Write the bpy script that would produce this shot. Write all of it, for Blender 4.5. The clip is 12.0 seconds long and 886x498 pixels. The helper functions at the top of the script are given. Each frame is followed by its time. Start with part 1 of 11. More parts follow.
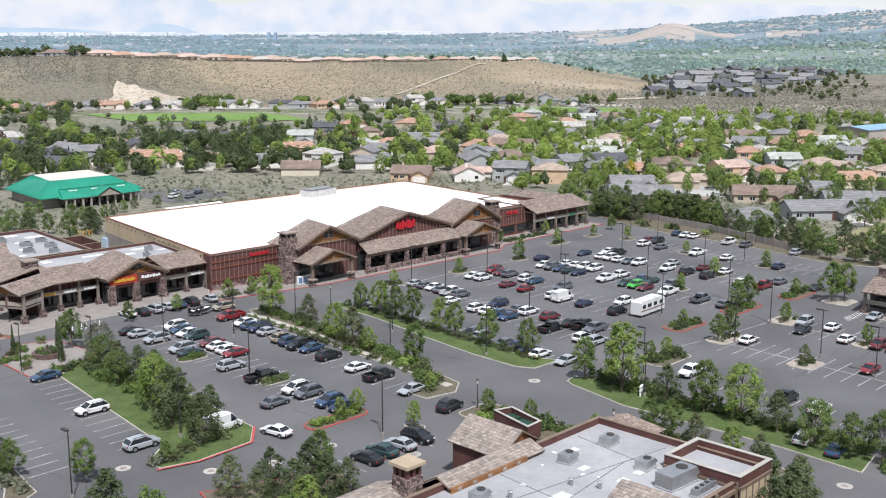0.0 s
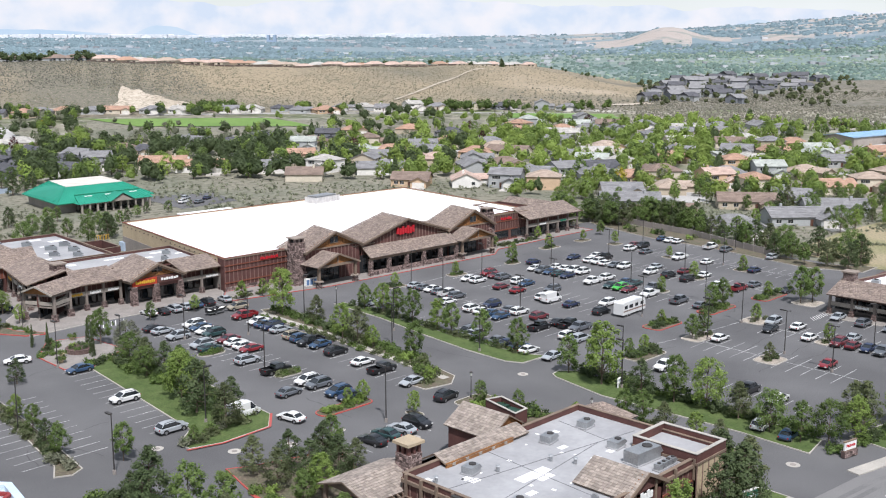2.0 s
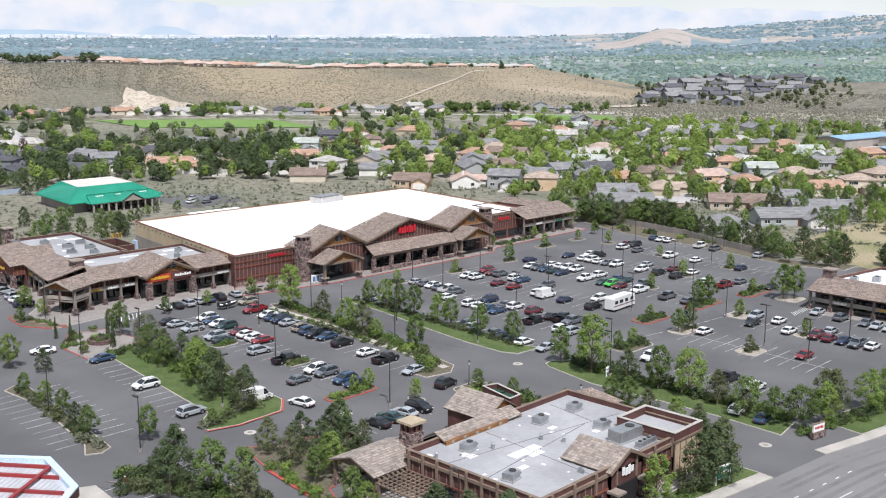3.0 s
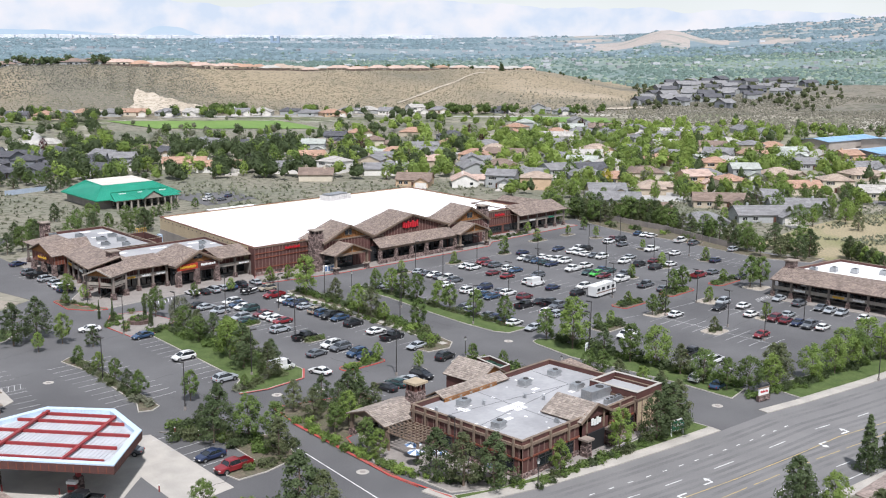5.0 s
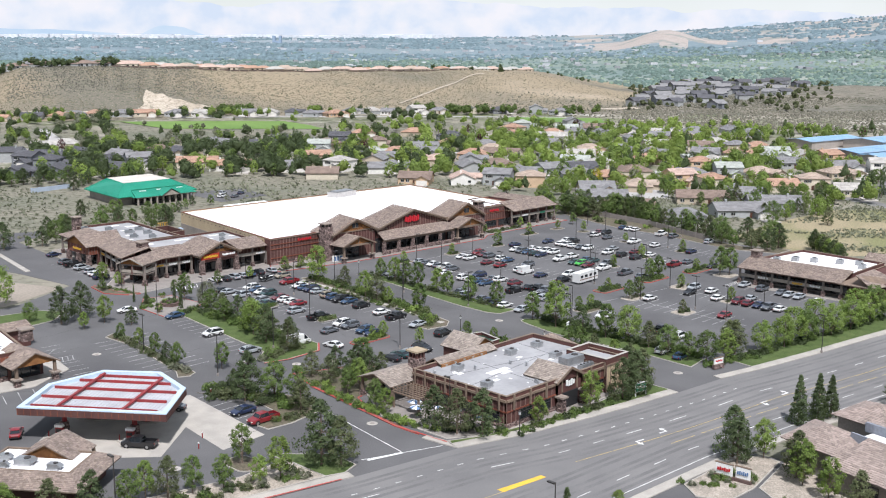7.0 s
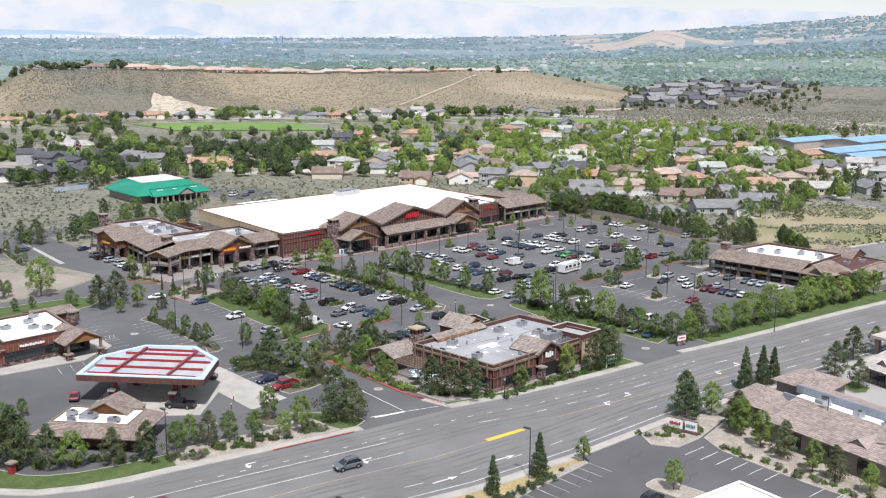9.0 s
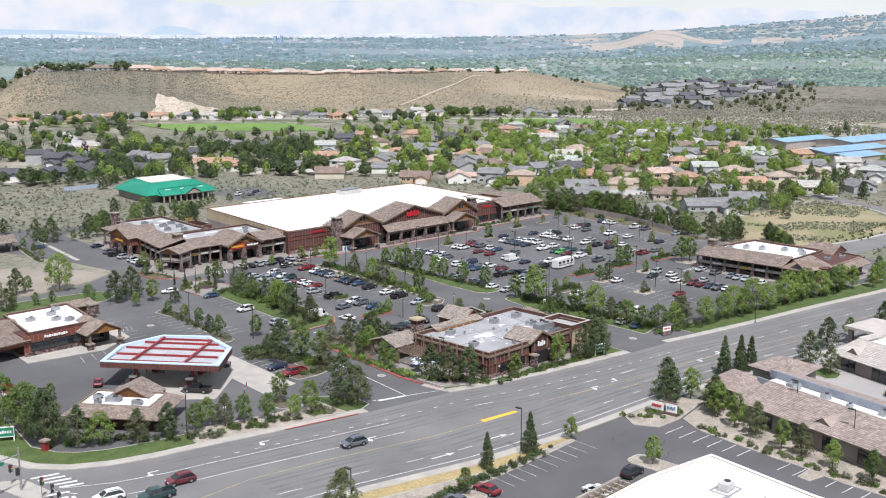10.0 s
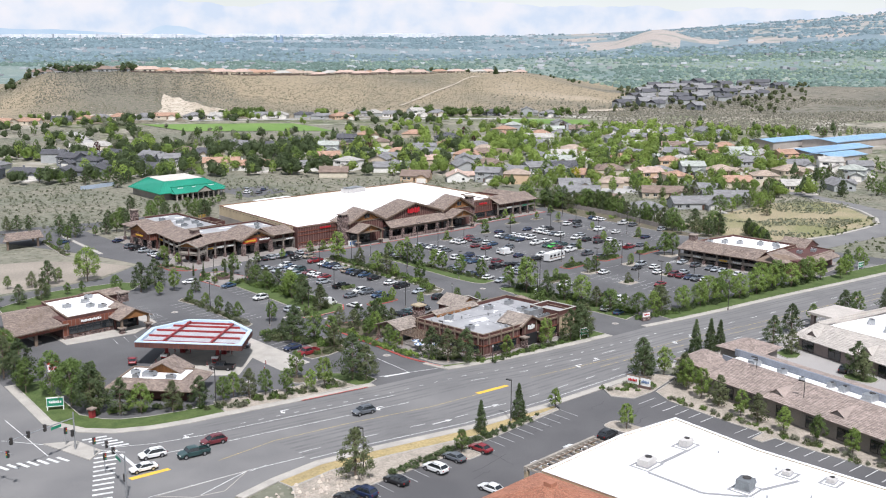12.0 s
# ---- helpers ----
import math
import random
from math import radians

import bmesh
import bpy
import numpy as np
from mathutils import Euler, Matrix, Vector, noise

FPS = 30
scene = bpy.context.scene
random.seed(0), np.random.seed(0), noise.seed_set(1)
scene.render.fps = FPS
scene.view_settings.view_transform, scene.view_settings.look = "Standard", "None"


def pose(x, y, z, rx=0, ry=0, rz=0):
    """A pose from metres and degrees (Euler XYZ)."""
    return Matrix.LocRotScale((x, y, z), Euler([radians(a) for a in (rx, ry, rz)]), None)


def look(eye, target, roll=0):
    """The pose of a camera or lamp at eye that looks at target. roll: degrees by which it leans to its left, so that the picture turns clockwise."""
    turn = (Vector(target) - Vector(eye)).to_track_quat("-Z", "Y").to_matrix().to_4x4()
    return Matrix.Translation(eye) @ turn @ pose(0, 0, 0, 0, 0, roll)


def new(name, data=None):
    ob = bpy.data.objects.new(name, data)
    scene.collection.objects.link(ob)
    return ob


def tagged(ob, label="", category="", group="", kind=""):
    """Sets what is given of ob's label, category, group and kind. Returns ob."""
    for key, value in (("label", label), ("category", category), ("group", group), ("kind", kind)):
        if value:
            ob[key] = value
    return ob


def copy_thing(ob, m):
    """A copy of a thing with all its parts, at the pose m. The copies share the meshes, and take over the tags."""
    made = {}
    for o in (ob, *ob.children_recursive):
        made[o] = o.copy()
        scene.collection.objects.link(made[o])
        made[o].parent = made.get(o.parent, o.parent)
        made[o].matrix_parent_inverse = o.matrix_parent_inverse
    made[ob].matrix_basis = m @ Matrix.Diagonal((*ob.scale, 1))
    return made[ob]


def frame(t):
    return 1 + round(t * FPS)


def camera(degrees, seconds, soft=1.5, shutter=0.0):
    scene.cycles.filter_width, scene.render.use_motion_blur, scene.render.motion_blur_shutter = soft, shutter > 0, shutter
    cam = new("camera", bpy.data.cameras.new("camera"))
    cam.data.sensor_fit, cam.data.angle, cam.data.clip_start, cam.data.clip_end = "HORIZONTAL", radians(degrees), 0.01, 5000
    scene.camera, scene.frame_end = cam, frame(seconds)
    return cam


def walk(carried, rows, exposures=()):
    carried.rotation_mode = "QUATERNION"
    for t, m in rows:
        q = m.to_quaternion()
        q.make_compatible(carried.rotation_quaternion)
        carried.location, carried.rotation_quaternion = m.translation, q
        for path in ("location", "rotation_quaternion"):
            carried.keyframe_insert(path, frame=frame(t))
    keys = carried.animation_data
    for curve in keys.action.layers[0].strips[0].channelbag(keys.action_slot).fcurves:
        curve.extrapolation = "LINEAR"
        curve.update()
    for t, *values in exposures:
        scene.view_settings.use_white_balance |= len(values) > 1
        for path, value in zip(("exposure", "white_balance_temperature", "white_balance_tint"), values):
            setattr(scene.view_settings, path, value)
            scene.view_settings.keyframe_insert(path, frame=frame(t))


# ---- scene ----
cam = camera(46.235, 12.0, soft=1.1)
PATH = [
    (0, (-133.096, -177.931, 50.351), (-62.511, -109.610, 31.644), -0.00),
    (0.5, (-134.960, -179.911, 51.328), (-64.313, -111.643, 32.663), 0.02),
    (1, (-137.644, -182.583, 52.294), (-66.982, -114.330, 33.630), 0.05),
    (1.5, (-140.949, -185.794, 53.233), (-70.268, -117.546, 34.621), 0.09),
    (2, (-144.716, -189.419, 54.135), (-74.002, -121.189, 35.584), 0.13),
    (2.5, (-148.815, -193.357, 54.994), (-78.098, -125.129, 36.449), 0.18),
    (3, (-153.145, -197.532, 55.811), (-82.424, -129.302, 37.283), 0.22),
    (5, (-171.575, -215.655, 58.798), (-100.924, -147.358, 40.255), 0.34),
    (5.5, (-176.314, -220.425, 59.527), (-105.679, -152.111, 40.982), 0.35),
    (6, (-181.091, -225.273, 60.272), (-110.484, -156.938, 41.696), 0.35),
    (6.5, (-185.910, -230.197, 61.043), (-115.333, -161.846, 42.418), 0.34),
    (7, (-190.778, -235.195, 61.850), (-120.209, -166.847, 43.184), 0.33),
    (9, (-210.729, -255.689, 65.484), (-140.183, -187.341, 46.727), 0.22),
    (9.5, (-215.755, -260.791, 66.464), (-145.215, -192.447, 47.666), 0.19),
    (10, (-220.711, -265.775, 67.439), (-150.176, -197.439, 48.596), 0.16),
    (10.5, (-225.522, -270.552, 68.379), (-154.966, -202.252, 49.486), 0.14),
    (11, (-230.084, -275.011, 69.244), (-159.506, -206.739, 50.335), 0.13),
    (11.5, (-234.268, -279.013, 69.985), (-163.688, -210.751, 51.042), 0.14),
    (12, (-237.908, -282.388, 70.542), (-167.332, -214.132, 51.568), 0.17),
]
walk(cam, [(t, look(eye, aim, roll)) for t, eye, aim, roll in PATH])

# ---- world, sun, exposure ----
SUN_EL, SUN_AZ = radians(58), radians(215)   # azimuth clockwise from +y
world = bpy.data.worlds.new("sky")
scene.world = world
world.use_nodes = True
wn = world.node_tree.nodes
sky = wn.new("ShaderNodeTexSky")
sky.sky_type = "NISHITA"
sky.sun_disc = False
sky.sun_elevation, sky.sun_rotation = SUN_EL, SUN_AZ
sky.air_density, sky.dust_density, sky.ozone_density = 1.0, 0.6, 1.0
wn["Background"].inputs["Strength"].default_value = 0.057
# broken high cloud over the blue
coord, cloud, thin, veil = wn.new("ShaderNodeTexCoord"), wn.new("ShaderNodeTexNoise"), wn.new("ShaderNodeMapRange"), wn.new("ShaderNodeMixRGB")
cloud.inputs["Scale"].default_value, cloud.inputs["Detail"].default_value = 2.2, 6
thin.inputs["From Min"].default_value, thin.inputs["From Max"].default_value = 0.35, 0.62
thin.inputs["To Min"].default_value, thin.inputs["To Max"].default_value = 0.6, 0.95
veil.inputs[2].default_value = (6.1, 6.8, 8.0, 1)
# clouds pile up and brighten towards the horizon
high, pale, bright = wn.new("ShaderNodeSeparateXYZ"), wn.new("ShaderNodeMapRange"), wn.new("ShaderNodeMixRGB")
pale.inputs["From Min"].default_value, pale.inputs["From Max"].default_value = 0.02, 0.3
pale.inputs["To Min"].default_value, pale.inputs["To Max"].default_value = 0.75, 0.0
bright.inputs[1].default_value, bright.inputs[2].default_value = (6.1, 6.8, 8.0, 1), (12.0, 12.3, 12.6, 1)
for a, b in ((coord.outputs["Generated"], high.inputs[0]), (high.outputs["Z"], pale.inputs["Value"]), (pale.outputs[0], bright.inputs[0]), (bright.outputs[0], veil.inputs[2]), (coord.outputs["Generated"], cloud.inputs["Vector"]), (cloud.outputs["Fac"], thin.inputs["Value"]), (thin.outputs[0], veil.inputs[0]), (sky.outputs[0], veil.inputs[1]), (veil.outputs[0], wn["Background"].inputs["Color"])):
    world.node_tree.links.new(a, b)
lamp = bpy.data.lights.new("sun", "SUN")
lamp.energy, lamp.angle, lamp.color = 3.35, radians(3), (0.99, 0.972, 1.0)
sun = new("sun", lamp)
sun.matrix_world = look((0, 0, 0), (-math.sin(SUN_AZ) * math.cos(SUN_EL), -math.cos(SUN_AZ) * math.cos(SUN_EL), -math.sin(SUN_EL)))
scene.view_settings.exposure = 0.7

# ---- materials ----
def mat(name, a, b=None, scale=0.6, fine=9.0, rough=0.8, metal=0.0, bump=0.0, island=0.0, per=0.0, lo=0.35, hi=0.65, grain=0.12, spec=0.3):
    """Two tones mixed by large noise, a fine grain, and a spread by island or by object."""
    m = bpy.data.materials.new(name)
    m.use_nodes = True
    nt = m.node_tree
    N, L = nt.nodes, nt.links
    p = N["Principled BSDF"]
    p.inputs["Roughness"].default_value = rough
    p.inputs["Metallic"].default_value = metal
    p.inputs["Specular IOR Level"].default_value = spec
    geo = N.new("ShaderNodeNewGeometry")
    n1 = N.new("ShaderNodeTexNoise")
    n1.inputs["Scale"].default_value, n1.inputs["Detail"].default_value = scale, 5
    L.new(geo.outputs["Position"], n1.inputs["Vector"])
    ramp = N.new("ShaderNodeMapRange")
    ramp.inputs["From Min"].default_value, ramp.inputs["From Max"].default_value = lo, hi
    L.new(n1.outputs["Fac"], ramp.inputs["Value"])
    mix = N.new("ShaderNodeMixRGB")
    mix.inputs[1].default_value = (*a, 1)
    mix.inputs[2].default_value = (*(b or a), 1)
    L.new(ramp.outputs[0], mix.inputs[0])
    n2 = N.new("ShaderNodeTexNoise")
    n2.inputs["Scale"].default_value, n2.inputs["Detail"].default_value = fine, 3
    L.new(geo.outputs["Position"], n2.inputs["Vector"])
    v = N.new("ShaderNodeMapRange")
    v.inputs["From Min"].default_value, v.inputs["From Max"].default_value = 0.3, 0.7
    v.inputs["To Min"].default_value, v.inputs["To Max"].default_value = 1 - grain, 1 + grain
    L.new(n2.outputs["Fac"], v.inputs["Value"])
    val = v.outputs[0]
    for amount, node, out in ((island, "ShaderNodeNewGeometry", "Random Per Island"), (per, "ShaderNodeObjectInfo", "Random")):
        if amount:
            src = N.new(node)
            r = N.new("ShaderNodeMapRange")
            r.inputs["To Min"].default_value, r.inputs["To Max"].default_value = 1 - amount, 1 + amount
            L.new(src.outputs[out], r.inputs["Value"])
            mul = N.new("ShaderNodeMath")
            mul.operation = "MULTIPLY"
            L.new(val, mul.inputs[0])
            L.new(r.outputs[0], mul.inputs[1])
            val = mul.outputs[0]
    hsv = N.new("ShaderNodeHueSaturation")
    L.new(mix.outputs[0], hsv.inputs["Color"])
    L.new(val, hsv.inputs["Value"])
    L.new(hsv.outputs[0], p.inputs["Base Color"])
    if bump:
        bp = N.new("ShaderNodeBump")
        bp.inputs["Strength"].default_value, bp.inputs["Distance"].default_value = bump, 0.05
        L.new(n2.outputs["Fac"], bp.inputs["Height"])
        L.new(bp.outputs[0], p.inputs["Normal"])
    return m


def paint(name, c, rough=0.3):
    m = bpy.data.materials.new(name)
    m.use_nodes = True
    p = m.node_tree.nodes["Principled BSDF"]
    p.inputs["Base Color"].default_value = (*c, 1)
    p.inputs["Roughness"].default_value = rough
    p.inputs["Coat Weight"].default_value = 0.5
    return m


ASPHALT = mat("asphalt", (0.093, 0.0915, 0.094), (0.13, 0.128, 0.13), 0.05, 6.0, 0.92, bump=0.2, grain=0.16, lo=0.36, hi=0.64)
ROAD_ASPHALT = mat("road_asphalt", (0.15, 0.147, 0.147), (0.195, 0.19, 0.186), 0.07, 5.0, 0.92, bump=0.2, grain=0.08)
DARK_ASPHALT = mat("fresh_asphalt", (0.088, 0.086, 0.089), (0.118, 0.115, 0.117), 0.06, 6.0, 0.92, bump=0.2, grain=0.1)
WEAR = mat("tyre_wear", (0.134, 0.131, 0.131), (0.168, 0.164, 0.162), 0.2, 4.0, 0.92)
TAR = mat("tar_seal", (0.05, 0.05, 0.052), (0.065, 0.064, 0.065), 0.5, 6.0, 0.8)
CONCRETE = mat("concrete", (0.42, 0.39, 0.35), (0.34, 0.32, 0.29), 0.3, 6.0, 0.9, grain=0.1)
PAVING = mat("paving", (0.27, 0.245, 0.225), (0.22, 0.20, 0.185), 0.4, 3.0, 0.9)
LINE = mat("line_paint", (0.72, 0.72, 0.70), (0.5, 0.5, 0.49), 0.5, 8.0, 0.8)
WORN_YELLOW = mat("worn_yellow_paint", (0.5, 0.37, 0.14), (0.32, 0.26, 0.15), 0.6, 8.0, 0.8)
STALL_PAINT = mat("worn_stall_paint", (0.5, 0.5, 0.49), (0.26, 0.26, 0.26), 0.35, 6.0, 0.85)
YELLOW = mat("yellow_paint", (0.72, 0.46, 0.06), (0.6, 0.38, 0.07), 0.6, 8.0, 0.8)
RED_KERB = mat("red_kerb_paint", (0.42, 0.07, 0.06), (0.34, 0.09, 0.08), 0.7, 6.0, 0.8)
GRASS = mat("lawn", (0.060, 0.092, 0.027), (0.090, 0.122, 0.041), 0.35, 4.0, 0.95, grain=0.25)
DRY_GRASS = mat("dry_grass", (0.38, 0.295, 0.145), (0.31, 0.245, 0.13), 0.3, 3.0, 0.95, grain=0.25)
MULCH = mat("mulch", (0.135, 0.108, 0.082), (0.10, 0.098, 0.062), 0.5, 3.0, 0.95, grain=0.3)
GRAVEL = mat("gravel", (0.38, 0.33, 0.28), (0.27, 0.24, 0.2), 0.4, 4.0, 0.95, grain=0.3)
DIRT = mat("bare_dirt", (0.31, 0.27, 0.225), (0.24, 0.21, 0.175), 0.05, 1.5, 0.95, grain=0.15)
BATTEN = mat("stained_board", (0.11, 0.05, 0.043), (0.082, 0.038, 0.034), 0.5, 4.0, 0.75, island=0.2)
STRIP = mat("faded_batten", (0.235, 0.15, 0.125), (0.18, 0.115, 0.1), 0.8, 4.0, 0.8)
POST = mat("grey_brown_post", (0.225, 0.19, 0.165), (0.175, 0.15, 0.135), 0.6, 5.0, 0.85)
FASCIA = mat("pale_fascia", (0.33, 0.295, 0.255), (0.26, 0.235, 0.205), 0.4, 4.0, 0.8)
CAP_BROWN = mat("brown_slab", (0.29, 0.24, 0.2), (0.23, 0.19, 0.165), 0.6, 5.0, 0.85)
TRIM = mat("weathered_beam", (0.21, 0.155, 0.115), (0.155, 0.115, 0.09), 0.5, 4.0, 0.8, island=0.2)
RED_TRIM = mat("red_brown_trim", (0.19, 0.065, 0.04), (0.15, 0.05, 0.035), 0.5, 4.0, 0.7)
CEDAR = mat("cedar_shake", (0.27, 0.125, 0.045), (0.19, 0.085, 0.035), 0.8, 5.0, 0.8, island=0.35)
TILE = mat("roof_tile", (0.27, 0.215, 0.18), (0.215, 0.17, 0.148), 0.4, 3.0, 0.85, island=0.3)
STONE = mat("river_stone", (0.22, 0.165, 0.15), (0.165, 0.12, 0.112), 0.7, 3.0, 0.85, island=0.75)
MORTAR = mat("mortar", (0.13, 0.085, 0.075), (0.1, 0.07, 0.065), 0.7, 5.0, 0.9)
TAN_WALL = mat("tan_stucco", (0.46, 0.37, 0.25), (0.40, 0.32, 0.22), 0.2, 4.0, 0.9)
GREY_WALL = mat("grey_block", (0.27, 0.24, 0.22), (0.22, 0.2, 0.185), 0.2, 4.0, 0.9)
MEMBRANE = mat("white_membrane", (0.84, 0.84, 0.84), (0.78, 0.78, 0.78), 0.06, 1.0, 0.7, grain=0.04)
GREY_MEMBRANE = mat("grey_membrane", (0.275, 0.275, 0.283), (0.36, 0.36, 0.367), 0.12, 1.5, 0.75, grain=0.06)
PATCH = mat("roof_patch", (0.8, 0.8, 0.8), (0.7, 0.7, 0.7), 0.5, 3.0, 0.7)
SEAM = mat("dark_seam", (0.16, 0.16, 0.17), (0.11, 0.11, 0.12), 0.7, 4.0, 0.8)
METAL = mat("galvanised", (0.42, 0.43, 0.44), (0.34, 0.35, 0.36), 0.8, 6.0, 0.45, metal=0.7)
METAL_DARK = mat("dark_metal", (0.035, 0.033, 0.033), (0.05, 0.045, 0.042), 0.8, 6.0, 0.5)
GREEN_ROOF = mat("green_metal_roof", (0.016, 0.205, 0.135), (0.02, 0.25, 0.165), 0.1, 2.0, 0.5, grain=0.08)
BLUE_ROOF = mat("blue_metal_roof", (0.22, 0.37, 0.54), (0.26, 0.42, 0.58), 0.1, 2.0, 0.5)
TERRACOTTA = mat("terracotta_tile", (0.36, 0.165, 0.105), (0.30, 0.135, 0.09), 0.4, 3.0, 0.8, island=0.25)
CANOPY_WHITE = mat("canopy_white", (0.50, 0.51, 0.53), (0.40, 0.41, 0.44), 0.3, 4.0, 0.6)
CANOPY_RED = mat("canopy_red", (0.27, 0.032, 0.034), (0.22, 0.034, 0.036), 0.4, 4.0, 0.55)
CANOPY_BLUE = mat("canopy_coping", (0.50, 0.62, 0.74), (0.45, 0.56, 0.68), 0.4, 4.0, 0.5)
SIGN_RED = mat("sign_red", (0.45, 0.02, 0.03), rough=0.5)
SIGN_WHITE = mat("sign_white", (0.75, 0.75, 0.73), rough=0.5)
SIGN_GREEN = mat("sign_green", (0.02, 0.2, 0.12), rough=0.5)
SIGN_YELLOW = mat("sign_yellow", (0.58, 0.34, 0.04), rough=0.5)
SIGN_BLUE = mat("sign_blue", (0.12, 0.2, 0.35), rough=0.5)
BARK = mat("bark", (0.12, 0.09, 0.07), (0.17, 0.13, 0.1), 2.0, 9.0, 0.9)
RUBBER = mat("tyre_rubber", (0.018, 0.018, 0.018), rough=0.85)
RIM = mat("wheel_rim", (0.42, 0.42, 0.43), (0.35, 0.35, 0.36), 3.0, 9.0, 0.35, metal=0.8)
LENS = paint("lamp_lens", (0.6, 0.6, 0.58), 0.15)
TAIL = paint("tail_lens", (0.32, 0.01, 0.012), 0.2)
PLASTIC = mat("black_plastic", (0.022, 0.022, 0.024), rough=0.6)
GLASS = paint("dark_glass", (0.018, 0.022, 0.026), 0.06)
GLASS.node_tree.nodes["Principled BSDF"].inputs["Coat Weight"].default_value = 0.0
GLASS.node_tree.nodes["Principled BSDF"].inputs["Specular IOR Level"].default_value = 0.8
ROCK = mat("pale_rock", (0.48, 0.42, 0.35), (0.36, 0.31, 0.27), 0.5, 3.0, 0.9, island=0.3)


def leaf(name, a, b, through_light=0.45):
    """Leaf that lets part of the light through."""
    m = mat(name, a, b, 0.25, 2.5, 0.6, island=0.16, per=0.18, grain=0.1, spec=0.25)
    N, L = m.node_tree.nodes, m.node_tree.links
    p = N["Principled BSDF"]
    thin, both = N.new("ShaderNodeBsdfTranslucent"), N.new("ShaderNodeMixShader")
    both.inputs[0].default_value = through_light
    L.new(p.inputs["Base Color"].links[0].from_socket, thin.inputs["Color"])
    L.new(p.outputs[0], both.inputs[1])
    L.new(thin.outputs[0], both.inputs[2])
    L.new(both.outputs[0], N["Material Output"].inputs["Surface"])
    return m


# leaf_lime is paled to carry the sunlight on the right-hand neighbourhood
LEAF = [leaf("leaf_green", (0.115, 0.175, 0.05), (0.155, 0.215, 0.066)), leaf("leaf_bright", (0.185, 0.265, 0.066), (0.235, 0.315, 0.085)),
        leaf("leaf_pine", (0.082, 0.115, 0.05), (0.11, 0.145, 0.066)), leaf("leaf_olive", (0.125, 0.15, 0.072), (0.162, 0.182, 0.09)),
        leaf("leaf_purple", (0.075, 0.03, 0.034), (0.1, 0.038, 0.042)), leaf("leaf_yellow", (0.46, 0.40, 0.04), (0.38, 0.36, 0.05)),
        leaf("leaf_sage", (0.19, 0.205, 0.14), (0.245, 0.25, 0.175)), leaf("leaf_lime", (0.235, 0.325, 0.075), (0.295, 0.375, 0.1))]


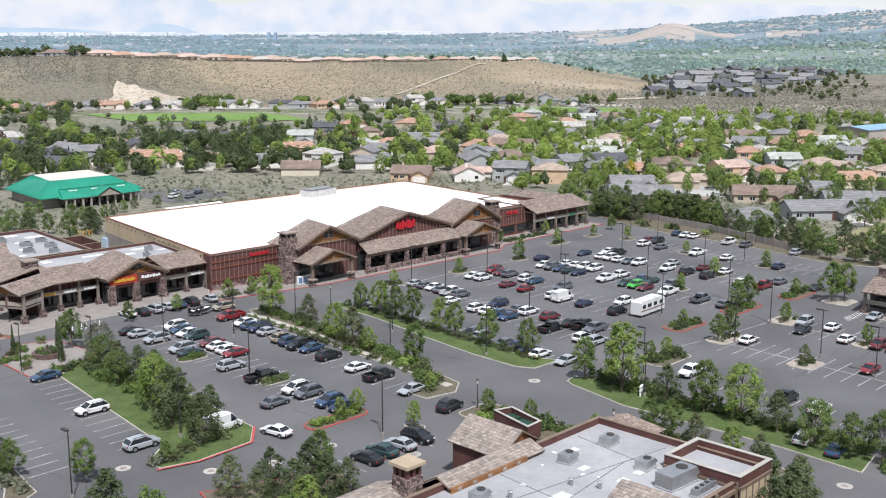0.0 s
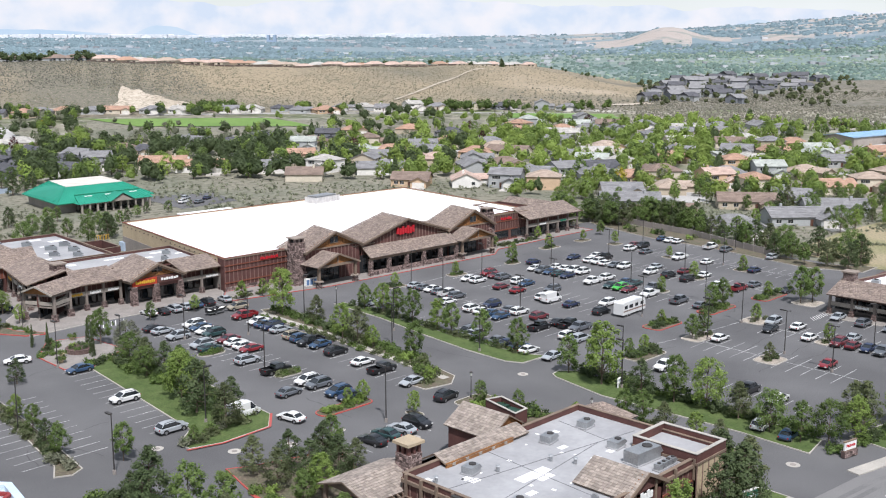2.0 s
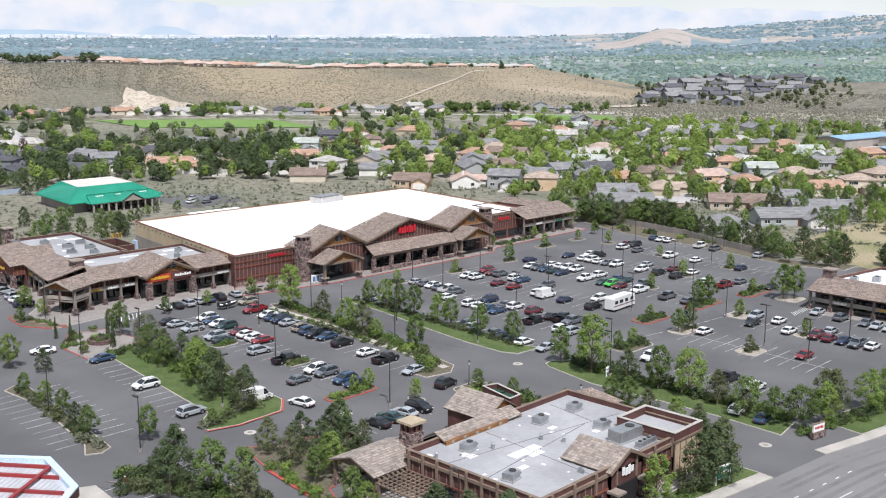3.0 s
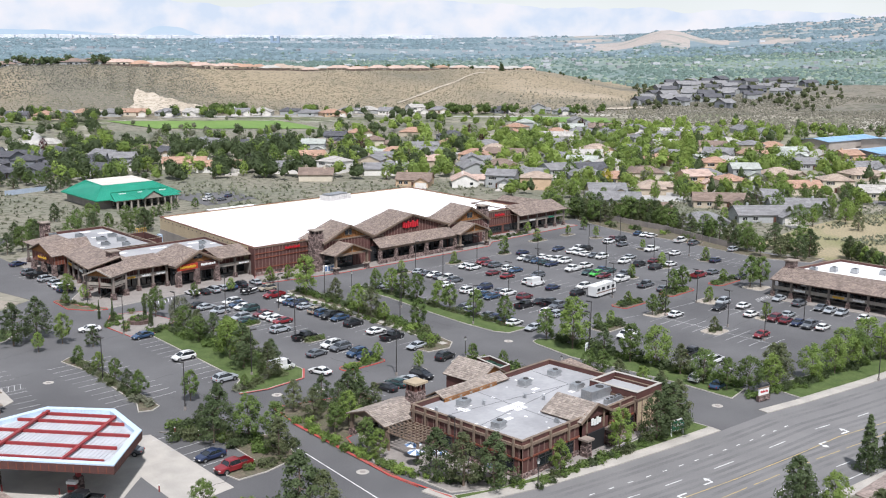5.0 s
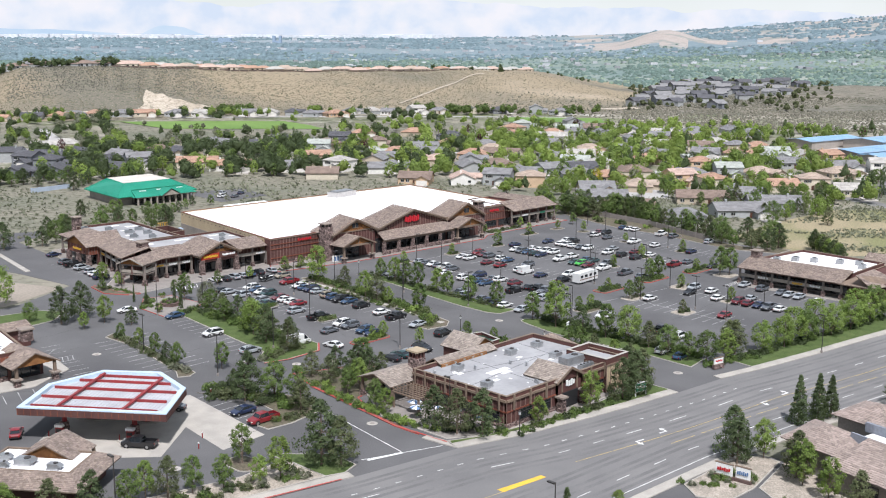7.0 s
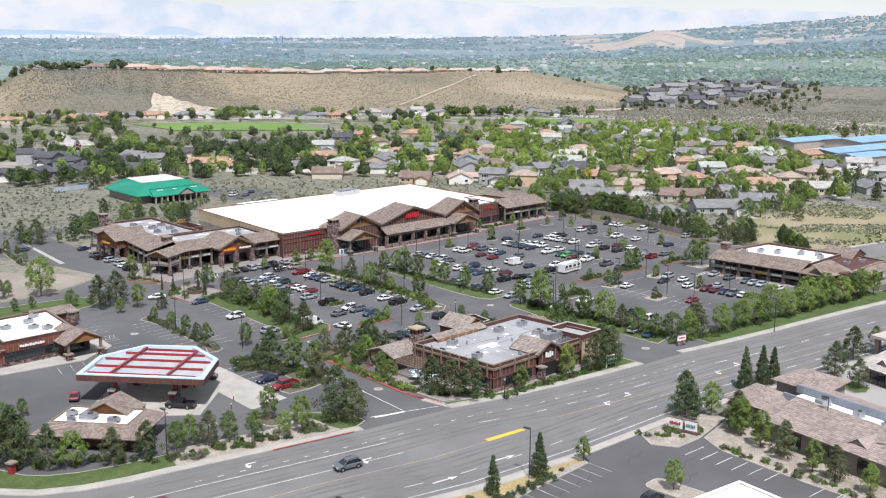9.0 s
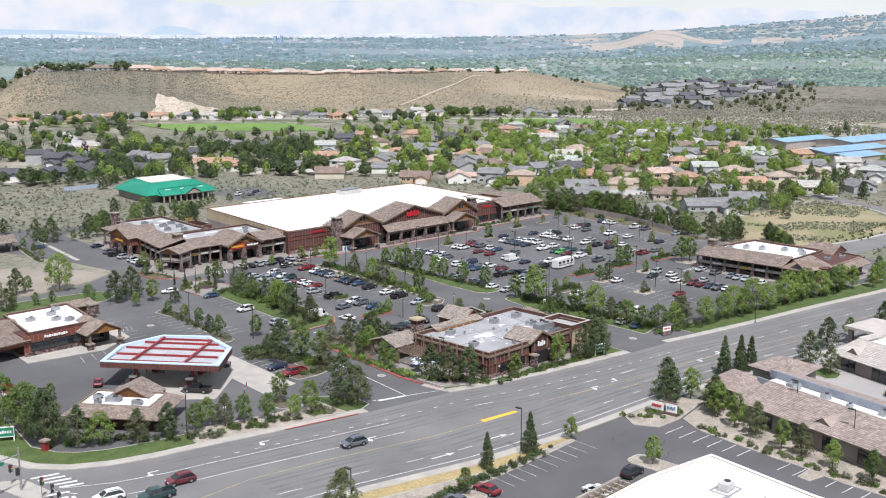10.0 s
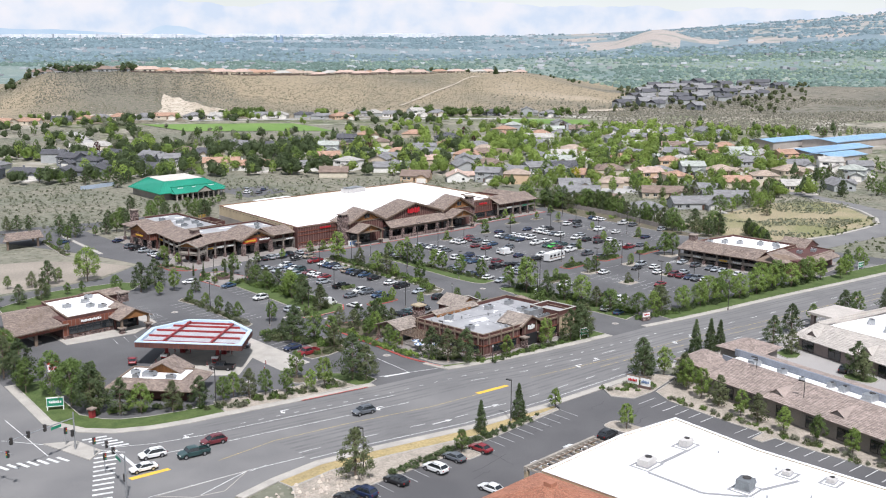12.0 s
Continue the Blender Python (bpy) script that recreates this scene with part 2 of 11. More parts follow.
# ---- mesh building ----
class Shape:
    """Faces gathered into one mesh, with a material slot for each face."""

    def __init__(self):
        self.v, self.f, self.m = [], [], []

    def add(self, verts, faces, m=0):
        o = len(self.v)
        self.v += [tuple(p) for p in verts]
        self.f += [tuple(i + o for i in f) for f in faces]
        self.m += [m] * len(faces)
        return self

    def box(self, x0, y0, z0, x1, y1, z1, m=0, turn=0.0, at=(0, 0, 0)):
        c, s = math.cos(turn), math.sin(turn)
        p = [(x, y, z) for z in (z0, z1) for x, y in ((x0, y0), (x1, y0), (x1, y1), (x0, y1))]
        p = [(at[0] + x * c - y * s, at[1] + x * s + y * c, at[2] + z) for x, y, z in p]
        return self.add(p, [(3, 2, 1, 0), (4, 5, 6, 7), (0, 1, 5, 4), (1, 2, 6, 5), (2, 3, 7, 6), (3, 0, 4, 7)], m)

    def prism(self, poly, z0, z1, m=0, top=None):
        n = len(poly)
        self.add([(x, y, z0) for x, y in poly] + [(x, y, z1) for x, y in poly],
                 [tuple(range(n - 1, -1, -1))] + [(i, (i + 1) % n, n + (i + 1) % n, n + i) for i in range(n)], m)
        return self.add([(x, y, z1) for x, y in poly], [tuple(range(n))], m if top is None else top)

    def quad(self, a, b, c, d, m=0):
        return self.add([a, b, c, d], [(0, 1, 2, 3)], m)

    def beam(self, p, q, w, h, m=0):
        """A square bar from p to q."""
        p, q = Vector(p), Vector(q)
        d = (q - p).normalized()
        side = d.cross(Vector((0, 0, 1)))
        side = (Vector((1, 0, 0)) if side.length < 0.01 else side.normalized()) * w / 2
        up = side.cross(d).normalized() * h / 2
        c = [e + a * side + b * up for e in (p, q) for a, b in ((-1, -1), (1, -1), (1, 1), (-1, 1))]
        return self.add(c, [(0, 1, 2, 3), (7, 6, 5, 4), (0, 4, 5, 1), (1, 5, 6, 2), (2, 6, 7, 3), (3, 7, 4, 0)], m)

    def tube(self, p, q, r0, r1, n=8, m=0):
        p, q = Vector(p), Vector(q)
        d = (q - p).normalized()
        a = d.cross(Vector((0, 0, 1)) if abs(d.z) < 0.9 else Vector((1, 0, 0))).normalized()
        b = d.cross(a)
        ring = [(math.cos(2 * math.pi * i / n), math.sin(2 * math.pi * i / n)) for i in range(n)]
        v = [p + r0 * (c * a + s * b) for c, s in ring] + [q + r1 * (c * a + s * b) for c, s in ring]
        return self.add(v, [(i, n + i, n + (i + 1) % n, (i + 1) % n) for i in range(n)] + [tuple(range(n)), tuple(range(2 * n - 1, n - 1, -1))], m)

    def slope(self, el, er, rr, rl, m=0, under=1, thick=0.16, course=0.42, tile=0.5, sink=0.0):
        """A roof plane (eave left, eave right, ridge right, ridge left) of separate tiles, laid in courses over a deck."""
        el, er, rr, rl = map(Vector, (el, er, rr, rl))
        if (er - el).cross(rl - el).z < 0:
            el, er, rr, rl = er, el, rl, rr
        nrm = (er - el).cross(rl - el).normalized()
        low = -nrm * thick
        top = -nrm * sink
        low = low + top
        self.add([el + low, er + low, rr + low, rl + low, el + top, er + top, rr + top, rl + top], [(3, 2, 1, 0), (4, 5, 6, 7), (0, 1, 5, 4), (1, 2, 6, 5), (2, 3, 7, 6), (3, 0, 4, 7)], under)
        rows = max(1, round((rl - el).length / course))
        for i in range(rows):
            a, b = i / rows, min(1.0, (i + 1.08) / rows)
            p0, p1, q1, q0 = el.lerp(rl, a), er.lerp(rr, a), er.lerp(rr, b), el.lerp(rl, b)
            cols = max(1, round((p1 - p0).length / tile))
            for j in range(cols):
                s, t = (j + 0.03) / cols, (j + 0.97) / cols
                up, base = nrm * (0.05 + 0.025 * random.random()), nrm * 0.012
                c = [p0.lerp(p1, s), p0.lerp(p1, t), q0.lerp(q1, t), q0.lerp(q1, s)]
                self.add([c[0] + base, c[1] + base, c[0] + up, c[1] + up, c[2] + base, c[3] + base], [(0, 1, 3, 2), (2, 3, 4, 5)], m)
        return self

    def mesh(self, name, mats, smooth=False):
        me = bpy.data.meshes.new(name)
        me.from_pydata(self.v, [], self.f)
        for x in mats:
            me.materials.append(x)
        me.polygons.foreach_set("material_index", self.m)
        if smooth:
            me.polygons.foreach_set("use_smooth", [True] * len(me.polygons))
        me.update()
        return me


def part(name, shape, mats, parent=None, label="", at=None, smooth=False):
    """One mesh object under a thing or a part."""
    me = shape if isinstance(shape, bpy.types.Mesh) else shape.mesh(name, mats if isinstance(mats, (list, tuple)) else [mats], smooth)
    ob = new(name, me)
    ob.parent = parent
    if at is not None:
        ob.matrix_local = at
    return tagged(ob, label)


def thing(name, label, category, x=0, y=0, z=0, turn=0, group="", kind=""):
    """An empty at the base of a thing."""
    ob = new(name)
    ob.matrix_local = pose(x, y, z, 0, 0, turn)
    return tagged(ob, label, category, group, kind)


def inset(poly, d):
    """The polygon (counter-clockwise) moved inwards by d."""
    out, n = [], len(poly)
    for i in range(n):
        a, b, c = Vector(poly[i - 1]), Vector(poly[i]), Vector(poly[(i + 1) % n])
        u, w = (b - a).normalized(), (c - b).normalized()
        n1, n2 = Vector((-u.y, u.x)), Vector((-w.y, w.x))
        k = (n1 + n2)
        k = k / max(0.35, k.dot(n1)) if k.length > 1e-4 else n1
        out.append(tuple(b + k * d))
    return out


def rounded(x0, y0, x1, y1, r=1.2, turn=0.0, n=4):
    """A rectangle with round corners, counter-clockwise."""
    cx, cy, w, h = (x0 + x1) / 2, (y0 + y1) / 2, abs(x1 - x0) / 2, abs(y1 - y0) / 2
    r = min(r, w * 0.98, h * 0.98)
    pts = []
    for k, (sx, sy) in enumerate(((1, 1), (-1, 1), (-1, -1), (1, -1))):
        for i in range(n + 1):
            a = math.pi / 2 * (k + i / n)
            pts.append((sx * (w - r) + r * math.cos(a), sy * (h - r) + r * math.sin(a)))
    c, s = math.cos(turn), math.sin(turn)
    return [(cx + x * c - y * s, cy + x * s + y * c) for x, y in pts]


def ccw(poly):
    area = sum(poly[i - 1][0] * p[1] - p[0] * poly[i - 1][1] for i, p in enumerate(poly))
    return list(poly) if area > 0 else list(poly)[::-1]


def island(name, label, poly, fill, kerb=None, height=0.15, width=0.18):
    """A raised bed or pavement with a kerb round it."""
    poly = ccw(poly)
    inner = inset(poly, width)
    root = thing(name, label, "kerbed bed", kind="structure")
    s, n = Shape(), len(poly)
    s.add([(x, y, -0.1) for x, y in poly] + [(x, y, height) for x, y in poly] + [(x, y, height) for x, y in inner] + [(x, y, 0) for x, y in inner],
          [f for i in range(n) for j in [(i + 1) % n] for f in ((i, j, n + j, n + i), (n + i, n + j, 2 * n + j, 2 * n + i), (2 * n + i, 2 * n + j, 3 * n + j, 3 * n + i))])
    part("kerb", s, kerb or CONCRETE, root)
    part("bed", Shape().prism(inner, -0.1, height - 0.03), fill, root)
    return root

# ---- land ----
HUB, AHEAD = (-185.0, -230.0), radians(44.07)


def ease(a, b, x):
    t = min(1.0, max(0.0, (x - a) / (b - a)))
    return t * t * (3 - 2 * t)


def lerp_table(x, xs, ys):
    return float(np.interp(x, xs, ys))


def land_height(r, c):
    """Height of the land at range r and bearing c (0 far left to 1568 far right of the valley view)."""
    foot = 890 + 60 * ease(300, 900, c)
    ridge = foot + 160 + 170 * ease(200, 900, c)
    low = 11 * min(1.0, max(0.0, (r - 480) / 420))
    top = (47 - 7 * ease(150, 600, c) - 11) * (1 - ease(900, 1180, c)) * ease(-120, 60, c)
    crest = lerp_table(c, (-600, 0, 800, 1000, 1200, 1300, 1450, 1568, 2200), (80, 88, 98, 108, 128, 140, 160, 176, 190))
    valley = 16 + (crest - 16) * min(1.25, max(0.0, (r - 1350) / 2550))
    n = noise.noise((r * 0.006, c * 0.01, 3.0))
    fold = 2.6 * n + 2.4 * noise.noise((r * 0.011, c * 0.021, 7.0)) - 2.2 * abs(noise.noise((r * 0.004, c * 0.028, 12.0)))
    hill = low + top * ease(foot, ridge, r) + (fold * ease(foot, ridge, r) * (1 - 0.5 * ease(ridge - 60, ridge, r)) if r < ridge + 60 else 0)
    valley += 40 * math.exp(-((c - 1165) / 62) ** 2 - ((r - 2950) / 330) ** 2)
    hill += 15 * ease(1080, 1210, c) * ease(830, 1270, r) * (1 - ease(1310, 1480, r)) * (1 + 0.12 * noise.noise((r * 0.01, c * 0.012, 5.0)))
    back = ease(ridge + 70, ridge + 420, r)
    return hill * (1 - back) + (valley + 5 * n * ease(1500, 2500, r)) * back


def bearing(x, y):
    dx, dy = x - HUB[0], y - HUB[1]
    phi = (math.atan2(dy, dx) - AHEAD + math.pi) % (2 * math.pi) - math.pi
    return math.hypot(dx, dy), 784 - 1837 * math.tan(max(-1.2, min(1.2, phi)))


def ground_z(x, y):
    return land_height(*bearing(x, y))


def spot(c, r):
    """The place on the land at bearing c and range r."""
    a = AHEAD - math.atan((c - 784) / 1837)
    return HUB[0] + r * math.cos(a), HUB[1] + r * math.sin(a)


def dry_hill(c, r):
    """Bare tan hills in the far right of the valley."""
    n = noise.noise((r * 0.004, c * 0.012, 9.0))
    return ((c - 1165) / 125) ** 2 + ((r - 2900) / 420) ** 2 < 1 + 0.9 * n or c > 1330 and r > 2700 and n > -0.06 or c > 950 and r > 3300 and n > 0.12


def land_material(name, tan, sage, pale, blotch, speck, dark=(0.075, 0.08, 0.05)):
    """Dry grass with shrubs as dark specks and bare pale soil."""
    m = mat(name, tan, sage, blotch, 0.3, 0.95, grain=0.15, lo=0.42, hi=0.62)
    nt = m.node_tree
    N, L = nt.nodes, nt.links
    p = N["Principled BSDF"]
    src = p.inputs["Base Color"].links[0].from_socket
    geo = N.new("ShaderNodeNewGeometry")
    for sc, lo, hi, col, amount in ((speck, 0.54, 0.60, dark, 0.75), (blotch * 0.6, 0.6, 0.72, pale, 0.8), (speck * 2.3, 0.6, 0.68, pale, 0.5)):
        n = N.new("ShaderNodeTexNoise")
        n.inputs["Scale"].default_value, n.inputs["Detail"].default_value = sc, 4
        L.new(geo.outputs["Position"], n.inputs["Vector"])
        r = N.new("ShaderNodeMapRange")
        r.inputs["From Min"].default_value, r.inputs["From Max"].default_value, r.inputs["To Max"].default_value = lo, hi, amount
        L.new(n.outputs["Fac"], r.inputs["Value"])
        mx = N.new("ShaderNodeMixRGB")
        mx.inputs[2].default_value = (*col, 1)
        L.new(r.outputs[0], mx.inputs[0])
        L.new(src, mx.inputs[1])
        src = mx.outputs[0]
    L.new(src, p.inputs["Base Color"])
    return m


SCRUB = land_material("scrubland", (0.20, 0.187, 0.145), (0.15, 0.155, 0.115), (0.36, 0.32, 0.265), 0.02, 0.35)
SUBURB = land_material("yards", (0.27, 0.245, 0.20), (0.125, 0.14, 0.075), (0.46, 0.435, 0.40), 0.03, 0.08)
HILL = land_material("dry_hillside", (0.29, 0.235, 0.16), (0.155, 0.143, 0.112), (0.42, 0.35, 0.27), 0.0055, 0.3)
SLOPE = land_material("sage_slope", (0.19, 0.17, 0.135), (0.135, 0.13, 0.105), (0.37, 0.325, 0.285), 0.012, 0.12)
# distance haze is mixed into these three base colours as pale blue
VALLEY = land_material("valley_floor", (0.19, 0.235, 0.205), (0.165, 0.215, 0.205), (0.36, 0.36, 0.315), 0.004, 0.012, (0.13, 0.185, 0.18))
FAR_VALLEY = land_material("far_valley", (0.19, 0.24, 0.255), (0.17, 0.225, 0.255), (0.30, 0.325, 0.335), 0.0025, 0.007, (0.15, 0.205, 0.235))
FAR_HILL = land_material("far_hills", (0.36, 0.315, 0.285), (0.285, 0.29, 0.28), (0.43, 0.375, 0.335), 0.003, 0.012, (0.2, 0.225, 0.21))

rings = [0, 200, 420] + [480 + 35 * i for i in range(12)] + [890 + 14 * i for i in range(38)] + [1430 + 40 * i for i in range(20)] + [2240 + 130 * i for i in range(21)]
turns = sorted([radians(a) for a in np.arange(-34, 34.01, 0.5)] + [radians(a) for a in range(40, 325, 8)])
s = Shape()
for r in rings:
    for a in turns:
        c = 784 - 1837 * math.tan(max(-1.2, min(1.2, (a + math.pi) % (2 * math.pi) - math.pi)))
        s.v.append((HUB[0] + r * math.cos(AHEAD + a), HUB[1] + r * math.sin(AHEAD + a), land_height(r, c) - 0.06))
T = len(turns)
for i in range(len(rings) - 1):
    for j in range(T):
        k = (j + 1) % T
        s.f.append((i * T + j, (i + 1) * T + j, (i + 1) * T + k, i * T + k))
        r = rings[i]
        c = 784 - 1837 * math.tan(max(-1.2, min(1.2, (turns[j] + math.pi) % (2 * math.pi) - math.pi)))
        foot = 890 + 60 * ease(300, 900, c)
        if r < 520 or 215 < c < 860 and 640 < r < 770 or c < 120 and 620 < r < 790:
            zone = 0
        elif r < foot - 60:
            zone = 1
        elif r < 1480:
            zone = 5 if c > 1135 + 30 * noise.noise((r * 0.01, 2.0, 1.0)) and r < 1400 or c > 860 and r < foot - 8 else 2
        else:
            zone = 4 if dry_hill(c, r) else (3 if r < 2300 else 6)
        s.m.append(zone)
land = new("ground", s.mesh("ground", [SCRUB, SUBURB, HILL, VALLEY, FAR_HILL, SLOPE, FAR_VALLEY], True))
tagged(land, "dry sagebrush land rising to tan hills and a wide wooded valley", "ground", kind="structure")


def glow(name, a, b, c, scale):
    """Glowing backdrop with the haze of distance painted in: three pale tones by noise."""
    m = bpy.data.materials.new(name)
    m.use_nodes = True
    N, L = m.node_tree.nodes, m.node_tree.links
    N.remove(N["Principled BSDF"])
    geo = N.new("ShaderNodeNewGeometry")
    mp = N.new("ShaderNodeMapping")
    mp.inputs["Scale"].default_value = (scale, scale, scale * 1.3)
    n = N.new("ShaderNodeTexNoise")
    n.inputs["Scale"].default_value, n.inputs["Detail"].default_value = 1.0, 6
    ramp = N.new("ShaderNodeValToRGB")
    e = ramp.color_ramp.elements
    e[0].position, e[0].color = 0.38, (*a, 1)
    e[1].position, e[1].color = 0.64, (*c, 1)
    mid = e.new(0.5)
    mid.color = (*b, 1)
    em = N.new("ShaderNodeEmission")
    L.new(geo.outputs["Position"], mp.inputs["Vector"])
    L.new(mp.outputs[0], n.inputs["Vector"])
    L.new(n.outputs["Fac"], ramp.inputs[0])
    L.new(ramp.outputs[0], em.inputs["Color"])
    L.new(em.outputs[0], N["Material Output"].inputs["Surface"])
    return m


def mountain(r, base, tops, rough, material, name, label):
    """A range on the skyline."""
    s, n = Shape(), 0
    for c in range(-700, 2300, 12):
        x, y = spot(c, r)
        z = lerp_table(c, *tops) + rough * (noise.fractal((c * 0.011, r * 0.01, 1.0), 0.7, 2.2, 5) - 0.1)
        s.v += [(x, y, base), (x, y, max(base + 1, z))]
        if n:
            s.f.append((2 * n - 2, 2 * n, 2 * n + 1, 2 * n - 1))
            s.m.append(0)
        n += 1
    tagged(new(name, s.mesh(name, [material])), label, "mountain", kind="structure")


# the ranges emit their own light, with haze put into the tones
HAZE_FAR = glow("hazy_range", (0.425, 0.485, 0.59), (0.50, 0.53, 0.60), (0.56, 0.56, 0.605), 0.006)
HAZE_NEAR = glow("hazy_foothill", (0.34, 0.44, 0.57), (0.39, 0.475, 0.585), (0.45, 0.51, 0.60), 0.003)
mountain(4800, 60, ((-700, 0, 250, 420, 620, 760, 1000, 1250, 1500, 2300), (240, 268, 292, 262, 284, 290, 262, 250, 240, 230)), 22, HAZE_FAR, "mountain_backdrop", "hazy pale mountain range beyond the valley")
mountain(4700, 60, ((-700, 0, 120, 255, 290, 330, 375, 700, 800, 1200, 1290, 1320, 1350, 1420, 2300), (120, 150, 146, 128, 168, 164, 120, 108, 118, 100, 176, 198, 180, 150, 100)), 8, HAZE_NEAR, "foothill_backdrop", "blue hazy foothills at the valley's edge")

# ---- paved ground ----
def sheet(name, label, category, poly, material, z, kind="structure"):
    return tagged(part(name, Shape().prism(ccw(poly), z - 0.04, z), material), label, category, kind=kind)


NORTH = [(-149, -111), (-143, -114.5), (-136, -116.7), (-128, -118.3), (-110, -122.4), (-96, -125.4), (-77, -128.5), (-65, -132.3), (-51, -135), (-41, -136.7),
         (-28, -138.5), (-15, -139.9), (-4, -142.4), (14, -145.7), (31, -148.2), (51, -151.5), (70, -155), (90, -158.3), (140, -167), (420, -216)]
SOUTH = [(-149, -150.4), (-141, -148.9), (-131, -148.3), (-119, -150.6), (-99, -155.7), (-79, -158.3), (-52, -160), (-30, -163), (0, -168.3), (40, -175.5), (90, -184), (140, -193), (420, -242)]
HALL_LOT = [(52, 128), (78, 132), (84, 158), (56, 166), (54, 146)]
HALL_CARS = (("uw", 60, 140, 20), ("sd", 64, 136, 20), ("us", 66, 148, 30), ("sn", 72, 143, 30))
FIELD = [(126, -62), (172, -58), (215, -60), (235, -74), (233, -82), (219, -96), (203, -109.5), (190, -116), (175, -116.6), (153, -115), (131, -110), (118, -100)]
FIELD_GRASS = mat("field_grass", (0.295, 0.25, 0.16), (0.19, 0.19, 0.092), 0.035, 1.5, 0.95, grain=0.3, lo=0.45, hi=0.62)
LOT_PALE = mat("pale_asphalt", (0.36, 0.34, 0.325), (0.31, 0.295, 0.285), 0.1, 4.0, 0.92, grain=0.08)
sheet("parking_lot", "worn grey asphalt parking lot of the shopping centre", "parking lot",
      [(-149, -112), (-96, -127), (-40, -139), (14, -148), (60, -155), (119, -164), (119, -20), (130, 9), (100, 9.5), (-6, 14), (-54, 26), (-48, 96), (-35, 103.5), (-32, 112), (-56, 118), (-76, 120), (-92, 108), (-80, 90), (-69, 48), (-66, 24), (-86, 12), (-152, 10), (-152, -70), (-157, -98)], ASPHALT, 0.0)
sheet("road", "wide grey asphalt arterial road with worn lane lines", "road",
      [(-300, -112), (-172, -112), (-172, 30), (-152, 30), (-151, -66), (-156, -98), (-153, -106)] + NORTH + SOUTH[::-1] + [(-165, -158), (-168, -260), (-190, -260), (-192, -152), (-300, -150)], ROAD_ASPHALT, 0.006)
sheet("south_lot", "dark grey asphalt lot south of the road", "parking lot",
      [(-150, -160), (-100, -160), (-78, -158), (-52, -160), (-46, -162), (-44, -170), (-53, -190), (-62, -262), (-150, -262)], DARK_ASPHALT, 0.003)
sheet("east_lot", "pale paved lot beside the office plaza", "parking lot", [(-31, -168), (10, -172), (60, -186), (60, -240), (-40, -240), (-33, -190), (-31, -178)], LOT_PALE, 0.004)
sheet("bare_field", "bare tan dirt field", "dirt", [(-150, 15), (-150, 60), (-99, 57), (-86, 51), (-74, 36), (-69, 23), (-88, 13)], DIRT, -0.012)
BEND = [(116, -112), (130.8, -112.5), (152.6, -117.4), (175.5, -119), (191, -118.3), (205, -112), (221, -98.6), (236, -81), (240, -66), (252, -46)]
BEND_ROAD = [(91, -158.5), (109, -162), (106, -146), (112, -132), (121.8, -126), (150, -129.3), (165, -131), (190, -130), (210, -121), (228, -106), (239, -89), (250, -68), (262, -50)] + BEND[::-1] + [(104, -128), (100, -146)]
sheet("hill_road", "grey residential road bending past the field", "road", BEND_ROAD, ROAD_ASPHALT, 0.01)
sheet("fuel_apron", "pale concrete apron round the fuel pumps", "paving", [(-96.2, -74.5), (-92.6, -76), (-95, -102), (-103.6, -102.8), (-102.2, -89.8), (-112, -98.4), (-128, -84), (-112, -69)], CONCRETE, 0.005)
sheet("hall_lot", "grey asphalt lot beside the green-roofed hall", "parking lot", HALL_LOT, ASPHALT, 0.002)
sheet("grass_field", "dry yellow-green grass field by the road bend", "field", FIELD, FIELD_GRASS, 0.004)

# ---- pavements, islands, lines ----
def strip(name, label, inner, outer, fill):
    return island(name, label, list(inner) + list(outer)[::-1], fill)


def shifted(line, d):
    """The line moved to its left by d."""
    out = []
    for i, p in enumerate(line):
        a, b = Vector(line[max(0, i - 1)]), Vector(line[min(len(line) - 1, i + 1)])
        u = (b - a).normalized()
        out.append((p[0] - u.y * d, p[1] + u.x * d))
    return out


walk_1 = [(-151.5, -70), (-156, -97), (-153.2, -106)] + NORTH[:6]
strip("pavement", "concrete pavement along the corner lawn", shifted(walk_1, 1.9), walk_1, CONCRETE)
strip("corner_lawn", "mown green lawn round the fuel station corner", shifted(walk_1[:7], 7.5), shifted(walk_1[:7], 1.95), GRASS)
strip("planted_verge", "gravel verge planted with shrubs and trees", shifted(walk_1[6:], 9.0)[:-1] + [(-99, -113)], shifted(walk_1[6:], 1.95)[:-1] + [(-99, -122.4)], GRAVEL)
walk_2 = NORTH[6:11]
strip("pavement", "concrete pavement beside the restaurant", shifted(walk_2, 1.9), walk_2, CONCRETE)
strip("planted_verge", "shrub bed and lawn below the restaurant wall", [(-75.9, -125.2), (-70, -127.9), (-53, -131.2), (-36, -131.2), (-27.6, -130.6)], shifted(walk_2, 1.95), GRASS)
walk_3 = NORTH[11:]
strip("pavement", "concrete pavement along the road", shifted(walk_3, 1.9), walk_3, CONCRETE)
strip("verge_lawn", "bright green lawn under a row of trees", shifted(walk_3[1:], 9.5), shifted(walk_3[1:], 1.95), GRASS)
strip("pavement", "concrete pavement on the south side", SOUTH, shifted(SOUTH, -1.8), CONCRETE)
strip("dry_verge", "dry yellow grass verge", shifted(SOUTH[1:6], -1.85), shifted(SOUTH[1:6], -5.2)[:-1] + [(-80, -161.5)], DRY_GRASS)
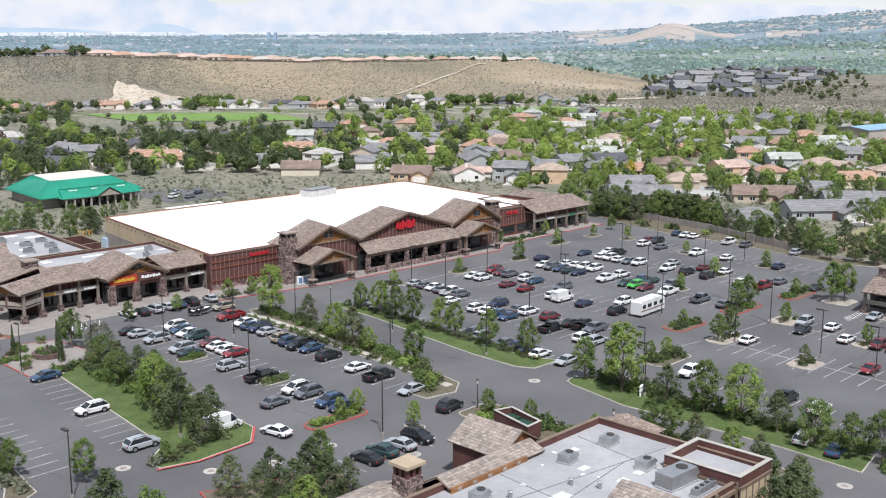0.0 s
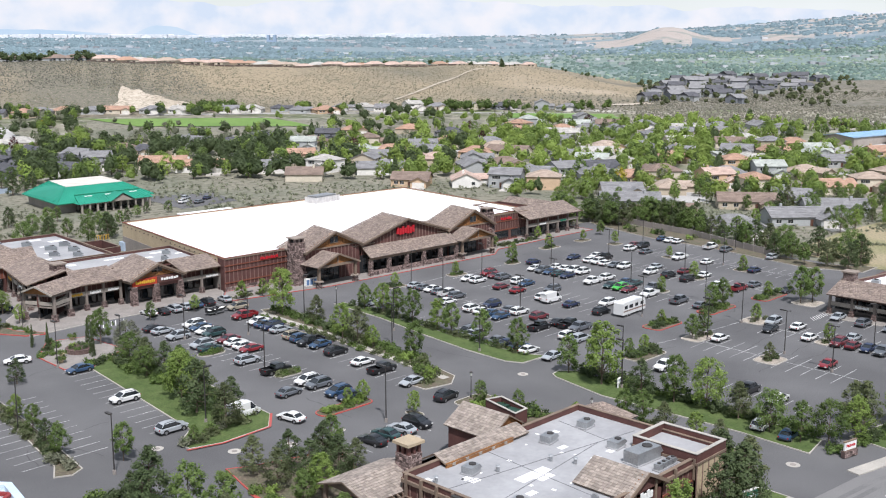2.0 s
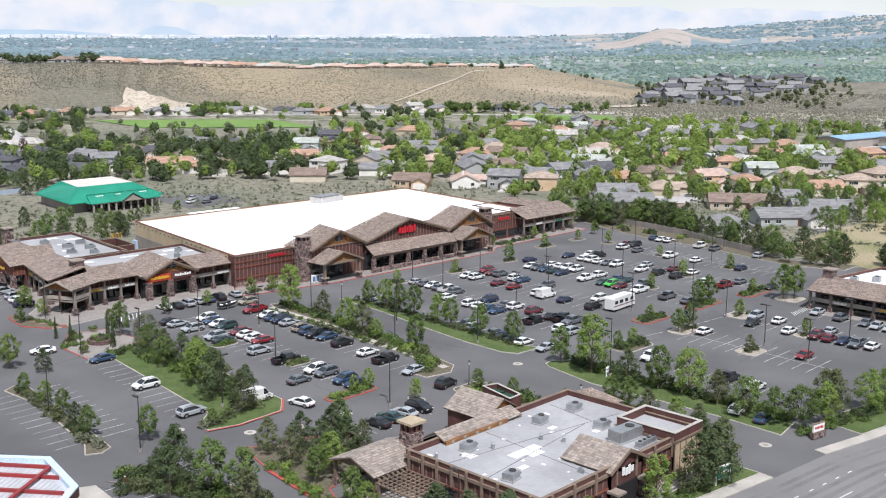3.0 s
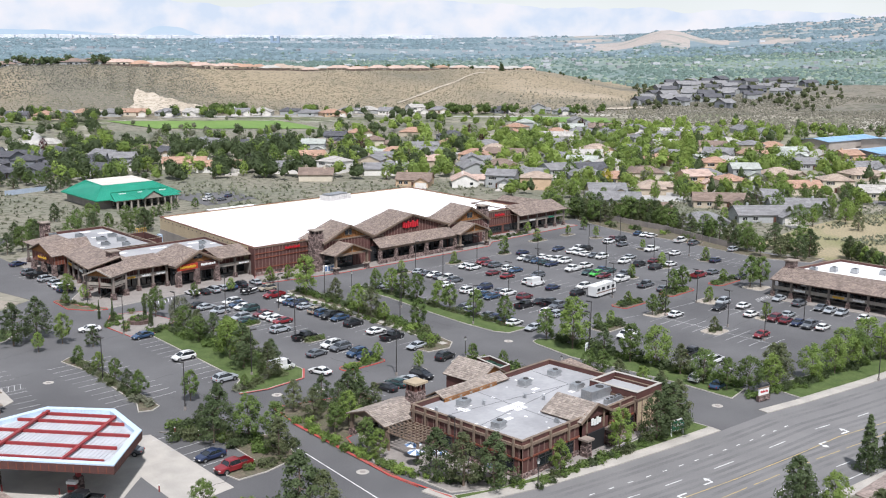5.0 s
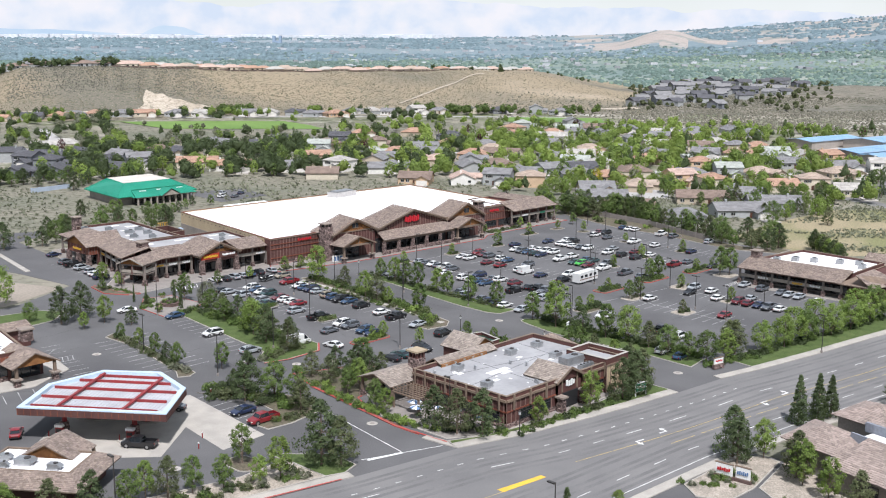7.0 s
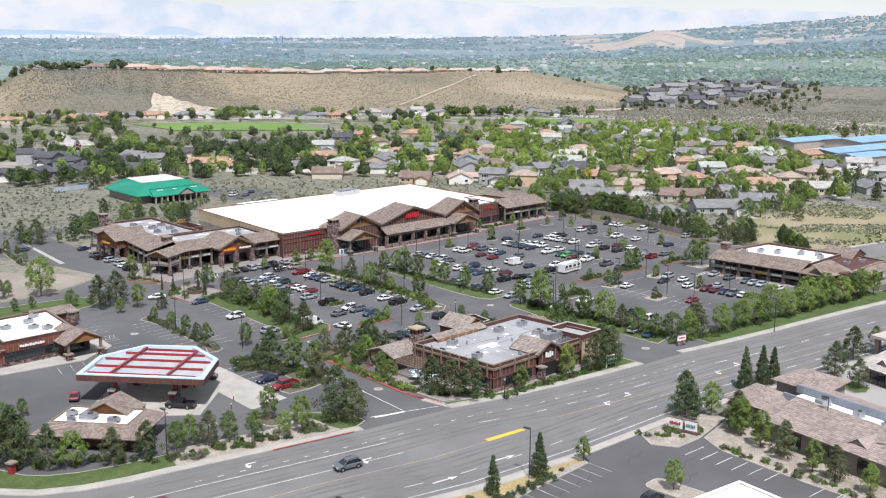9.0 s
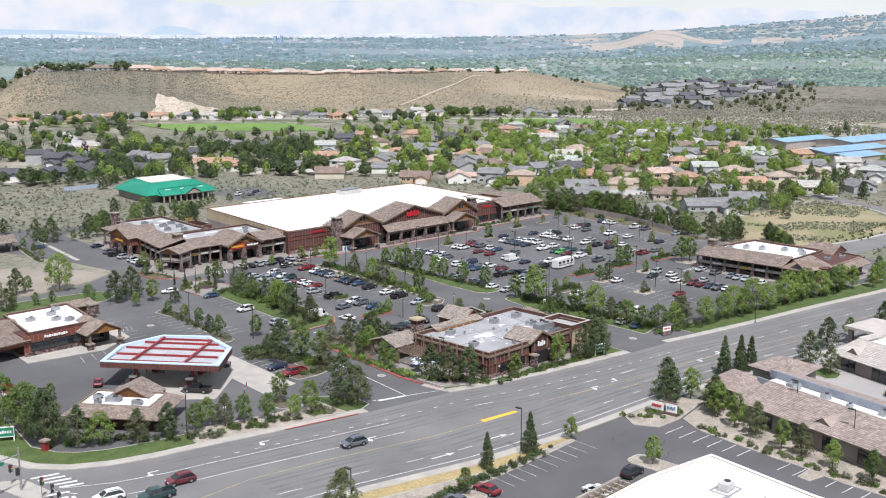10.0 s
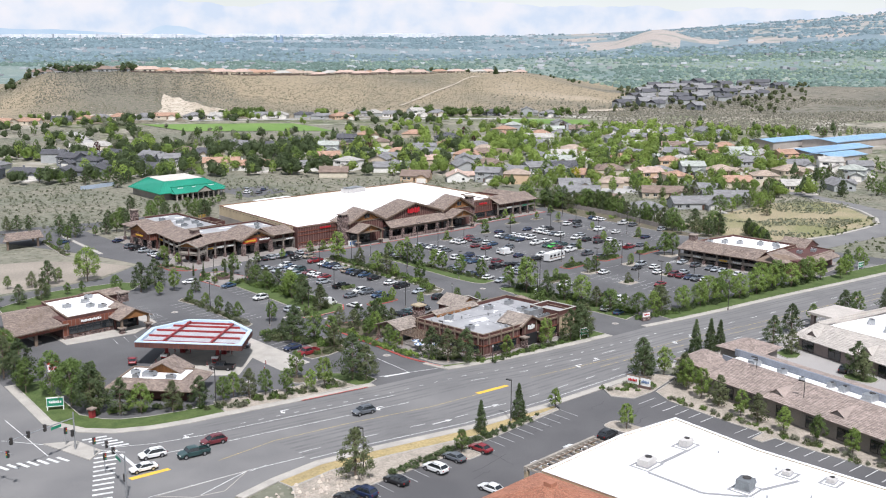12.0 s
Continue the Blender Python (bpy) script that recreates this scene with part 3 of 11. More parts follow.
strip("shrub_verge", "gravel strip with clipped shrubs", shifted(SOUTH[1:6], -5.3)[:-1] + [(-80, -161.6)], [(-146, -163), (-128, -162.8), (-116, -163.2), (-100, -163), (-80.5, -162.4)], GRAVEL)
island("corner_bed", "gravel corner bed with round shrubs and a sign", [(-64, -161.5), (-52, -161.8), (-46, -164), (-46, -167.6), (-58, -169.6), (-64.4, -169.2), (-66.5, -165)], GRAVEL)
strip("pavement", "concrete pavement inside the road bend", shifted(BEND[1:9], 1.5), BEND[1:9], CONCRETE)
island("lot_divider", "narrow concrete strip dividing the side lot", [(-59.6, 95), (-58.2, 95), (-65.4, 49), (-67.0, 49)], CONCRETE)
island("planted_island", "narrow kerbed shrub bed of the side lot", [(-71, 84), (-68.6, 85), (-74.8, 54), (-77.6, 53)], MULCH)
island("concrete_refuge", "triangular concrete refuge at the crossing", [(-160.5, -107), (-158.2, -120), (-154.6, -117.5), (-155.5, -110)], CONCRETE)
island("concrete_median", "painted concrete gore at the lane split", [(-158, -141.2), (-141.5, -143.2), (-149, -147.5), (-154, -146)], CONCRETE, height=0.03)
# main drive medians
island("drive_median", "planted median with hedges, trees and a footpath", [(-16.5, -11.5), (-12.5, -12.5), (-14, -36), (-17.5, -56), (-21, -73), (-24.5, -75.6), (-29.8, -74.6), (-30, -70.8), (-22.5, -70), (-22, -50), (-20.2, -36), (-19.8, -21)], MULCH)
island("footpath", "pale concrete footpath through the median", [(-18.6, -14), (-17.3, -14), (-18.2, -36), (-20.4, -56), (-22.4, -73), (-24, -73), (-21.8, -56), (-19.6, -36)], CONCRETE, height=0.17)
island("drive_median", "green lawn median beside the drive with young trees", [(-2.1, -18.5), (0.5, -19.5), (-0.8, -36), (-2.6, -58), (-2.8, -72.5), (-0.5, -76.8), (-7.2, -76.6), (-8.6, -73.5), (-8.2, -63.8), (-6.2, -50), (-3.4, -35)], GRASS)
island("drive_median", "lawn strip with hedge and trees along the drive", [(-9.6, -85.7), (-8.6, -84.2), (-6.5, -83.8), (-4.2, -86), (-5, -97), (-4.5, -109), (-4.5, -121), (-6, -131), (-12.5, -132), (-11.6, -121), (-11.8, -109), (-12.2, -97)], GRASS)
# store front
island("store_pavement", "concrete pavement with a red kerb along the store front", [(-12.2, 8.0), (-16, 3), (-16, -0.5), (0, -3.2), (8, -4.6), (34, -5.4), (66, -6), (72, -2), (100, -1), (118, -1), (118, 7), (95, 7), (94, 6.5), (7, 6.5), (6, 8.0)], PAVING, RED_KERB)
island("shop_pavement", "paved forecourt under the shop arcade", [(-60, 2.5), (-50, 3.6), (-36, 3.6), (-16.1, 3.2), (-12.4, 8.3), (-11, 11.4), (-11, 17.8), (-34, 18.4), (-44, 22), (-43.4, 24), (-42, 76), (-47, 74.6), (-51.2, 60), (-53.4, 24), (-58.6, 18), (-62.5, 8)], PAVING)
island("plaza_garden", "paved plaza with round planter and clipped cypresses", [(-65.8, -12), (-60, -3), (-53, -5), (-52, -18), (-57, -21), (-66, -22.5)], PAVING, RED_KERB)
island("lot_hedge", "long bed of trees, shrubs and lawn between the lots", [(-62.4, -25), (-57, -21.2), (-53.5, -22), (-53, -48), (-54.5, -66), (-58, -70.3), (-66.5, -70.9), (-71, -69.5), (-71.2, -66.8), (-66.8, -63), (-64.9, -46.7)], GRASS)
island("planted_island", "kerbed bed with shrubs and young trees", [(-84.6, -29.6), (-82.2, -28), (-80.8, -31), (-81.4, -39), (-82.8, -52), (-84.6, -65.4), (-86.6, -66.6), (-88.8, -65.6), (-87, -62), (-85.2, -50), (-83.9, -39)], MULCH)
island("planted_island", "kerbed shrub bed beside the shop corner", [(-64.3, 9), (-61, 3.6), (-57.6, 2.2), (-57.2, 3.6), (-60.6, 8.2), (-61.6, 19), (-63.2, 18)], MULCH, RED_KERB, 0.2)
for x0, y0, x1, y1, red in ((-49.8, -73.2, -39.4, -70, 1), (-45.2, -33.2, -39.6, -30.6, 0), (-43, -53, -37.6, -50.6, 0), (28.4, -82, 38, -77.4, 1), (47, -83, 58.4, -78.8, 1), (66.4, -85.5, 77.4, -81.2, 1),
                            (26.2, -92, 34.6, -87.6, 0), (46.4, -94.6, 52.5, -89.2, 0), (7.6, -91.4, 17, -86.4, 0), (22.6, -109.4, 28.4, -104.6, 0), (41.4, -111.4, 46.6, -107.4, 0), (57.2, -64.8, 61, -61.8, 0),
                            (75.4, -63.6, 79, -58.6, 0), (92.2, -67.4, 96, -62.6, 0), (94, -45, 97, -40.4, 0), (99.6, -22.2, 104.4, -18.6, 0), (36.4, -18.4, 42.2, -14.8, 0), (57.6, -18.8, 62.4, -15.6, 0),
                            (16.5, -17.2, 22.3, -13.6, 0), (80.6, -12.2, 88, -8.6, 0), (97, -12, 103, -8.6, 0), (68.6, -95.4, 75, -89.6, 0), (-31.6, -100, -24.6, -82, 0), (-57.6, -87.2, -55.6, -79.6, 0), (-40, -83.2, -38, -79.8, 0)):
    island("planted_island", "kerbed parking island with shrubs" + (" and a red kerb" if red else ""), rounded(x0, y0, x1, y1, 1.3), GRAVEL if x0 in (26.2, 46.4, 22.6, 41.4, 68.6) else MULCH, RED_KERB if red else None)
island("planted_island", "curved bed of pines and shrubs beside the restaurant drive", [(-71.6, -79), (-69, -80.5), (-57.8, -84), (-57.2, -88), (-64, -97), (-72, -99), (-76, -108), (-77.2, -120), (-77.4, -114), (-75.3, -101), (-73.8, -88)], MULCH, RED_KERB)
island("planted_island", "kerbed bed of pines beside the fuel station", [(-91.2, -76), (-89.4, -78.8), (-85.2, -79.2), (-79, -91), (-82, -99.8), (-88.6, -101), (-93.3, -100.6), (-93.6, -97.6), (-87.5, -96), (-86, -84)], MULCH)
island("planted_island", "small tree bed with a curved kerb", rounded(-107, -113, -102.4, -106.6, 1.8), MULCH)
island("planted_island", "kerbed corner bed with a large pine", [(-99.8, -109), (-96.5, -112.5), (-92.4, -116.4), (-92.8, -122.2), (-96, -123.4), (-99, -122.4)], GRASS)
island("bank_pavement", "concrete pavement round the bank", [(-127.6, -49.6), (-110.5, -51.8), (-101, -46), (-99.4, -36), (-101.5, -20), (-126, -22), (-133, -26), (-126.5, -40)], CONCRETE)
island("planted_island", "lawn and trees behind the bank", [(-118, -14), (-86, -8), (-80, -2), (-84, 3.5), (-104, 6.5), (-124, -2), (-126, -10)], GRASS)
island("planted_island", "kerbed bed of shrubs and small trees beside the restaurant", rounded(-22.8, -125.4, -17.6, -99.6, 1.8), MULCH)
island("corner_pavement", "broad concrete pavement at the drive's corner", [(-78.0, -121.4), (-76.7, -121.2), (-76.0, -125.3), (-76.7, -126.6), (-77, -128.4), (-77.6, -125)], CONCRETE, height=0.18)
island("restaurant_terrace", "paved terrace round the restaurant", [(-75.6, -109), (-69, -97.5), (-58, -98), (-34, -98.5), (-29, -112), (-28, -130.4), (-53, -131.0), (-70, -127.7), (-75.4, -124.4)], PAVING)
island("east_border", "planted border of trees behind the lot", [(112.7, -88), (108.4, -74), (110.8, -64), (115.9, -43), (117.4, -23.4), (120.4, -12.7), (124.8, 0), (128.4, 8), (134, 8), (134, -8), (130, -29), (125, -41), (118, -61.5), (116, -76), (122, -88)], MULCH)
island("retail_pavement", "concrete pavement round the small shops", [(66, -98.5), (62.5, -104), (64.5, -132), (72, -144), (98, -144), (108, -125), (100, -97)], PAVING)
island("south_bed", "kerbed bed with a young tree", rounded(-82, -184, -77.4, -173.6, 1.5), GRAVEL)
island("south_bed", "small kerbed bed at a stall end", rounded(-112.4, -167, -108.2, -163.4, 1.0), GRAVEL)
island("south_bed", "gravel bed along the office wall", [(-57.5, -170), (-60.6, -175), (-62, -183), (-63.3, -191), (-63.8, -197.4), (-68, -197.4), (-68.4, -199.6), (-64.8, -200.4), (-65.4, -204), (-66.2, -221), (-69, -260), (-60, -260), (-60.2, -219), (-53, -188), (-45, -168)], GRAVEL)


def lines(name, label, segments, material, z=0.012, width=0.13):
    """Painted lines, one mesh for a lot."""
    s = Shape()
    for x0, y0, x1, y1 in segments:
        d = Vector((x1 - x0, y1 - y0)).normalized()
        n = Vector((-d.y, d.x)) * width / 2
        s.add([(x0 + n.x, y0 + n.y, z), (x0 - n.x, y0 - n.y, z), (x1 - n.x, y1 - n.y, z), (x1 + n.x, y1 + n.y, z)], [(0, 1, 2, 3)])
    return tagged(part(name, s, material), label, "road marking", kind="stuff")


def along(line, d, material, name, label, dash=0, gap=0, width=0.15, first=0, last=None, z=0.018):
    """A lane line beside another line, whole or dashed."""
    pts = [Vector(p) for p in shifted(line, d)][first:last]
    segs = []
    for a, b in zip(pts, pts[1:]):
        if not dash:
            segs.append((a.x, a.y, b.x, b.y))
            continue
        u, n = (b - a).normalized(), max(1, round((b - a).length / (dash + gap)))
        step = (b - a).length / n
        segs += [(*(a + u * step * i), *(a + u * (step * i + step * dash / (dash + gap)))) for i in range(n)]
    lines(name, label, segs, material, z, width)


for d in (2.1, 3.4, 6.2, 7.8, 10.2, 11.6):
    along(NORTH, -d, WEAR, "tyre_track", "darker worn wheel track on the road", width=0.75, first=2, z=0.0095)
for d in (2.6, 4.0, 6.4, 7.8, 10.0, 11.4):
    along(SOUTH, d, WEAR, "tyre_track", "darker worn wheel track on the road", width=0.75, first=2, z=0.0095)
along(NORTH, -5.4, LINE, "lane_line", "dashed white edge of the turning lane", 1.0, 2.6, first=3, last=12)
along(NORTH, -9.0, LINE, "lane_line", "dashed white lane line", 3.0, 6.0, first=6, last=None)
along(NORTH, -7.2, LINE, "lane_line", "solid white lane line", first=0, last=6)
along(NORTH, -12.6, LINE, "lane_line", "solid white lane line of the turning pocket", first=1, last=6)
along(NORTH, -13.2, WORN_YELLOW, "lane_line", "yellow edge line of the centre lane", first=7, last=None)
along(SOUTH, 8.6, WORN_YELLOW, "lane_line", "yellow edge line of the centre lane", 6.0, 1.5, first=6, last=None)
along(SOUTH, 13.0, WORN_YELLOW, "lane_line", "yellow centre line", first=1, last=6)
along(SOUTH, 5.2, LINE, "lane_line", "dashed white lane line", 3.0, 6.0, first=1)
along(SOUTH, 1.6, LINE, "lane_line", "solid white edge line", first=2)
sheet("painted_nose", "solid yellow painted median nose", "road marking", [(-84.5, -143.4), (-76, -144.6), (-76, -145.6), (-84.5, -144.6)], YELLOW, 0.03)
sheet("painted_nose", "solid yellow painted median nose", "road marking", [(-157.4, -131.6), (-150.5, -132.6), (-150.5, -133.6), (-157.4, -132.8)], YELLOW, 0.03)
bars = [(-152.8 - 1.05 * i + 0.3, -119.5 - 1.75 * i + 0.3, -156.4 - 0.95 * i, -118 - 1.75 * i) for i in range(12)]
lines("crosswalk", "white bars of a zebra crossing", bars, LINE, 0.02, 0.62)
lines("crosswalk", "white bars of a zebra crossing", [(-154.6 + 0.75 * i * 0.3 + 0.2 * i, -110.2 - 1.6 * i, -150.4 + 0.75 * i * 0.3, -111.4 - 1.6 * i) for i in range(5)], LINE, 0.02, 0.62)
lines("crosswalk", "white bars of a zebra crossing", [(-161.5 - 1.5 * i, -114.6 + 0.6 * i, -160.9 - 1.5 * i, -117.6 + 0.6 * i) for i in range(12)], LINE, 0.02, 0.62)
lines("stop_line", "wide white stop line", [(-153.0, -121.2, -154.4, -130.4), (-84.4, -123.6, -90.4, -122.0)], LINE, 0.02, 0.6)
lines("drive_line", "white centre line of the side drive", [(-79, -91, -84.3, -123.2), (-77.8, -126.0, -91.0, -121.2)], LINE, 0.014, 0.16)
lines("drive_line", "white slip lane edge lines", [(-160, -90, -162.4, -113), (-165, -100, -152, -121), (-159, -140.8, -141.5, -143.2), (-152.6, -146, -141.5, -143.2), (-141.5, -143.2, -131, -145.3)], LINE, 0.02, 0.16)


def arrow(x, y, turn, kind):
    """A painted lane arrow: a turn arrow or a straight one."""
    s = Shape()
    if kind == "turn":
        s.box(-1.5, -0.15, 0.018, 0.4, 0.15, 0.022)
        s.box(0.1, -0.15, 0.018, 0.4, 0.8, 0.0225)
        s.add([(-0.35, 0.8, 0.021), (0.85, 0.8, 0.021), (0.25, 1.7, 0.021)], [(0, 1, 2)])
    else:
        s.box(-2.4, -0.16, 0.018, 0.9, 0.16, 0.022)
        s.add([(0.9, -0.55, 0.021), (2.4, 0, 0.021), (0.9, 0.55, 0.021)], [(0, 1, 2)])
    ob = part("lane_arrow", s, LINE)
    ob.matrix_local = pose(x, y, 0, 0, 0, turn)
    tagged(ob, "white painted " + ("turn arrow" if kind == "turn" else "straight arrow") + " on the road", "road marking", "lane arrows")


for x, y, a, k in ((-54.2, -147, 170, "turn"), (-47.1, -147.8, -10, "turn"), (-105, -135.5, 170, "turn"), (-119.4, -123.5, 170, "turn"), (-101.5, -150.5, -10, "go"), (-88.5, -151.2, -10, "go"), (-140, -121.5, 170, "turn"),
                   (-14, -153, -10, "turn"), (-22, -152.2, 170, "turn")):
    arrow(x, y, a, k)


lines("stall_lines", "white stall lines along the office bed", [(-66.2 - 0.12 * i, -171.7 - 2.87 * i, -60.9 - 0.35 * i, -172.0 - 2.87 * i) for i in range(6)] + [(-67.6 - 0.32 * i, -193.7 - 2.86 * i, -63.4 - 0.28 * i, -194.1 - 2.86 * i) for i in range(18) if i != 2], LINE, 0.014, 0.14)
island("planted_island", "kerbed bed with a tree before the office wing", [(-13.5, -174.4), (-15.6, -178.6), (-13.7, -180.2), (-10, -179.6), (-8, -174.6)], GRASS)
island("planted_island", "round kerbed bed with a pine", rounded(-21, -200.5, -15.4, -193.4, 2.2), GRASS)


def seal(x0, y0, x1, y1, wander, seed):
    """A wandering line of tar over a crack."""
    rng = np.random.default_rng(seed)
    n = max(4, int(math.hypot(x1 - x0, y1 - y0) / 1.6))
    px, py, out = x0, y0, []
    for k in range(1, n + 1):
        t = k / n
        x, y = x0 + (x1 - x0) * t + rng.normal(0, wander), y0 + (y1 - y0) * t + rng.normal(0, wander)
        out.append((px, py, x, y))
        px, py = x, y
    return out


segs, rng = [], np.random.default_rng(61)
for k in range(58):
    x, y, a = rng.uniform(-50, 112), rng.uniform(-122, -8), rng.choice((0.08, 1.5, 1.65, -0.1))
    segs += seal(x, y, x + rng.uniform(8, 24) * math.cos(a), y + rng.uniform(8, 24) * math.sin(a), 0.3, k)
for k in range(22):
    x, y, a = rng.uniform(-128, -70), rng.uniform(-100, -20), rng.choice((0.3, 1.5, 2.0))
    segs += seal(x, y, x + rng.uniform(6, 16) * math.cos(a), y + rng.uniform(6, 16) * math.sin(a), 0.3, 100 + k)
for k in range(16):
    x, y, a = rng.uniform(-124, -72), rng.uniform(-186, -166), rng.choice((0.1, 1.5))
    segs += seal(x, y, x + rng.uniform(5, 14) * math.cos(a), y + rng.uniform(4, 10) * math.sin(a), 0.35, 200 + k)
lines("tar_seal", "dark tar seals wandering along cracks in the asphalt", segs, TAR, 0.0105, 0.11)
segs = [(-113, -121.75, -98, -124.95), (-71.6, -69.8, -66.4, -71.1), (-66.4, -71.1, -58, -70.5), (-58, -70.5, -54.4, -66), (-76.4, -125.6, -77.2, -114), (-77.2, -114, -75.6, -101), (-75.6, -101, -74, -88)]
lines("red_kerb_paint", "red painted kerb along the road and drive", segs, RED_KERB, 0.162, 0.36)


def manhole(x, y):
    s = Shape()
    s.tube((0, 0, 0.004), (0, 0, 0.02), 0.95, 0.95, 16)
    ob = thing("manhole", "round iron manhole cover in a pale concrete collar", "manhole", x, y, 0.0, 0, "manhole covers")
    part("collar", s, CONCRETE, ob)
    part("cover", Shape().tube((0, 0, 0.02), (0, 0, 0.03), 0.42, 0.42, 14), GREY_WALL, ob)


for x, y in ((-12, -80.5), (-17.5, -132), (-79, -110.5), (-51.5, -78.5), (-74, -66), (-67, -74.5), (-46, -88.5), (-113, -104), (-92, -40), (-99, -98), (-60, -78)):
    manhole(x, y)

# ---- buildings ----
def stones(s, p, q, z0, z1, size=0.55, m=0, depth=0.1):
    """A face of uneven stones from p to q; the outer side is on the right."""
    p, q = Vector((*p, 0)), Vector((*q, 0))
    u = (q - p).normalized()
    n = Vector((u.y, -u.x, 0))
    length, z, row = (q - p).length, z0, 0
    while z < z1 - 0.05:
        h = min(size * random.uniform(0.6, 1.1), z1 - z)
        x = -random.random() * size * 0.5
        while x < length:
            w = size * random.uniform(0.6, 1.6)
            a, b = max(0, x) + 0.03, min(length, x + w) - 0.03
            if b - a > 0.08:
                d = n * depth * random.uniform(0.3, 1.0)
                c = [p + u * a, p + u * b]
                lo, hi = Vector((0, 0, z + 0.03)), Vector((0, 0, z + h - 0.03))
                i0, i1, i2, i3 = c[0] + lo, c[1] + lo, c[1] + hi, c[0] + hi
                k = 0.82
                mid = (i0 + i2) / 2
                o = [mid + (v - mid) * k + d for v in (i0, i1, i2, i3)]
                s.add([i0, i1, i2, i3, *o], [(4, 5, 6, 7), (0, 1, 5, 4), (1, 2, 6, 5), (2, 3, 7, 6), (3, 0, 4, 7)], m)
            x += w
        z += h
    return s


def stone_pier(root, x0, y0, x1, y1, z1, taper=0.0, cap=True, z0=0.0, name="pier"):
    """A stone pier with a mortar core, stones set on its four faces and a slab on top."""
    s = Shape()
    t = taper
    s.add([(x0, y0, z0), (x1, y0, z0), (x1, y1, z0), (x0, y1, z0), (x0 + t, y0 + t, z1), (x1 - t, y0 + t, z1), (x1 - t, y1 - t, z1), (x0 + t, y1 - t, z1)],
          [(4, 5, 6, 7), (0, 1, 5, 4), (1, 2, 6, 5), (2, 3, 7, 6), (3, 0, 4, 7)], 1)
    g = t / 2 if t < 0.3 else t
    steps = 3 if t else 1
    for k in range(steps):
        a, b = z0 + (z1 - z0) * k / steps, z0 + (z1 - z0) * (k + 1) / steps
        i = t * (k + 0.2) / steps
        for p, q in (((x0 + i, y0 + i), (x1 - i, y0 + i)), ((x1 - i, y0 + i), (x1 - i, y1 - i)), ((x1 - i, y1 - i), (x0 + i, y1 - i)), ((x0 + i, y1 - i), (x0 + i, y0 + i))):
            stones(s, p, q, a, b, 0.42 if z1 - z0 > 3 else 0.36)
    body = part(name, s, [STONE, MORTAR], root, "round stones set in dark mortar")
    if cap:
        part("cap", Shape().box(x0 + t - 0.35, y0 + t - 0.35, z1, x1 - t + 0.35, y1 - t + 0.35, z1 + 0.3), CAP_BROWN, body, "brown slab cap")
    return body


def boarded(root, p, q, z0, z1, material=None, step=1.1, thick=0.35, name="wall", label=""):
    """A board wall with battens; the outer side is on the right."""
    p, q = Vector(p), Vector(q)
    u = (q - p).normalized()
    a, length = math.atan2(u.y, u.x), (q - p).length
    s = Shape().box(0, 0, z0, length, thick, z1, 0, a, (p.x, p.y, 0))
    wall = part(name, s, [material or BATTEN], root, label)
    s = Shape()
    for i in range(int(length / step) + 1):
        x = min(length - 0.14, i * step)
        s.box(x, -0.07, z0, x + 0.14, 0.0, z1, 0, a, (p.x, p.y, 0))
    tagged(part("batten_cladding", s, STRIP, wall), kind="stuff")
    return wall


def band(root, p, q, z0, z1, out=0.15, material=None, name="beam", thick=0.1):
    u = (Vector(q) - Vector(p)).normalized()
    s = Shape().box(0, -out, z0, (Vector(q) - Vector(p)).length, thick, z1, 0, math.atan2(u.y, u.x), (p[0], p[1], 0))
    return part(name, s, material or TRIM, root)


def glazing(root, p, q, z0, z1, bay=1.6, name="shop_window"):
    """Glass with a frame and mullions, set in a wall line."""
    u = (Vector(q) - Vector(p)).normalized()
    length, a = (Vector(q) - Vector(p)).length, math.atan2(u.y, u.x)
    pane = part(name, Shape().box(0.05, 0.02, z0, length - 0.05, 0.06, z1, 0, a, (p[0], p[1], 0)), GLASS, root, "dark glass")
    s = Shape()
    n = max(1, round(length / bay))
    for i in range(n + 1):
        x = length * i / n
        s.box(x - 0.04, -0.04, z0, x + 0.04, 0.1, z1, 0, a, (p[0], p[1], 0))
    for z in (z0, z0 + (z1 - z0) * 0.72, z1):
        s.box(0, -0.035, z - 0.04, length, 0.09, z + 0.04, 0, a, (p[0], p[1], 0))
    part("window_frame", s, METAL_DARK, pane)
    return pane


def gable_face(root, x0, x1, y, z0, eave, peak, xp, material, name="gable_wall", label="", thick=0.35):
    s = Shape()
    pts = [(x0, z0), (x1, z0), (x1, eave), (xp, peak), (x0, eave)]
    s.add([(x, y, z) for x, z in pts] + [(x, y + thick, z) for x, z in pts], [(0, 1, 2, 3, 4), (9, 8, 7, 6, 5)] + [(i, i + 5, (i + 1) % 5 + 5, (i + 1) % 5) for i in range(5)])
    return part(name, s, material, root, label)


def gable_shakes(s, x0, x1, y, eave, peak, xp, m=0):
    """Rows of cedar shakes on a gable."""
    z = eave
    while z < peak - 0.25:
        k = (z - eave) / (peak - eave)
        a, b = x0 + (xp - x0) * k + 0.3, x1 + (xp - x1) * k - 0.3
        x = a
        while x < b:
            w = random.uniform(0.25, 0.5)
            s.box(x, y - 0.03 - 0.03 * random.random(), z, min(b, x + w) - 0.02, y, z + 0.3, m)
            x += w
        z += 0.33


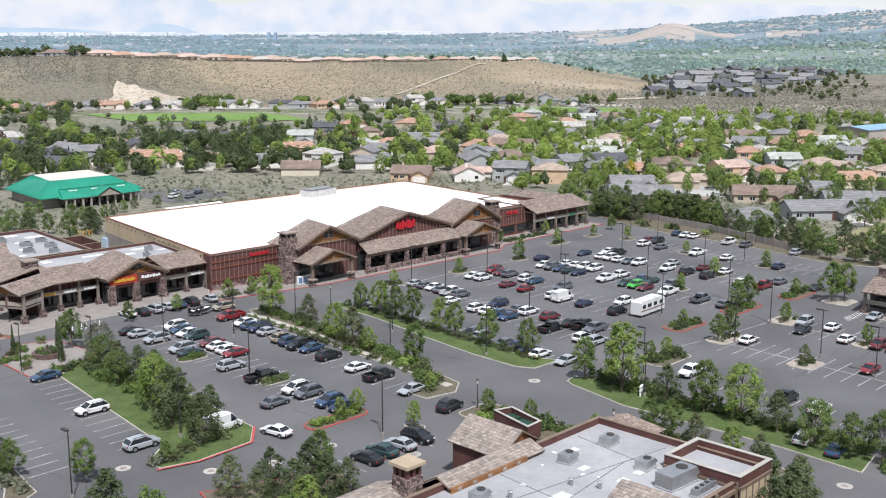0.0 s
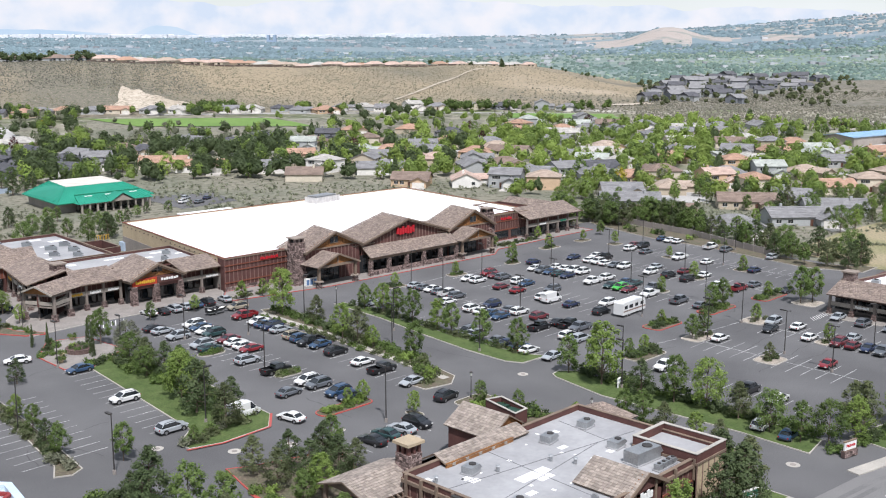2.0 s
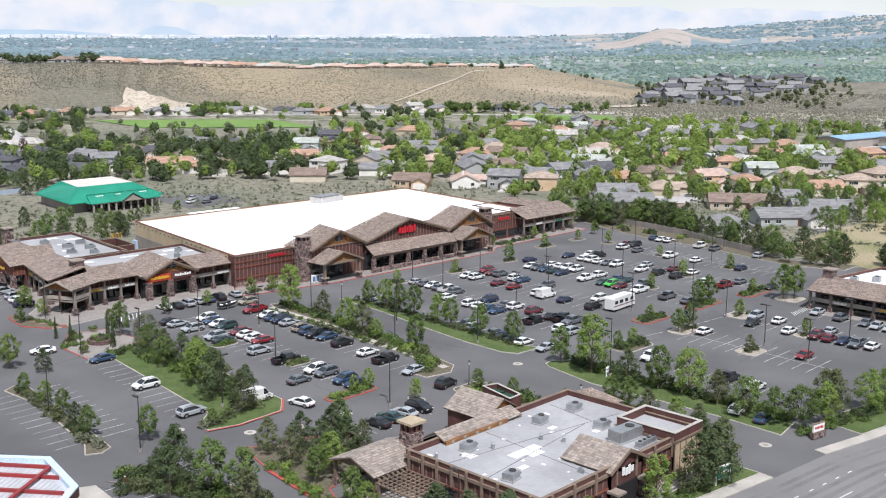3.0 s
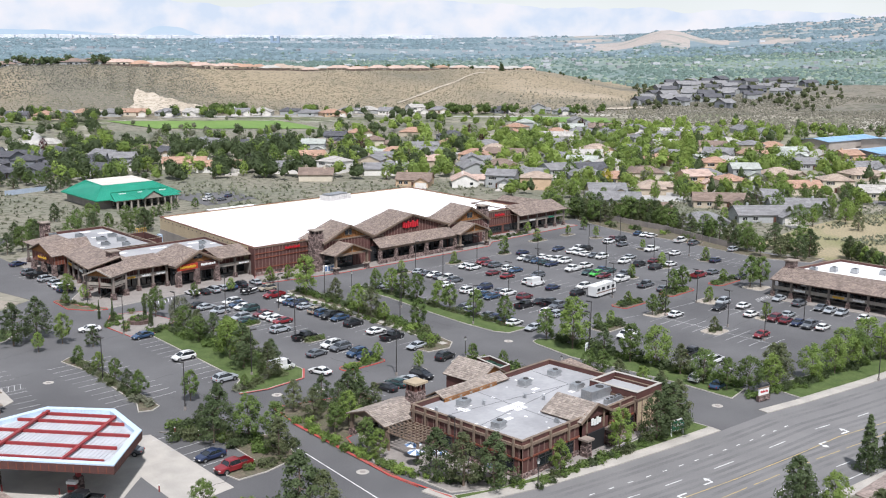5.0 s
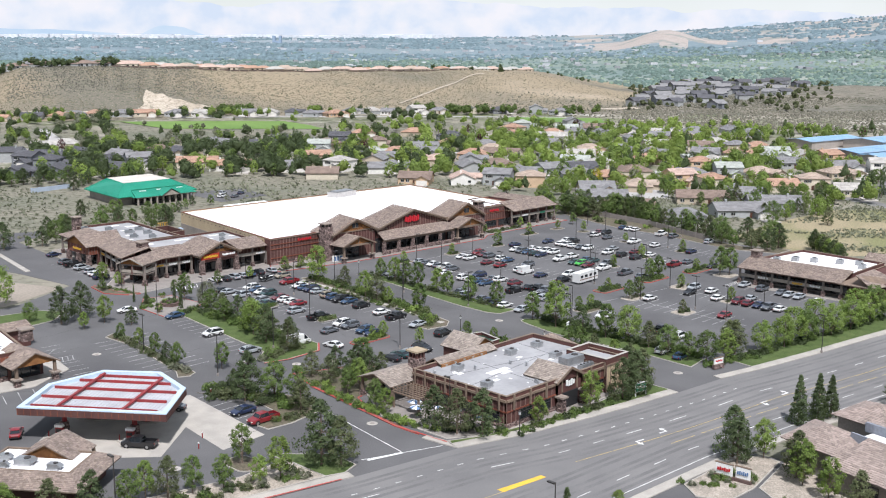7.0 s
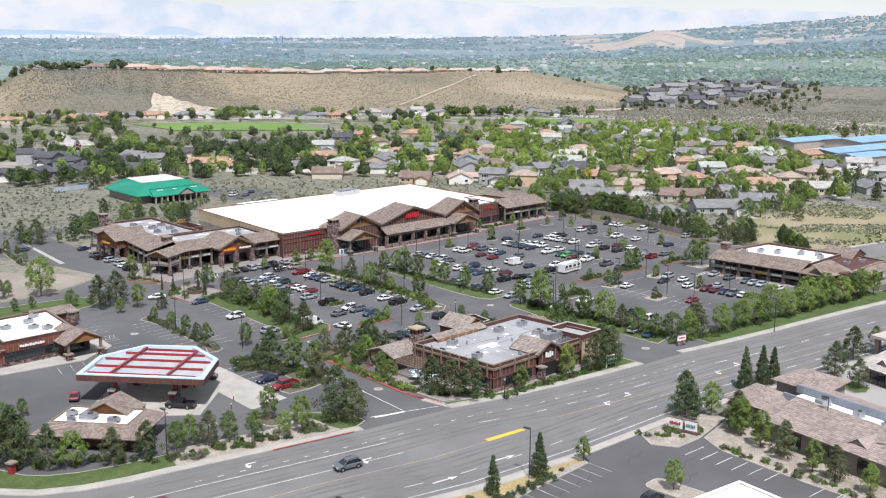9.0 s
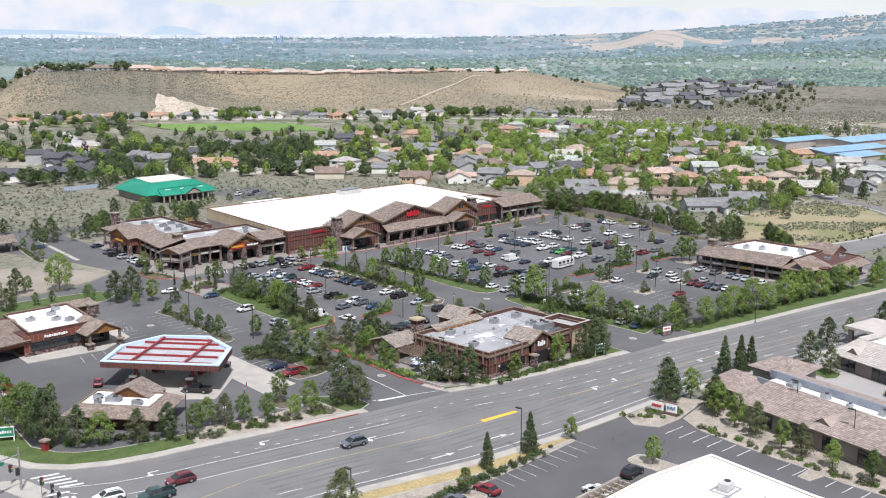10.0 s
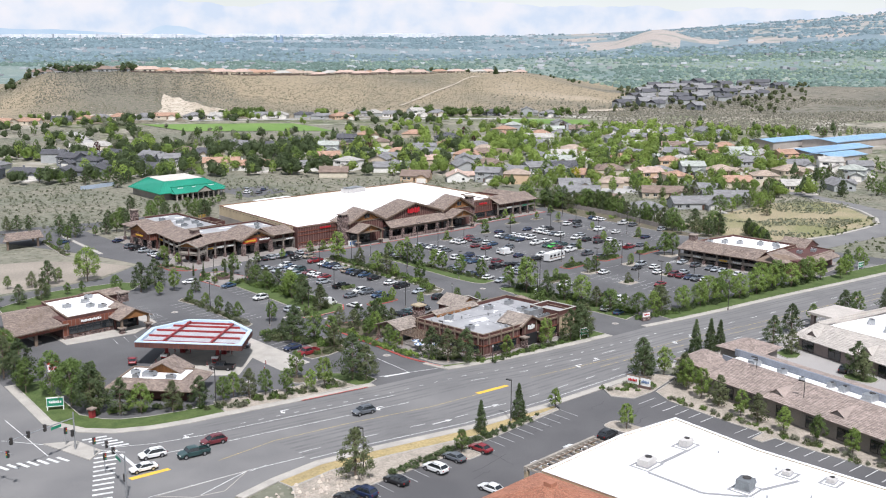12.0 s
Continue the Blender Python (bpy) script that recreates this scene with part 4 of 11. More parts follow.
def gable_roof(root, x0, x1, xp, y0, y1, eave, peak, over=0.7, skew=0.0, material=None, shakes=True, name="roof"):
    """A pitched roof with its gable to the front (y0), with barge boards and brackets; the ridge runs back to y1."""
    s = Shape()
    drop = (peak - eave) / max(0.1, xp - x0) * over
    drop2 = (peak - eave) / max(0.1, x1 - xp) * over
    f = y0 - over
    s.slope((x0 - over, y1, eave - drop), (x0 - over, f, eave - drop), (xp, f, peak), (xp + skew, y1, peak), sink=0.45 if skew else 0.0)
    s.slope((x1 + over, f, eave - drop2), (x1 + over, y1, eave - drop2), (xp + skew, y1, peak), (xp, f, peak), sink=0.45 if skew else 0.0)
    roof = part(name, s, [material or TILE, TRIM], root, "brown-grey tiles")
    b = Shape()
    b.beam((x0 - over, f - 0.06, eave - drop - 0.12), (xp, f - 0.06, peak - 0.12), 0.14, 0.42)
    b.beam((xp, f - 0.061, peak - 0.12), (x1 + over, f - 0.061, eave - drop2 - 0.12), 0.14, 0.42)
    part("barge_board", b, TRIM, roof)
    if shakes:
        g = Shape()
        gable_shakes(g, x0, x1, y0, eave, peak, xp)
        tagged(part("shake_cladding", g, CEDAR, root), "orange-brown cedar shakes", kind="stuff")
    return roof


def rafter_tails(root, p, q, z, out=0.5, step=0.9):
    u = (Vector(q) - Vector(p)).normalized()
    n, length = Vector((u.y, -u.x)), (Vector(q) - Vector(p)).length
    tail = Shape().beam((0, 0, z), (n.x * out, n.y * out, z - 0.12), 0.14, 0.16).mesh("rafter_tail", [TRIM])
    for i in range(int(length / step)):
        c = Vector(p) + u * (i + 0.5) * step
        part("rafter_tail", tail, None, root, at=Matrix.Translation((c.x, c.y, 0)))


def parapet_roof(root, poly, z, rise, material, wall=BATTEN, coping=None, w=0.3, name="flat_roof"):
    """A flat roof inside a parapet with a coping."""
    poly = ccw(poly)
    inner = inset(poly, w)
    deck = part(name, Shape().prism(inner, z - 0.3, z), material, root)
    s, n = Shape(), len(poly)
    s.add([(x, y, z - 0.3) for x, y in poly] + [(x, y, z + rise) for x, y in poly] + [(x, y, z + rise) for x, y in inner] + [(x, y, z - 0.3) for x, y in inner],
          [f for i in range(n) for j in [(i + 1) % n] for f in ((i, j, n + j, n + i), (n + i, n + j, 2 * n + j, 2 * n + i), (2 * n + i, 2 * n + j, 3 * n + j, 3 * n + i))])
    par = part("parapet", s, wall, root)
    if coping:
        o, i2 = inset(poly, -0.08), inset(poly, w + 0.05)
        c = Shape()
        c.add([(x, y, z + rise) for x, y in o] + [(x, y, z + rise + 0.09) for x, y in o] + [(x, y, z + rise + 0.09) for x, y in i2] + [(x, y, z + rise) for x, y in i2],
              [f for i in range(n) for j in [(i + 1) % n] for f in ((i, j, n + j, n + i), (n + i, n + j, 2 * n + j, 2 * n + i), (2 * n + i, 2 * n + j, 3 * n + j, 3 * n + i))])
        part("coping", c, coping, par)
    return deck


def bars(root, x, y, z, w, h, material, turn=0.0, n=6, name="lettering", depth=0.12, label=""):
    """Unreadable or withheld lettering as plain bars on a wall facing -y (before turning)."""
    s = Shape()
    step = w / n
    for i in range(n):
        s.box(-w / 2 + i * step + step * 0.1, -depth, 0 if i % 3 else h * 0.12, -w / 2 + (i + 1) * step - step * 0.12, 0, h * (0.78 if i % 2 else 1.0))
    ob = part(name, s, material, root, label)
    ob.matrix_local = pose(x, y, z, 0, 0, turn)
    return ob


def hvac(x, y, z, w=1.9, d=1.5, h=1.0, turn=0.0, material=None):
    """A rooftop air handler on a kerb, with a fan ring and a hood."""
    root = thing("air_handler", "grey metal rooftop air handler with a round fan", "air handler", x, y, z, turn, "rooftop air handlers")
    part("plinth", Shape().box(-w / 2 - 0.1, -d / 2 - 0.1, -0.02, w / 2 + 0.1, d / 2 + 0.1, 0.2), GREY_MEMBRANE, root)
    s = Shape().box(-w / 2, -d / 2, 0.2, w / 2, d / 2, h)
    for i in range(5):
        s.box(-w / 2 - 0.02, -d / 2 + 0.15 + i * d / 6, 0.35, -w / 2, -d / 2 + 0.25 + i * d / 6, h - 0.15)
    part("casing", s, material or METAL, root)
    part("fan", Shape().tube((w * 0.2, 0, h), (w * 0.2, 0, h + 0.12), min(w, d) * 0.3, min(w, d) * 0.3, 12), METAL_DARK, root)
    part("hood", Shape().add([(w / 2, -d / 2, h * 0.9), (w / 2, d / 2, h * 0.9), (w / 2 + 0.5, d / 2, h * 0.5), (w / 2 + 0.5, -d / 2, h * 0.5), (w / 2, -d / 2, h * 0.45), (w / 2, d / 2, h * 0.45)],
         [(0, 3, 2, 1), (4, 5, 2, 3), (0, 4, 3), (1, 2, 5)]), material or METAL, root)
    return root


def arcade(root, p, q, z_eave, depth=3.6, bays=6, overhang=1.2, ridge=None, run=6.0, base=1.4, sign=None):
    """Shop arcade from p to q (outer side right): stone-based posts, beam, recessed glazing with awning band, and a tiled slope above."""
    p, q = Vector(p), Vector(q)
    u = (q - p).normalized()
    n, length = Vector((u.y, -u.x)), (q - p).length
    inn = -n
    for i in range(bays + 1):
        c = p + u * (0.35 + (length - 0.7) * i / bays)
        post = stone_pier(root, c.x - 0.5, c.y - 0.5, c.x + 0.5, c.y + 0.5, base, 0.12, False, name="post_base")
        part("post", Shape().box(c.x - 0.24, c.y - 0.24, base - 0.1, c.x + 0.24, c.y + 0.24, z_eave - 0.3), POST, post)
    s = Shape()
    s.beam((p.x, p.y, z_eave - 0.45), (q.x, q.y, z_eave - 0.45), 0.36, 0.5)
    part("eave_beam", s, POST, root)
    part("fascia", Shape().beam((p.x, p.y, z_eave - 2.35), (q.x, q.y, z_eave - 2.35), 0.2, 0.85), FASCIA, root, "pale sign board")
    a, b = p + inn * depth, q + inn * depth
    boarded(root, a, b, 3.0, z_eave + 0.3, BATTEN, 1.2)
    part("kick_wall", Shape().box(0, 0, 0, length, 0.3, 0.6, 0, math.atan2(u.y, u.x), (a.x, a.y, 0)), GREY_WALL, root)
    for i in range(bays):
        g0, g1 = a.lerp(b, (i + 0.04) / bays), a.lerp(b, (i + 0.96) / bays)
        glazing(root, g0, g1, 0.6, 3.0)
    part("soffit", Shape().add([(p.x, p.y, z_eave - 0.2), (q.x, q.y, z_eave - 0.2), (b.x, b.y, z_eave - 0.2), (a.x, a.y, z_eave - 0.2)], [(3, 2, 1, 0)]), TRIM, root)
    if sign:
        for i, m in sign:
            c = p.lerp(q, (i + 0.5) / bays)
            bars(root, c.x - inn.x * 0.11, c.y - inn.y * 0.11, z_eave - 2.62, length / bays * 0.6, 0.55, m, math.degrees(math.atan2(u.y, u.x)), 7, label="shop name as plain bars")
    if ridge:
        e0, e1 = p + n * overhang, q + n * overhang
        r0, r1 = p + inn * run, q + inn * run
        s = Shape().slope((e0.x, e0.y, z_eave - 0.25), (e1.x, e1.y, z_eave - 0.25), (r1.x, r1.y, ridge), (r0.x, r0.y, ridge))
        part("roof", s, [TILE, TRIM], root, "brown-grey tiles")
        rafter_tails(root, p + n * 0.6, q + n * 0.6, z_eave - 0.3, 0.55)


DARK_UNIT = mat("weathered_unit", (0.22, 0.24, 0.25), (0.17, 0.18, 0.19), 0.8, 6.0, 0.6, metal=0.3)
BIN_GREEN = mat("bin_green", (0.012, 0.045, 0.03), (0.02, 0.05, 0.035), 0.8, 6.0, 0.7)
# supermarket
store = thing("supermarket", "brown board-and-stone supermarket with a vast white flat roof", "supermarket building", 0, 0, 0)
body = [(-12, 8.3), (97.5, 8.3), (106.5, 72), (-2, 72)]
parapet_roof(store, body, 7.5, 0.28, MEMBRANE, TAN_WALL, RED_TRIM, 0.4)
boarded(store, (-12, 8.1), (6.2, 8.1), 0, 7.8, BATTEN, 1.15, 0.18)
for z, m in ((7.5, TRIM), (5.9, RED_TRIM), (4.6, RED_TRIM), (1.9, RED_TRIM)):
    band(store, (-12, 8.1), (6.2, 8.1), z, z + 0.25, 0.16, m)
bars(store, 0.4, 7.9, 6.2, 5.2, 0.7, SIGN_RED, 0, 7, label="red sign as plain bars")
part("return_wall", Shape().box(5.95, 1.2, 0, 6.2, 8.1, 7.9), BATTEN, store, "dark red-brown boards")
s = Shape()
stones(s, (-12, 8.0), (6, 8.0), 0, 1.1)
part("stone_base", s, STONE, store, "round stones")


def leaning_wall(p, q, z0, z1, t, name, material, label=""):
    """A wall from p to q, t thick to its left."""
    d = (Vector(q) - Vector(p)).normalized() * t
    a = [p, q, (q[0] - d.y, q[1] + d.x), (p[0] - d.y, p[1] + d.x)]
    return part(name, Shape().prism(ccw(a), z0, z1), material, store, label)


leaning_wall((-2, 72), (-12, 8.3), 4.0, 7.2, 0.4, "side_wall", TAN_WALL, "tan stucco")
leaning_wall((-2.1, 72), (-12.1, 8.3), 0, 4.0, 0.5, "lower_wall", GREY_WALL, "grey block")
leaning_wall((-11.5, 11.6), (-12.25, 8.1), 0, 7.6, 0.3, "corner_wall", BATTEN, "dark red-brown boards")
leaning_wall((106.5, 72), (-2, 72), 0, 7.2, 0.4, "rear_wall", TAN_WALL)
leaning_wall((97.5, 8.3), (106.5, 72), 0, 7.2, 0.4, "east_wall", TAN_WALL)
SCREEN = mat("louvre_screen", (0.50, 0.48, 0.46), (0.43, 0.41, 0.40), 0.6, 5.0, 0.7)
screen = part("roof_screen", Shape().box(-5.6, -2.6, 7.4, 5.6, 2.6, 7.7), SCREEN, store, "pale louvred roof screen", pose(65, 66.5, 0, 0, 0, 9))
for k in range(9):
    part("screen_panel", Shape().box(-5.6 + k * 1.24, -2.6, 7.7, -4.46 + k * 1.24, -2.5, 9.4), SCREEN, screen)
for k in range(4):
    part("screen_panel", Shape().box(-5.6, -2.5 + k * 1.25, 7.7, -5.5, -1.35 + k * 1.25, 9.4), SCREEN, screen)
part("screen_unit", Shape().box(-4.6, -1.8, 7.7, 4.6, 2.2, 9.7), METAL, screen)
part("annex", Shape().box(20.5, 72, 0, 38.5, 80, 6.7), TAN_WALL, store, "low rear annex")
part("annex_roof", Shape().box(20.4, 72, 6.7, 38.6, 80.1, 6.95), MEMBRANE, store, "white membrane")
for x, y, w in ((25, 37, 0.8), (39, 25, 0.6), (13, 51, 0.7), (75, 57, 0.7), (85, 37, 0.6), (65, 29, 0.5), (49, 47, 0.6), (10, 27, 0.5), (31, 62, 0.6), (89, 55, 0.6), (93, 63, 0.6), (4, 60, 0.5), (18, 66, 0.6)):
    part("roof_vent", Shape().box(x - w, y - w, 7.45, x + w, y + w, 7.85), PATCH, store)
    part("roof_patch", Shape().box(x + w, y - w * 1.6, 7.5, x + w * 4, y + w, 7.512), PATCH, store)
for a, b in ((-12, 8.3),):
    s = Shape()
    for k in range(22):
        p = Vector((-12, 8.3)).lerp(Vector((-2, 72)), (k + 0.5) / 22)
        s.box(p.x - 0.12, p.y - 0.2, 6.85, p.x, p.y + 0.2, 7.1)
    tagged(part("scuppers", s, METAL_DARK, store), kind="stuff")
# tiled valleys between the gables
part("valley_roof", Shape().slope((20.6, 0.9, 7.3), (28, 0.9, 7.3), (32.5, 9.8, 8.7), (25.4, 10.6, 8.7)), [TILE, TRIM], store, "brown-grey tiles")
part("valley_roof", Shape().slope((50.4, 0.9, 7.3), (58, 0.9, 7.3), (62, 9.8, 8.7), (53.4, 10.6, 8.7)), [TILE, TRIM], store, "brown-grey tiles")
# stone towers
for x0, x1 in ((2.6, 6.2), (70.2, 73.9)):
    t = stone_pier(store, x0, 0.9, x1, 4.3, 10.3, 0.4, False, name="tower")
    # black filler between the posts stands for the shade in the open lantern
    part("core", Shape().box(x0 + 0.95, 1.85, 10.3, x1 - 0.95, 3.35, 11.2), PLASTIC, t)
    for a in (x0 + 0.45, (x0 + x1) / 2 - 0.25, x1 - 0.95):
        for b in (1.35, 3.35):
            part("lantern_post", Shape().box(a, b, 10.3, a + 0.5, b + 0.5, 11.2), STONE, t)
    part("cap", Shape().box(x0 + 0.05, 0.95, 11.2, x1 - 0.05, 4.25, 11.45), CAP_BROWN, t, "brown slab cap")
# gables
for x0, x1, xp, y0, eave, peak, shakes, back in ((5.9, 22.8, 14.6, 1.0, 8.1, 11.9, True, 10.5), (23.6, 54.6, 39.2, 1.2, 7.7, 12.3, False, 12), (54.6, 72.6, 64.4, 1.0, 7.5, 11.9, True, 10.5)):
    gable_face(store, x0, x1, y0, 0, eave, peak - 0.15, xp, BATTEN, label="dark red-brown boards")
    gable_roof(store, x0, x1, xp, y0, y0 + back, eave, peak, 0.8, 2.6, shakes=shakes)
    s = Shape()
    i = x0 + 0.6
    while i < x1 - 0.3:
        top = eave + (peak - 0.4 - eave) * min(1, (i - x0) / (xp - x0), (x1 - i) / (x1 - xp)) if not shakes else eave
        s.box(i, y0 - 0.09, 0.3, i + 0.15, y0, top)
        i += 1.15
    tagged(part("batten_cladding", s, STRIP, store), kind="stuff")
    if shakes:
        band(store, (x0, y0), (x1, y0), eave - 0.15, eave + 0.2, 0.2, TRIM)
        w = part("window", Shape().box(xp - 1.2, y0 - 0.12, eave + 1.0, xp + 1.2, y0 - 0.05, eave + 2.4), GLASS, store)
        part("window_frame", Shape().box(xp - 0.06, y0 - 0.16, eave + 1.0, xp + 0.06, y0 - 0.1, eave + 2.4).box(xp - 1.3, y0 - 0.16, eave + 0.9, xp + 1.3, y0 - 0.1, eave + 1.0).box(xp - 1.3, y0 - 0.16, eave + 2.4, xp + 1.3, y0 - 0.1, eave + 2.55), TRIM, w)
bars(store, 38.6, 1.05, 8.3, 6.4, 2.0, SIGN_RED, 0, 7, depth=0.3, label="large red store sign as plain shapes")
# porch between the porticos
s = Shape().slope((22.4, -3.6, 4.7), (54.4, -3.6, 4.7), (55, 1.3, 6.8), (23.6, 1.3, 6.8))
part("porch_roof", s, [TILE, TRIM], store, "brown-grey tiles")
rafter_tails(store, (22.6, -3.1), (54.2, -3.1), 4.55, 0.5)
s = Shape().beam((22.6, -2.9, 4.2), (54.2, -2.9, 4.2), 0.4, 0.5)
part("porch_beam", s, TRIM, store)
for i in range(6):
    x = 23 + 6.15 * i
    stone_pier(store, x - 0.5, -3.4, x + 0.5, -2.4, 3.9, 0.1, False, name="porch_pier")
s = Shape().box(23, -3.1, 0, 53.8, -2.7, 1.3, 1)
stones(s, (23, -3.1), (53.8, -3.1), 0, 1.35, 0.45)
part("porch_wall", s, [STONE, MORTAR], store, "round stones set in mortar")
for i in range(5):
    glazing(store, (23.7 + 6.15 * i, 0.9), (28.6 + 6.15 * i, 0.9), 0.4, 3.9)
# black panel in place of the shade at the back of the porch
part("porch_recess", Shape().box(22.8, 0.98, 0, 54.2, 1.18, 4.6), PLASTIC, store)


def portico(cx, half, y0, eave, peak):
    gable_roof(store, cx - half, cx + half, cx, y0, 1.2, eave, peak, 0.6, name="portico_roof", shakes=False)
    g = Shape()
    pts = [(cx - half, eave), (cx + half, eave), (cx, peak)]
    g.add([(x, y0, z) for x, z in pts] + [(x, y0 + 0.2, z) for x, z in pts], [(0, 1, 2), (5, 4, 3)])
    part("portico_gable", g, CEDAR, store, "orange-brown boards")
    b = Shape().beam((cx - half, y0, eave - 0.3), (cx + half, y0, eave - 0.3), 0.4, 0.6)
    b.beam((cx - half + 0.3, y0, eave - 0.3), (cx - half + 0.3, 1, eave - 0.3), 0.36, 0.5)
    b.beam((cx + half - 0.3, y0, eave - 0.3), (cx + half - 0.3, 1, eave - 0.3), 0.36, 0.5)
    b.beam((cx, y0 - 0.02, eave), (cx, y0 - 0.02, peak - 0.4), 0.25, 0.3)
    part("portico_beam", b, TRIM, store)
    for x in (cx - half + 0.4, cx + half - 0.4):
        stone_pier(store, x - 0.55, y0 - 0.4, x + 0.55, y0 + 0.7, 1.5, 0.08, True, name="portico_pier")
        part("portico_post", Shape().box(x - 0.28, y0 - 0.15, 1.7, x + 0.28, y0 + 0.45, eave - 0.55), TRIM, store)
    # black panel gives the shade behind the entrance doors
    part("entrance_recess", Shape().box(cx - half + 0.9, 0.9, 0, cx + half - 0.9, 0.98, 4.2), PLASTIC, store)
    glazing(store, (cx - half + 1.2, 0.8), (cx + half - 1.2, 0.8), 0.1, 3.2, name="entrance_door")


portico(11.0, 6.0, -4.6, 5.3, 7.7)
portico(60.4, 6.4, -4.6, 5.3, 7.8)
# east wing wall and arcade
boarded(store, (72.6, 6.6), (95, 6.6), 0, 7.9, BATTEN, 1.1, 0.18)
for z in (3.0, 5.6, 7.6):
    band(store, (72.6, 6.6), (95, 6.6), z, z + 0.3, 0.16, TRIM if z > 7 else RED_TRIM)
part("return_wall", Shape().box(94.7, 6.8, 0, 95, 8.4, 7.6), BATTEN, store)
glazing(store, (80, 6.45), (86, 6.45), 0.9, 2.8)
glazing(store, (87.4, 6.45), (93, 6.45), 0.9, 2.8)
bars(store, 85, 6.5, 6.1, 5.0, 0.8, SIGN_RED, 0, 6, label="red sign as plain bars")
wing = thing("shop_wing", "low brown shop wing with a tiled roof and timber arcade", "shop building")
arcade(wing, (90.2, 3), (115.4, 3), 6.2, 3.4, 5, 1.2, 8.7, 6.0, sign=((1, SIGN_WHITE), (3, SIGN_GREEN)))
part("wall", Shape().box(90.2, 9.1, 0, 115.4, 26, 6.6), BATTEN, wing)
s = Shape().slope((116.6, 1.8, 5.95), (116.6, 27, 5.95), (110.6, 27, 8.7), (110.6, 9, 8.7))
s.slope((104, 27, 6.5), (104, 9, 6.5), (110.6, 9, 8.7), (110.6, 27, 8.7))
part("roof", s, [TILE, TRIM], wing, "brown-grey tiles")
parapet_roof(wing, [(90.4, 9.2), (104, 9.2), (104, 26), (92, 26)], 6.8, 0.9, GREY_MEMBRANE, BATTEN, TRIM)

# left-hand shops: an L of arcades round flat roofs
shops = thing("shop_building", "brown timber shop building with arcades, tiled slopes and grey flat roofs", "shop building")
arcade(shops, (-47.0, 14.3), (-34.4, 14.3), 6.15, 3.4, 3, sign=((0, SIGN_YELLOW), (1, SIGN_WHITE), (2, SIGN_WHITE)))
arcade(shops, (-21.8, 11.0), (-10.9, 11.0), 6.15, 3.4, 2, 1.2, 7.75, 6.0, sign=((1, SIGN_WHITE),))
arcade(shops, (-46.9, 43.0), (-51.2, 22.6), 6.15, 3.2, 4, sign=((0, SIGN_YELLOW), (2, SIGN_WHITE)))
arcade(shops, (-46.2, 68.6), (-47.6, 56.2), 6.15, 3.2, 2)
arcade(shops, (-52.0, 10.4), (-46.9, 14.3), 6.15, 3.0, 1)
# long slope over the west arcade, and the slope over the south arcade
s = Shape().slope((-47.9, 43.6, 5.9), (-52.4, 21.4, 5.9), (-43.6, 21.6, 7.7), (-40.4, 43.6, 7.7))
s.slope((-46.0, 13.1, 5.9), (-34.2, 13.1, 5.9), (-34.2, 21, 7.7), (-43.6, 21, 7.7))
part("roof", s, [TILE, TRIM], shops, "brown-grey tiles")
rafter_tails(shops, (-46.4, 13.6), (-34.4, 13.6), 5.85, 0.55)
rafter_tails(shops, (-47.5, 43), (-51.8, 22.6), 5.85, 0.6)
# far arcade slope and its hipped end
s = Shape().slope((-46.9, 69.8, 5.85), (-48.4, 56, 5.85), (-40.0, 56, 7.6), (-39.4, 65, 7.6))
s.slope((-38.0, 70.4, 5.85), (-46.9, 69.8, 5.85), (-39.4, 65, 7.6), (-39.35, 65, 7.6))
part("roof", s, [TILE, TRIM], shops, "brown-grey tiles")
# gabled pavilion across the corner
CA, CB = Vector((-55.6, 16.0)), Vector((-52.3, 9.6))
cd = (CB - CA).normalized()
ci = Vector((-cd.y, cd.x))
cm = (CA + CB) / 2
s = Shape()
for e0, sgn in ((CA - cd * 0.5, 1), (CB + cd * 0.5, -1)):
    o = cm - ci * 0.9
    a0, a1, b1, b0 = e0 - ci * 0.9, e0 + ci * 9.0, cm + ci * 11.5, o
    s.slope((*a0, 5.85), (*a1, 5.85), (*b1, 7.5), (*b0, 7.5))
part("corner_roof", s, [TILE, TRIM], shops, "brown-grey tiles")
s = Shape().add([(*CA, 5.7), (*CB, 5.7), (*cm, 7.3), (*(CA + ci * 0.3), 5.7), (*(CB + ci * 0.3), 5.7), (*(cm + ci * 0.3), 7.3)], [(0, 1, 2), (5, 4, 3)])
part("corner_gable", s, CEDAR, shops, "orange-brown boards")
part("barge_board", Shape().beam((*(CA - cd * 0.5 - ci * 0.95), 5.8), (*(cm - ci * 0.95), 7.45), 0.14, 0.36).beam((*(CB + cd * 0.5 - ci * 0.95), 5.8), (*(cm - ci * 0.95), 7.45), 0.14, 0.36), FASCIA, shops, "pale barge boards")
for k, q in enumerate((CA, cm, CB, CA + ci * 6.4, CB + ci * 5.2)):
    c = q + ci * 0.3
    if k != 1:
        post = stone_pier(shops, c.x - 0.6, c.y - 0.6, c.x + 0.6, c.y + 0.6, 1.6, 0.12, False, name="post_base")
        part("post", Shape().box(c.x - 0.26, c.y - 0.26, 1.5, c.x + 0.26, c.y + 0.26, 5.8), POST, post)
    else:
        part("post", Shape().box(c.x - 0.2, c.y - 0.2, 3.6, c.x + 0.2, c.y + 0.2, 5.8), POST, shops)
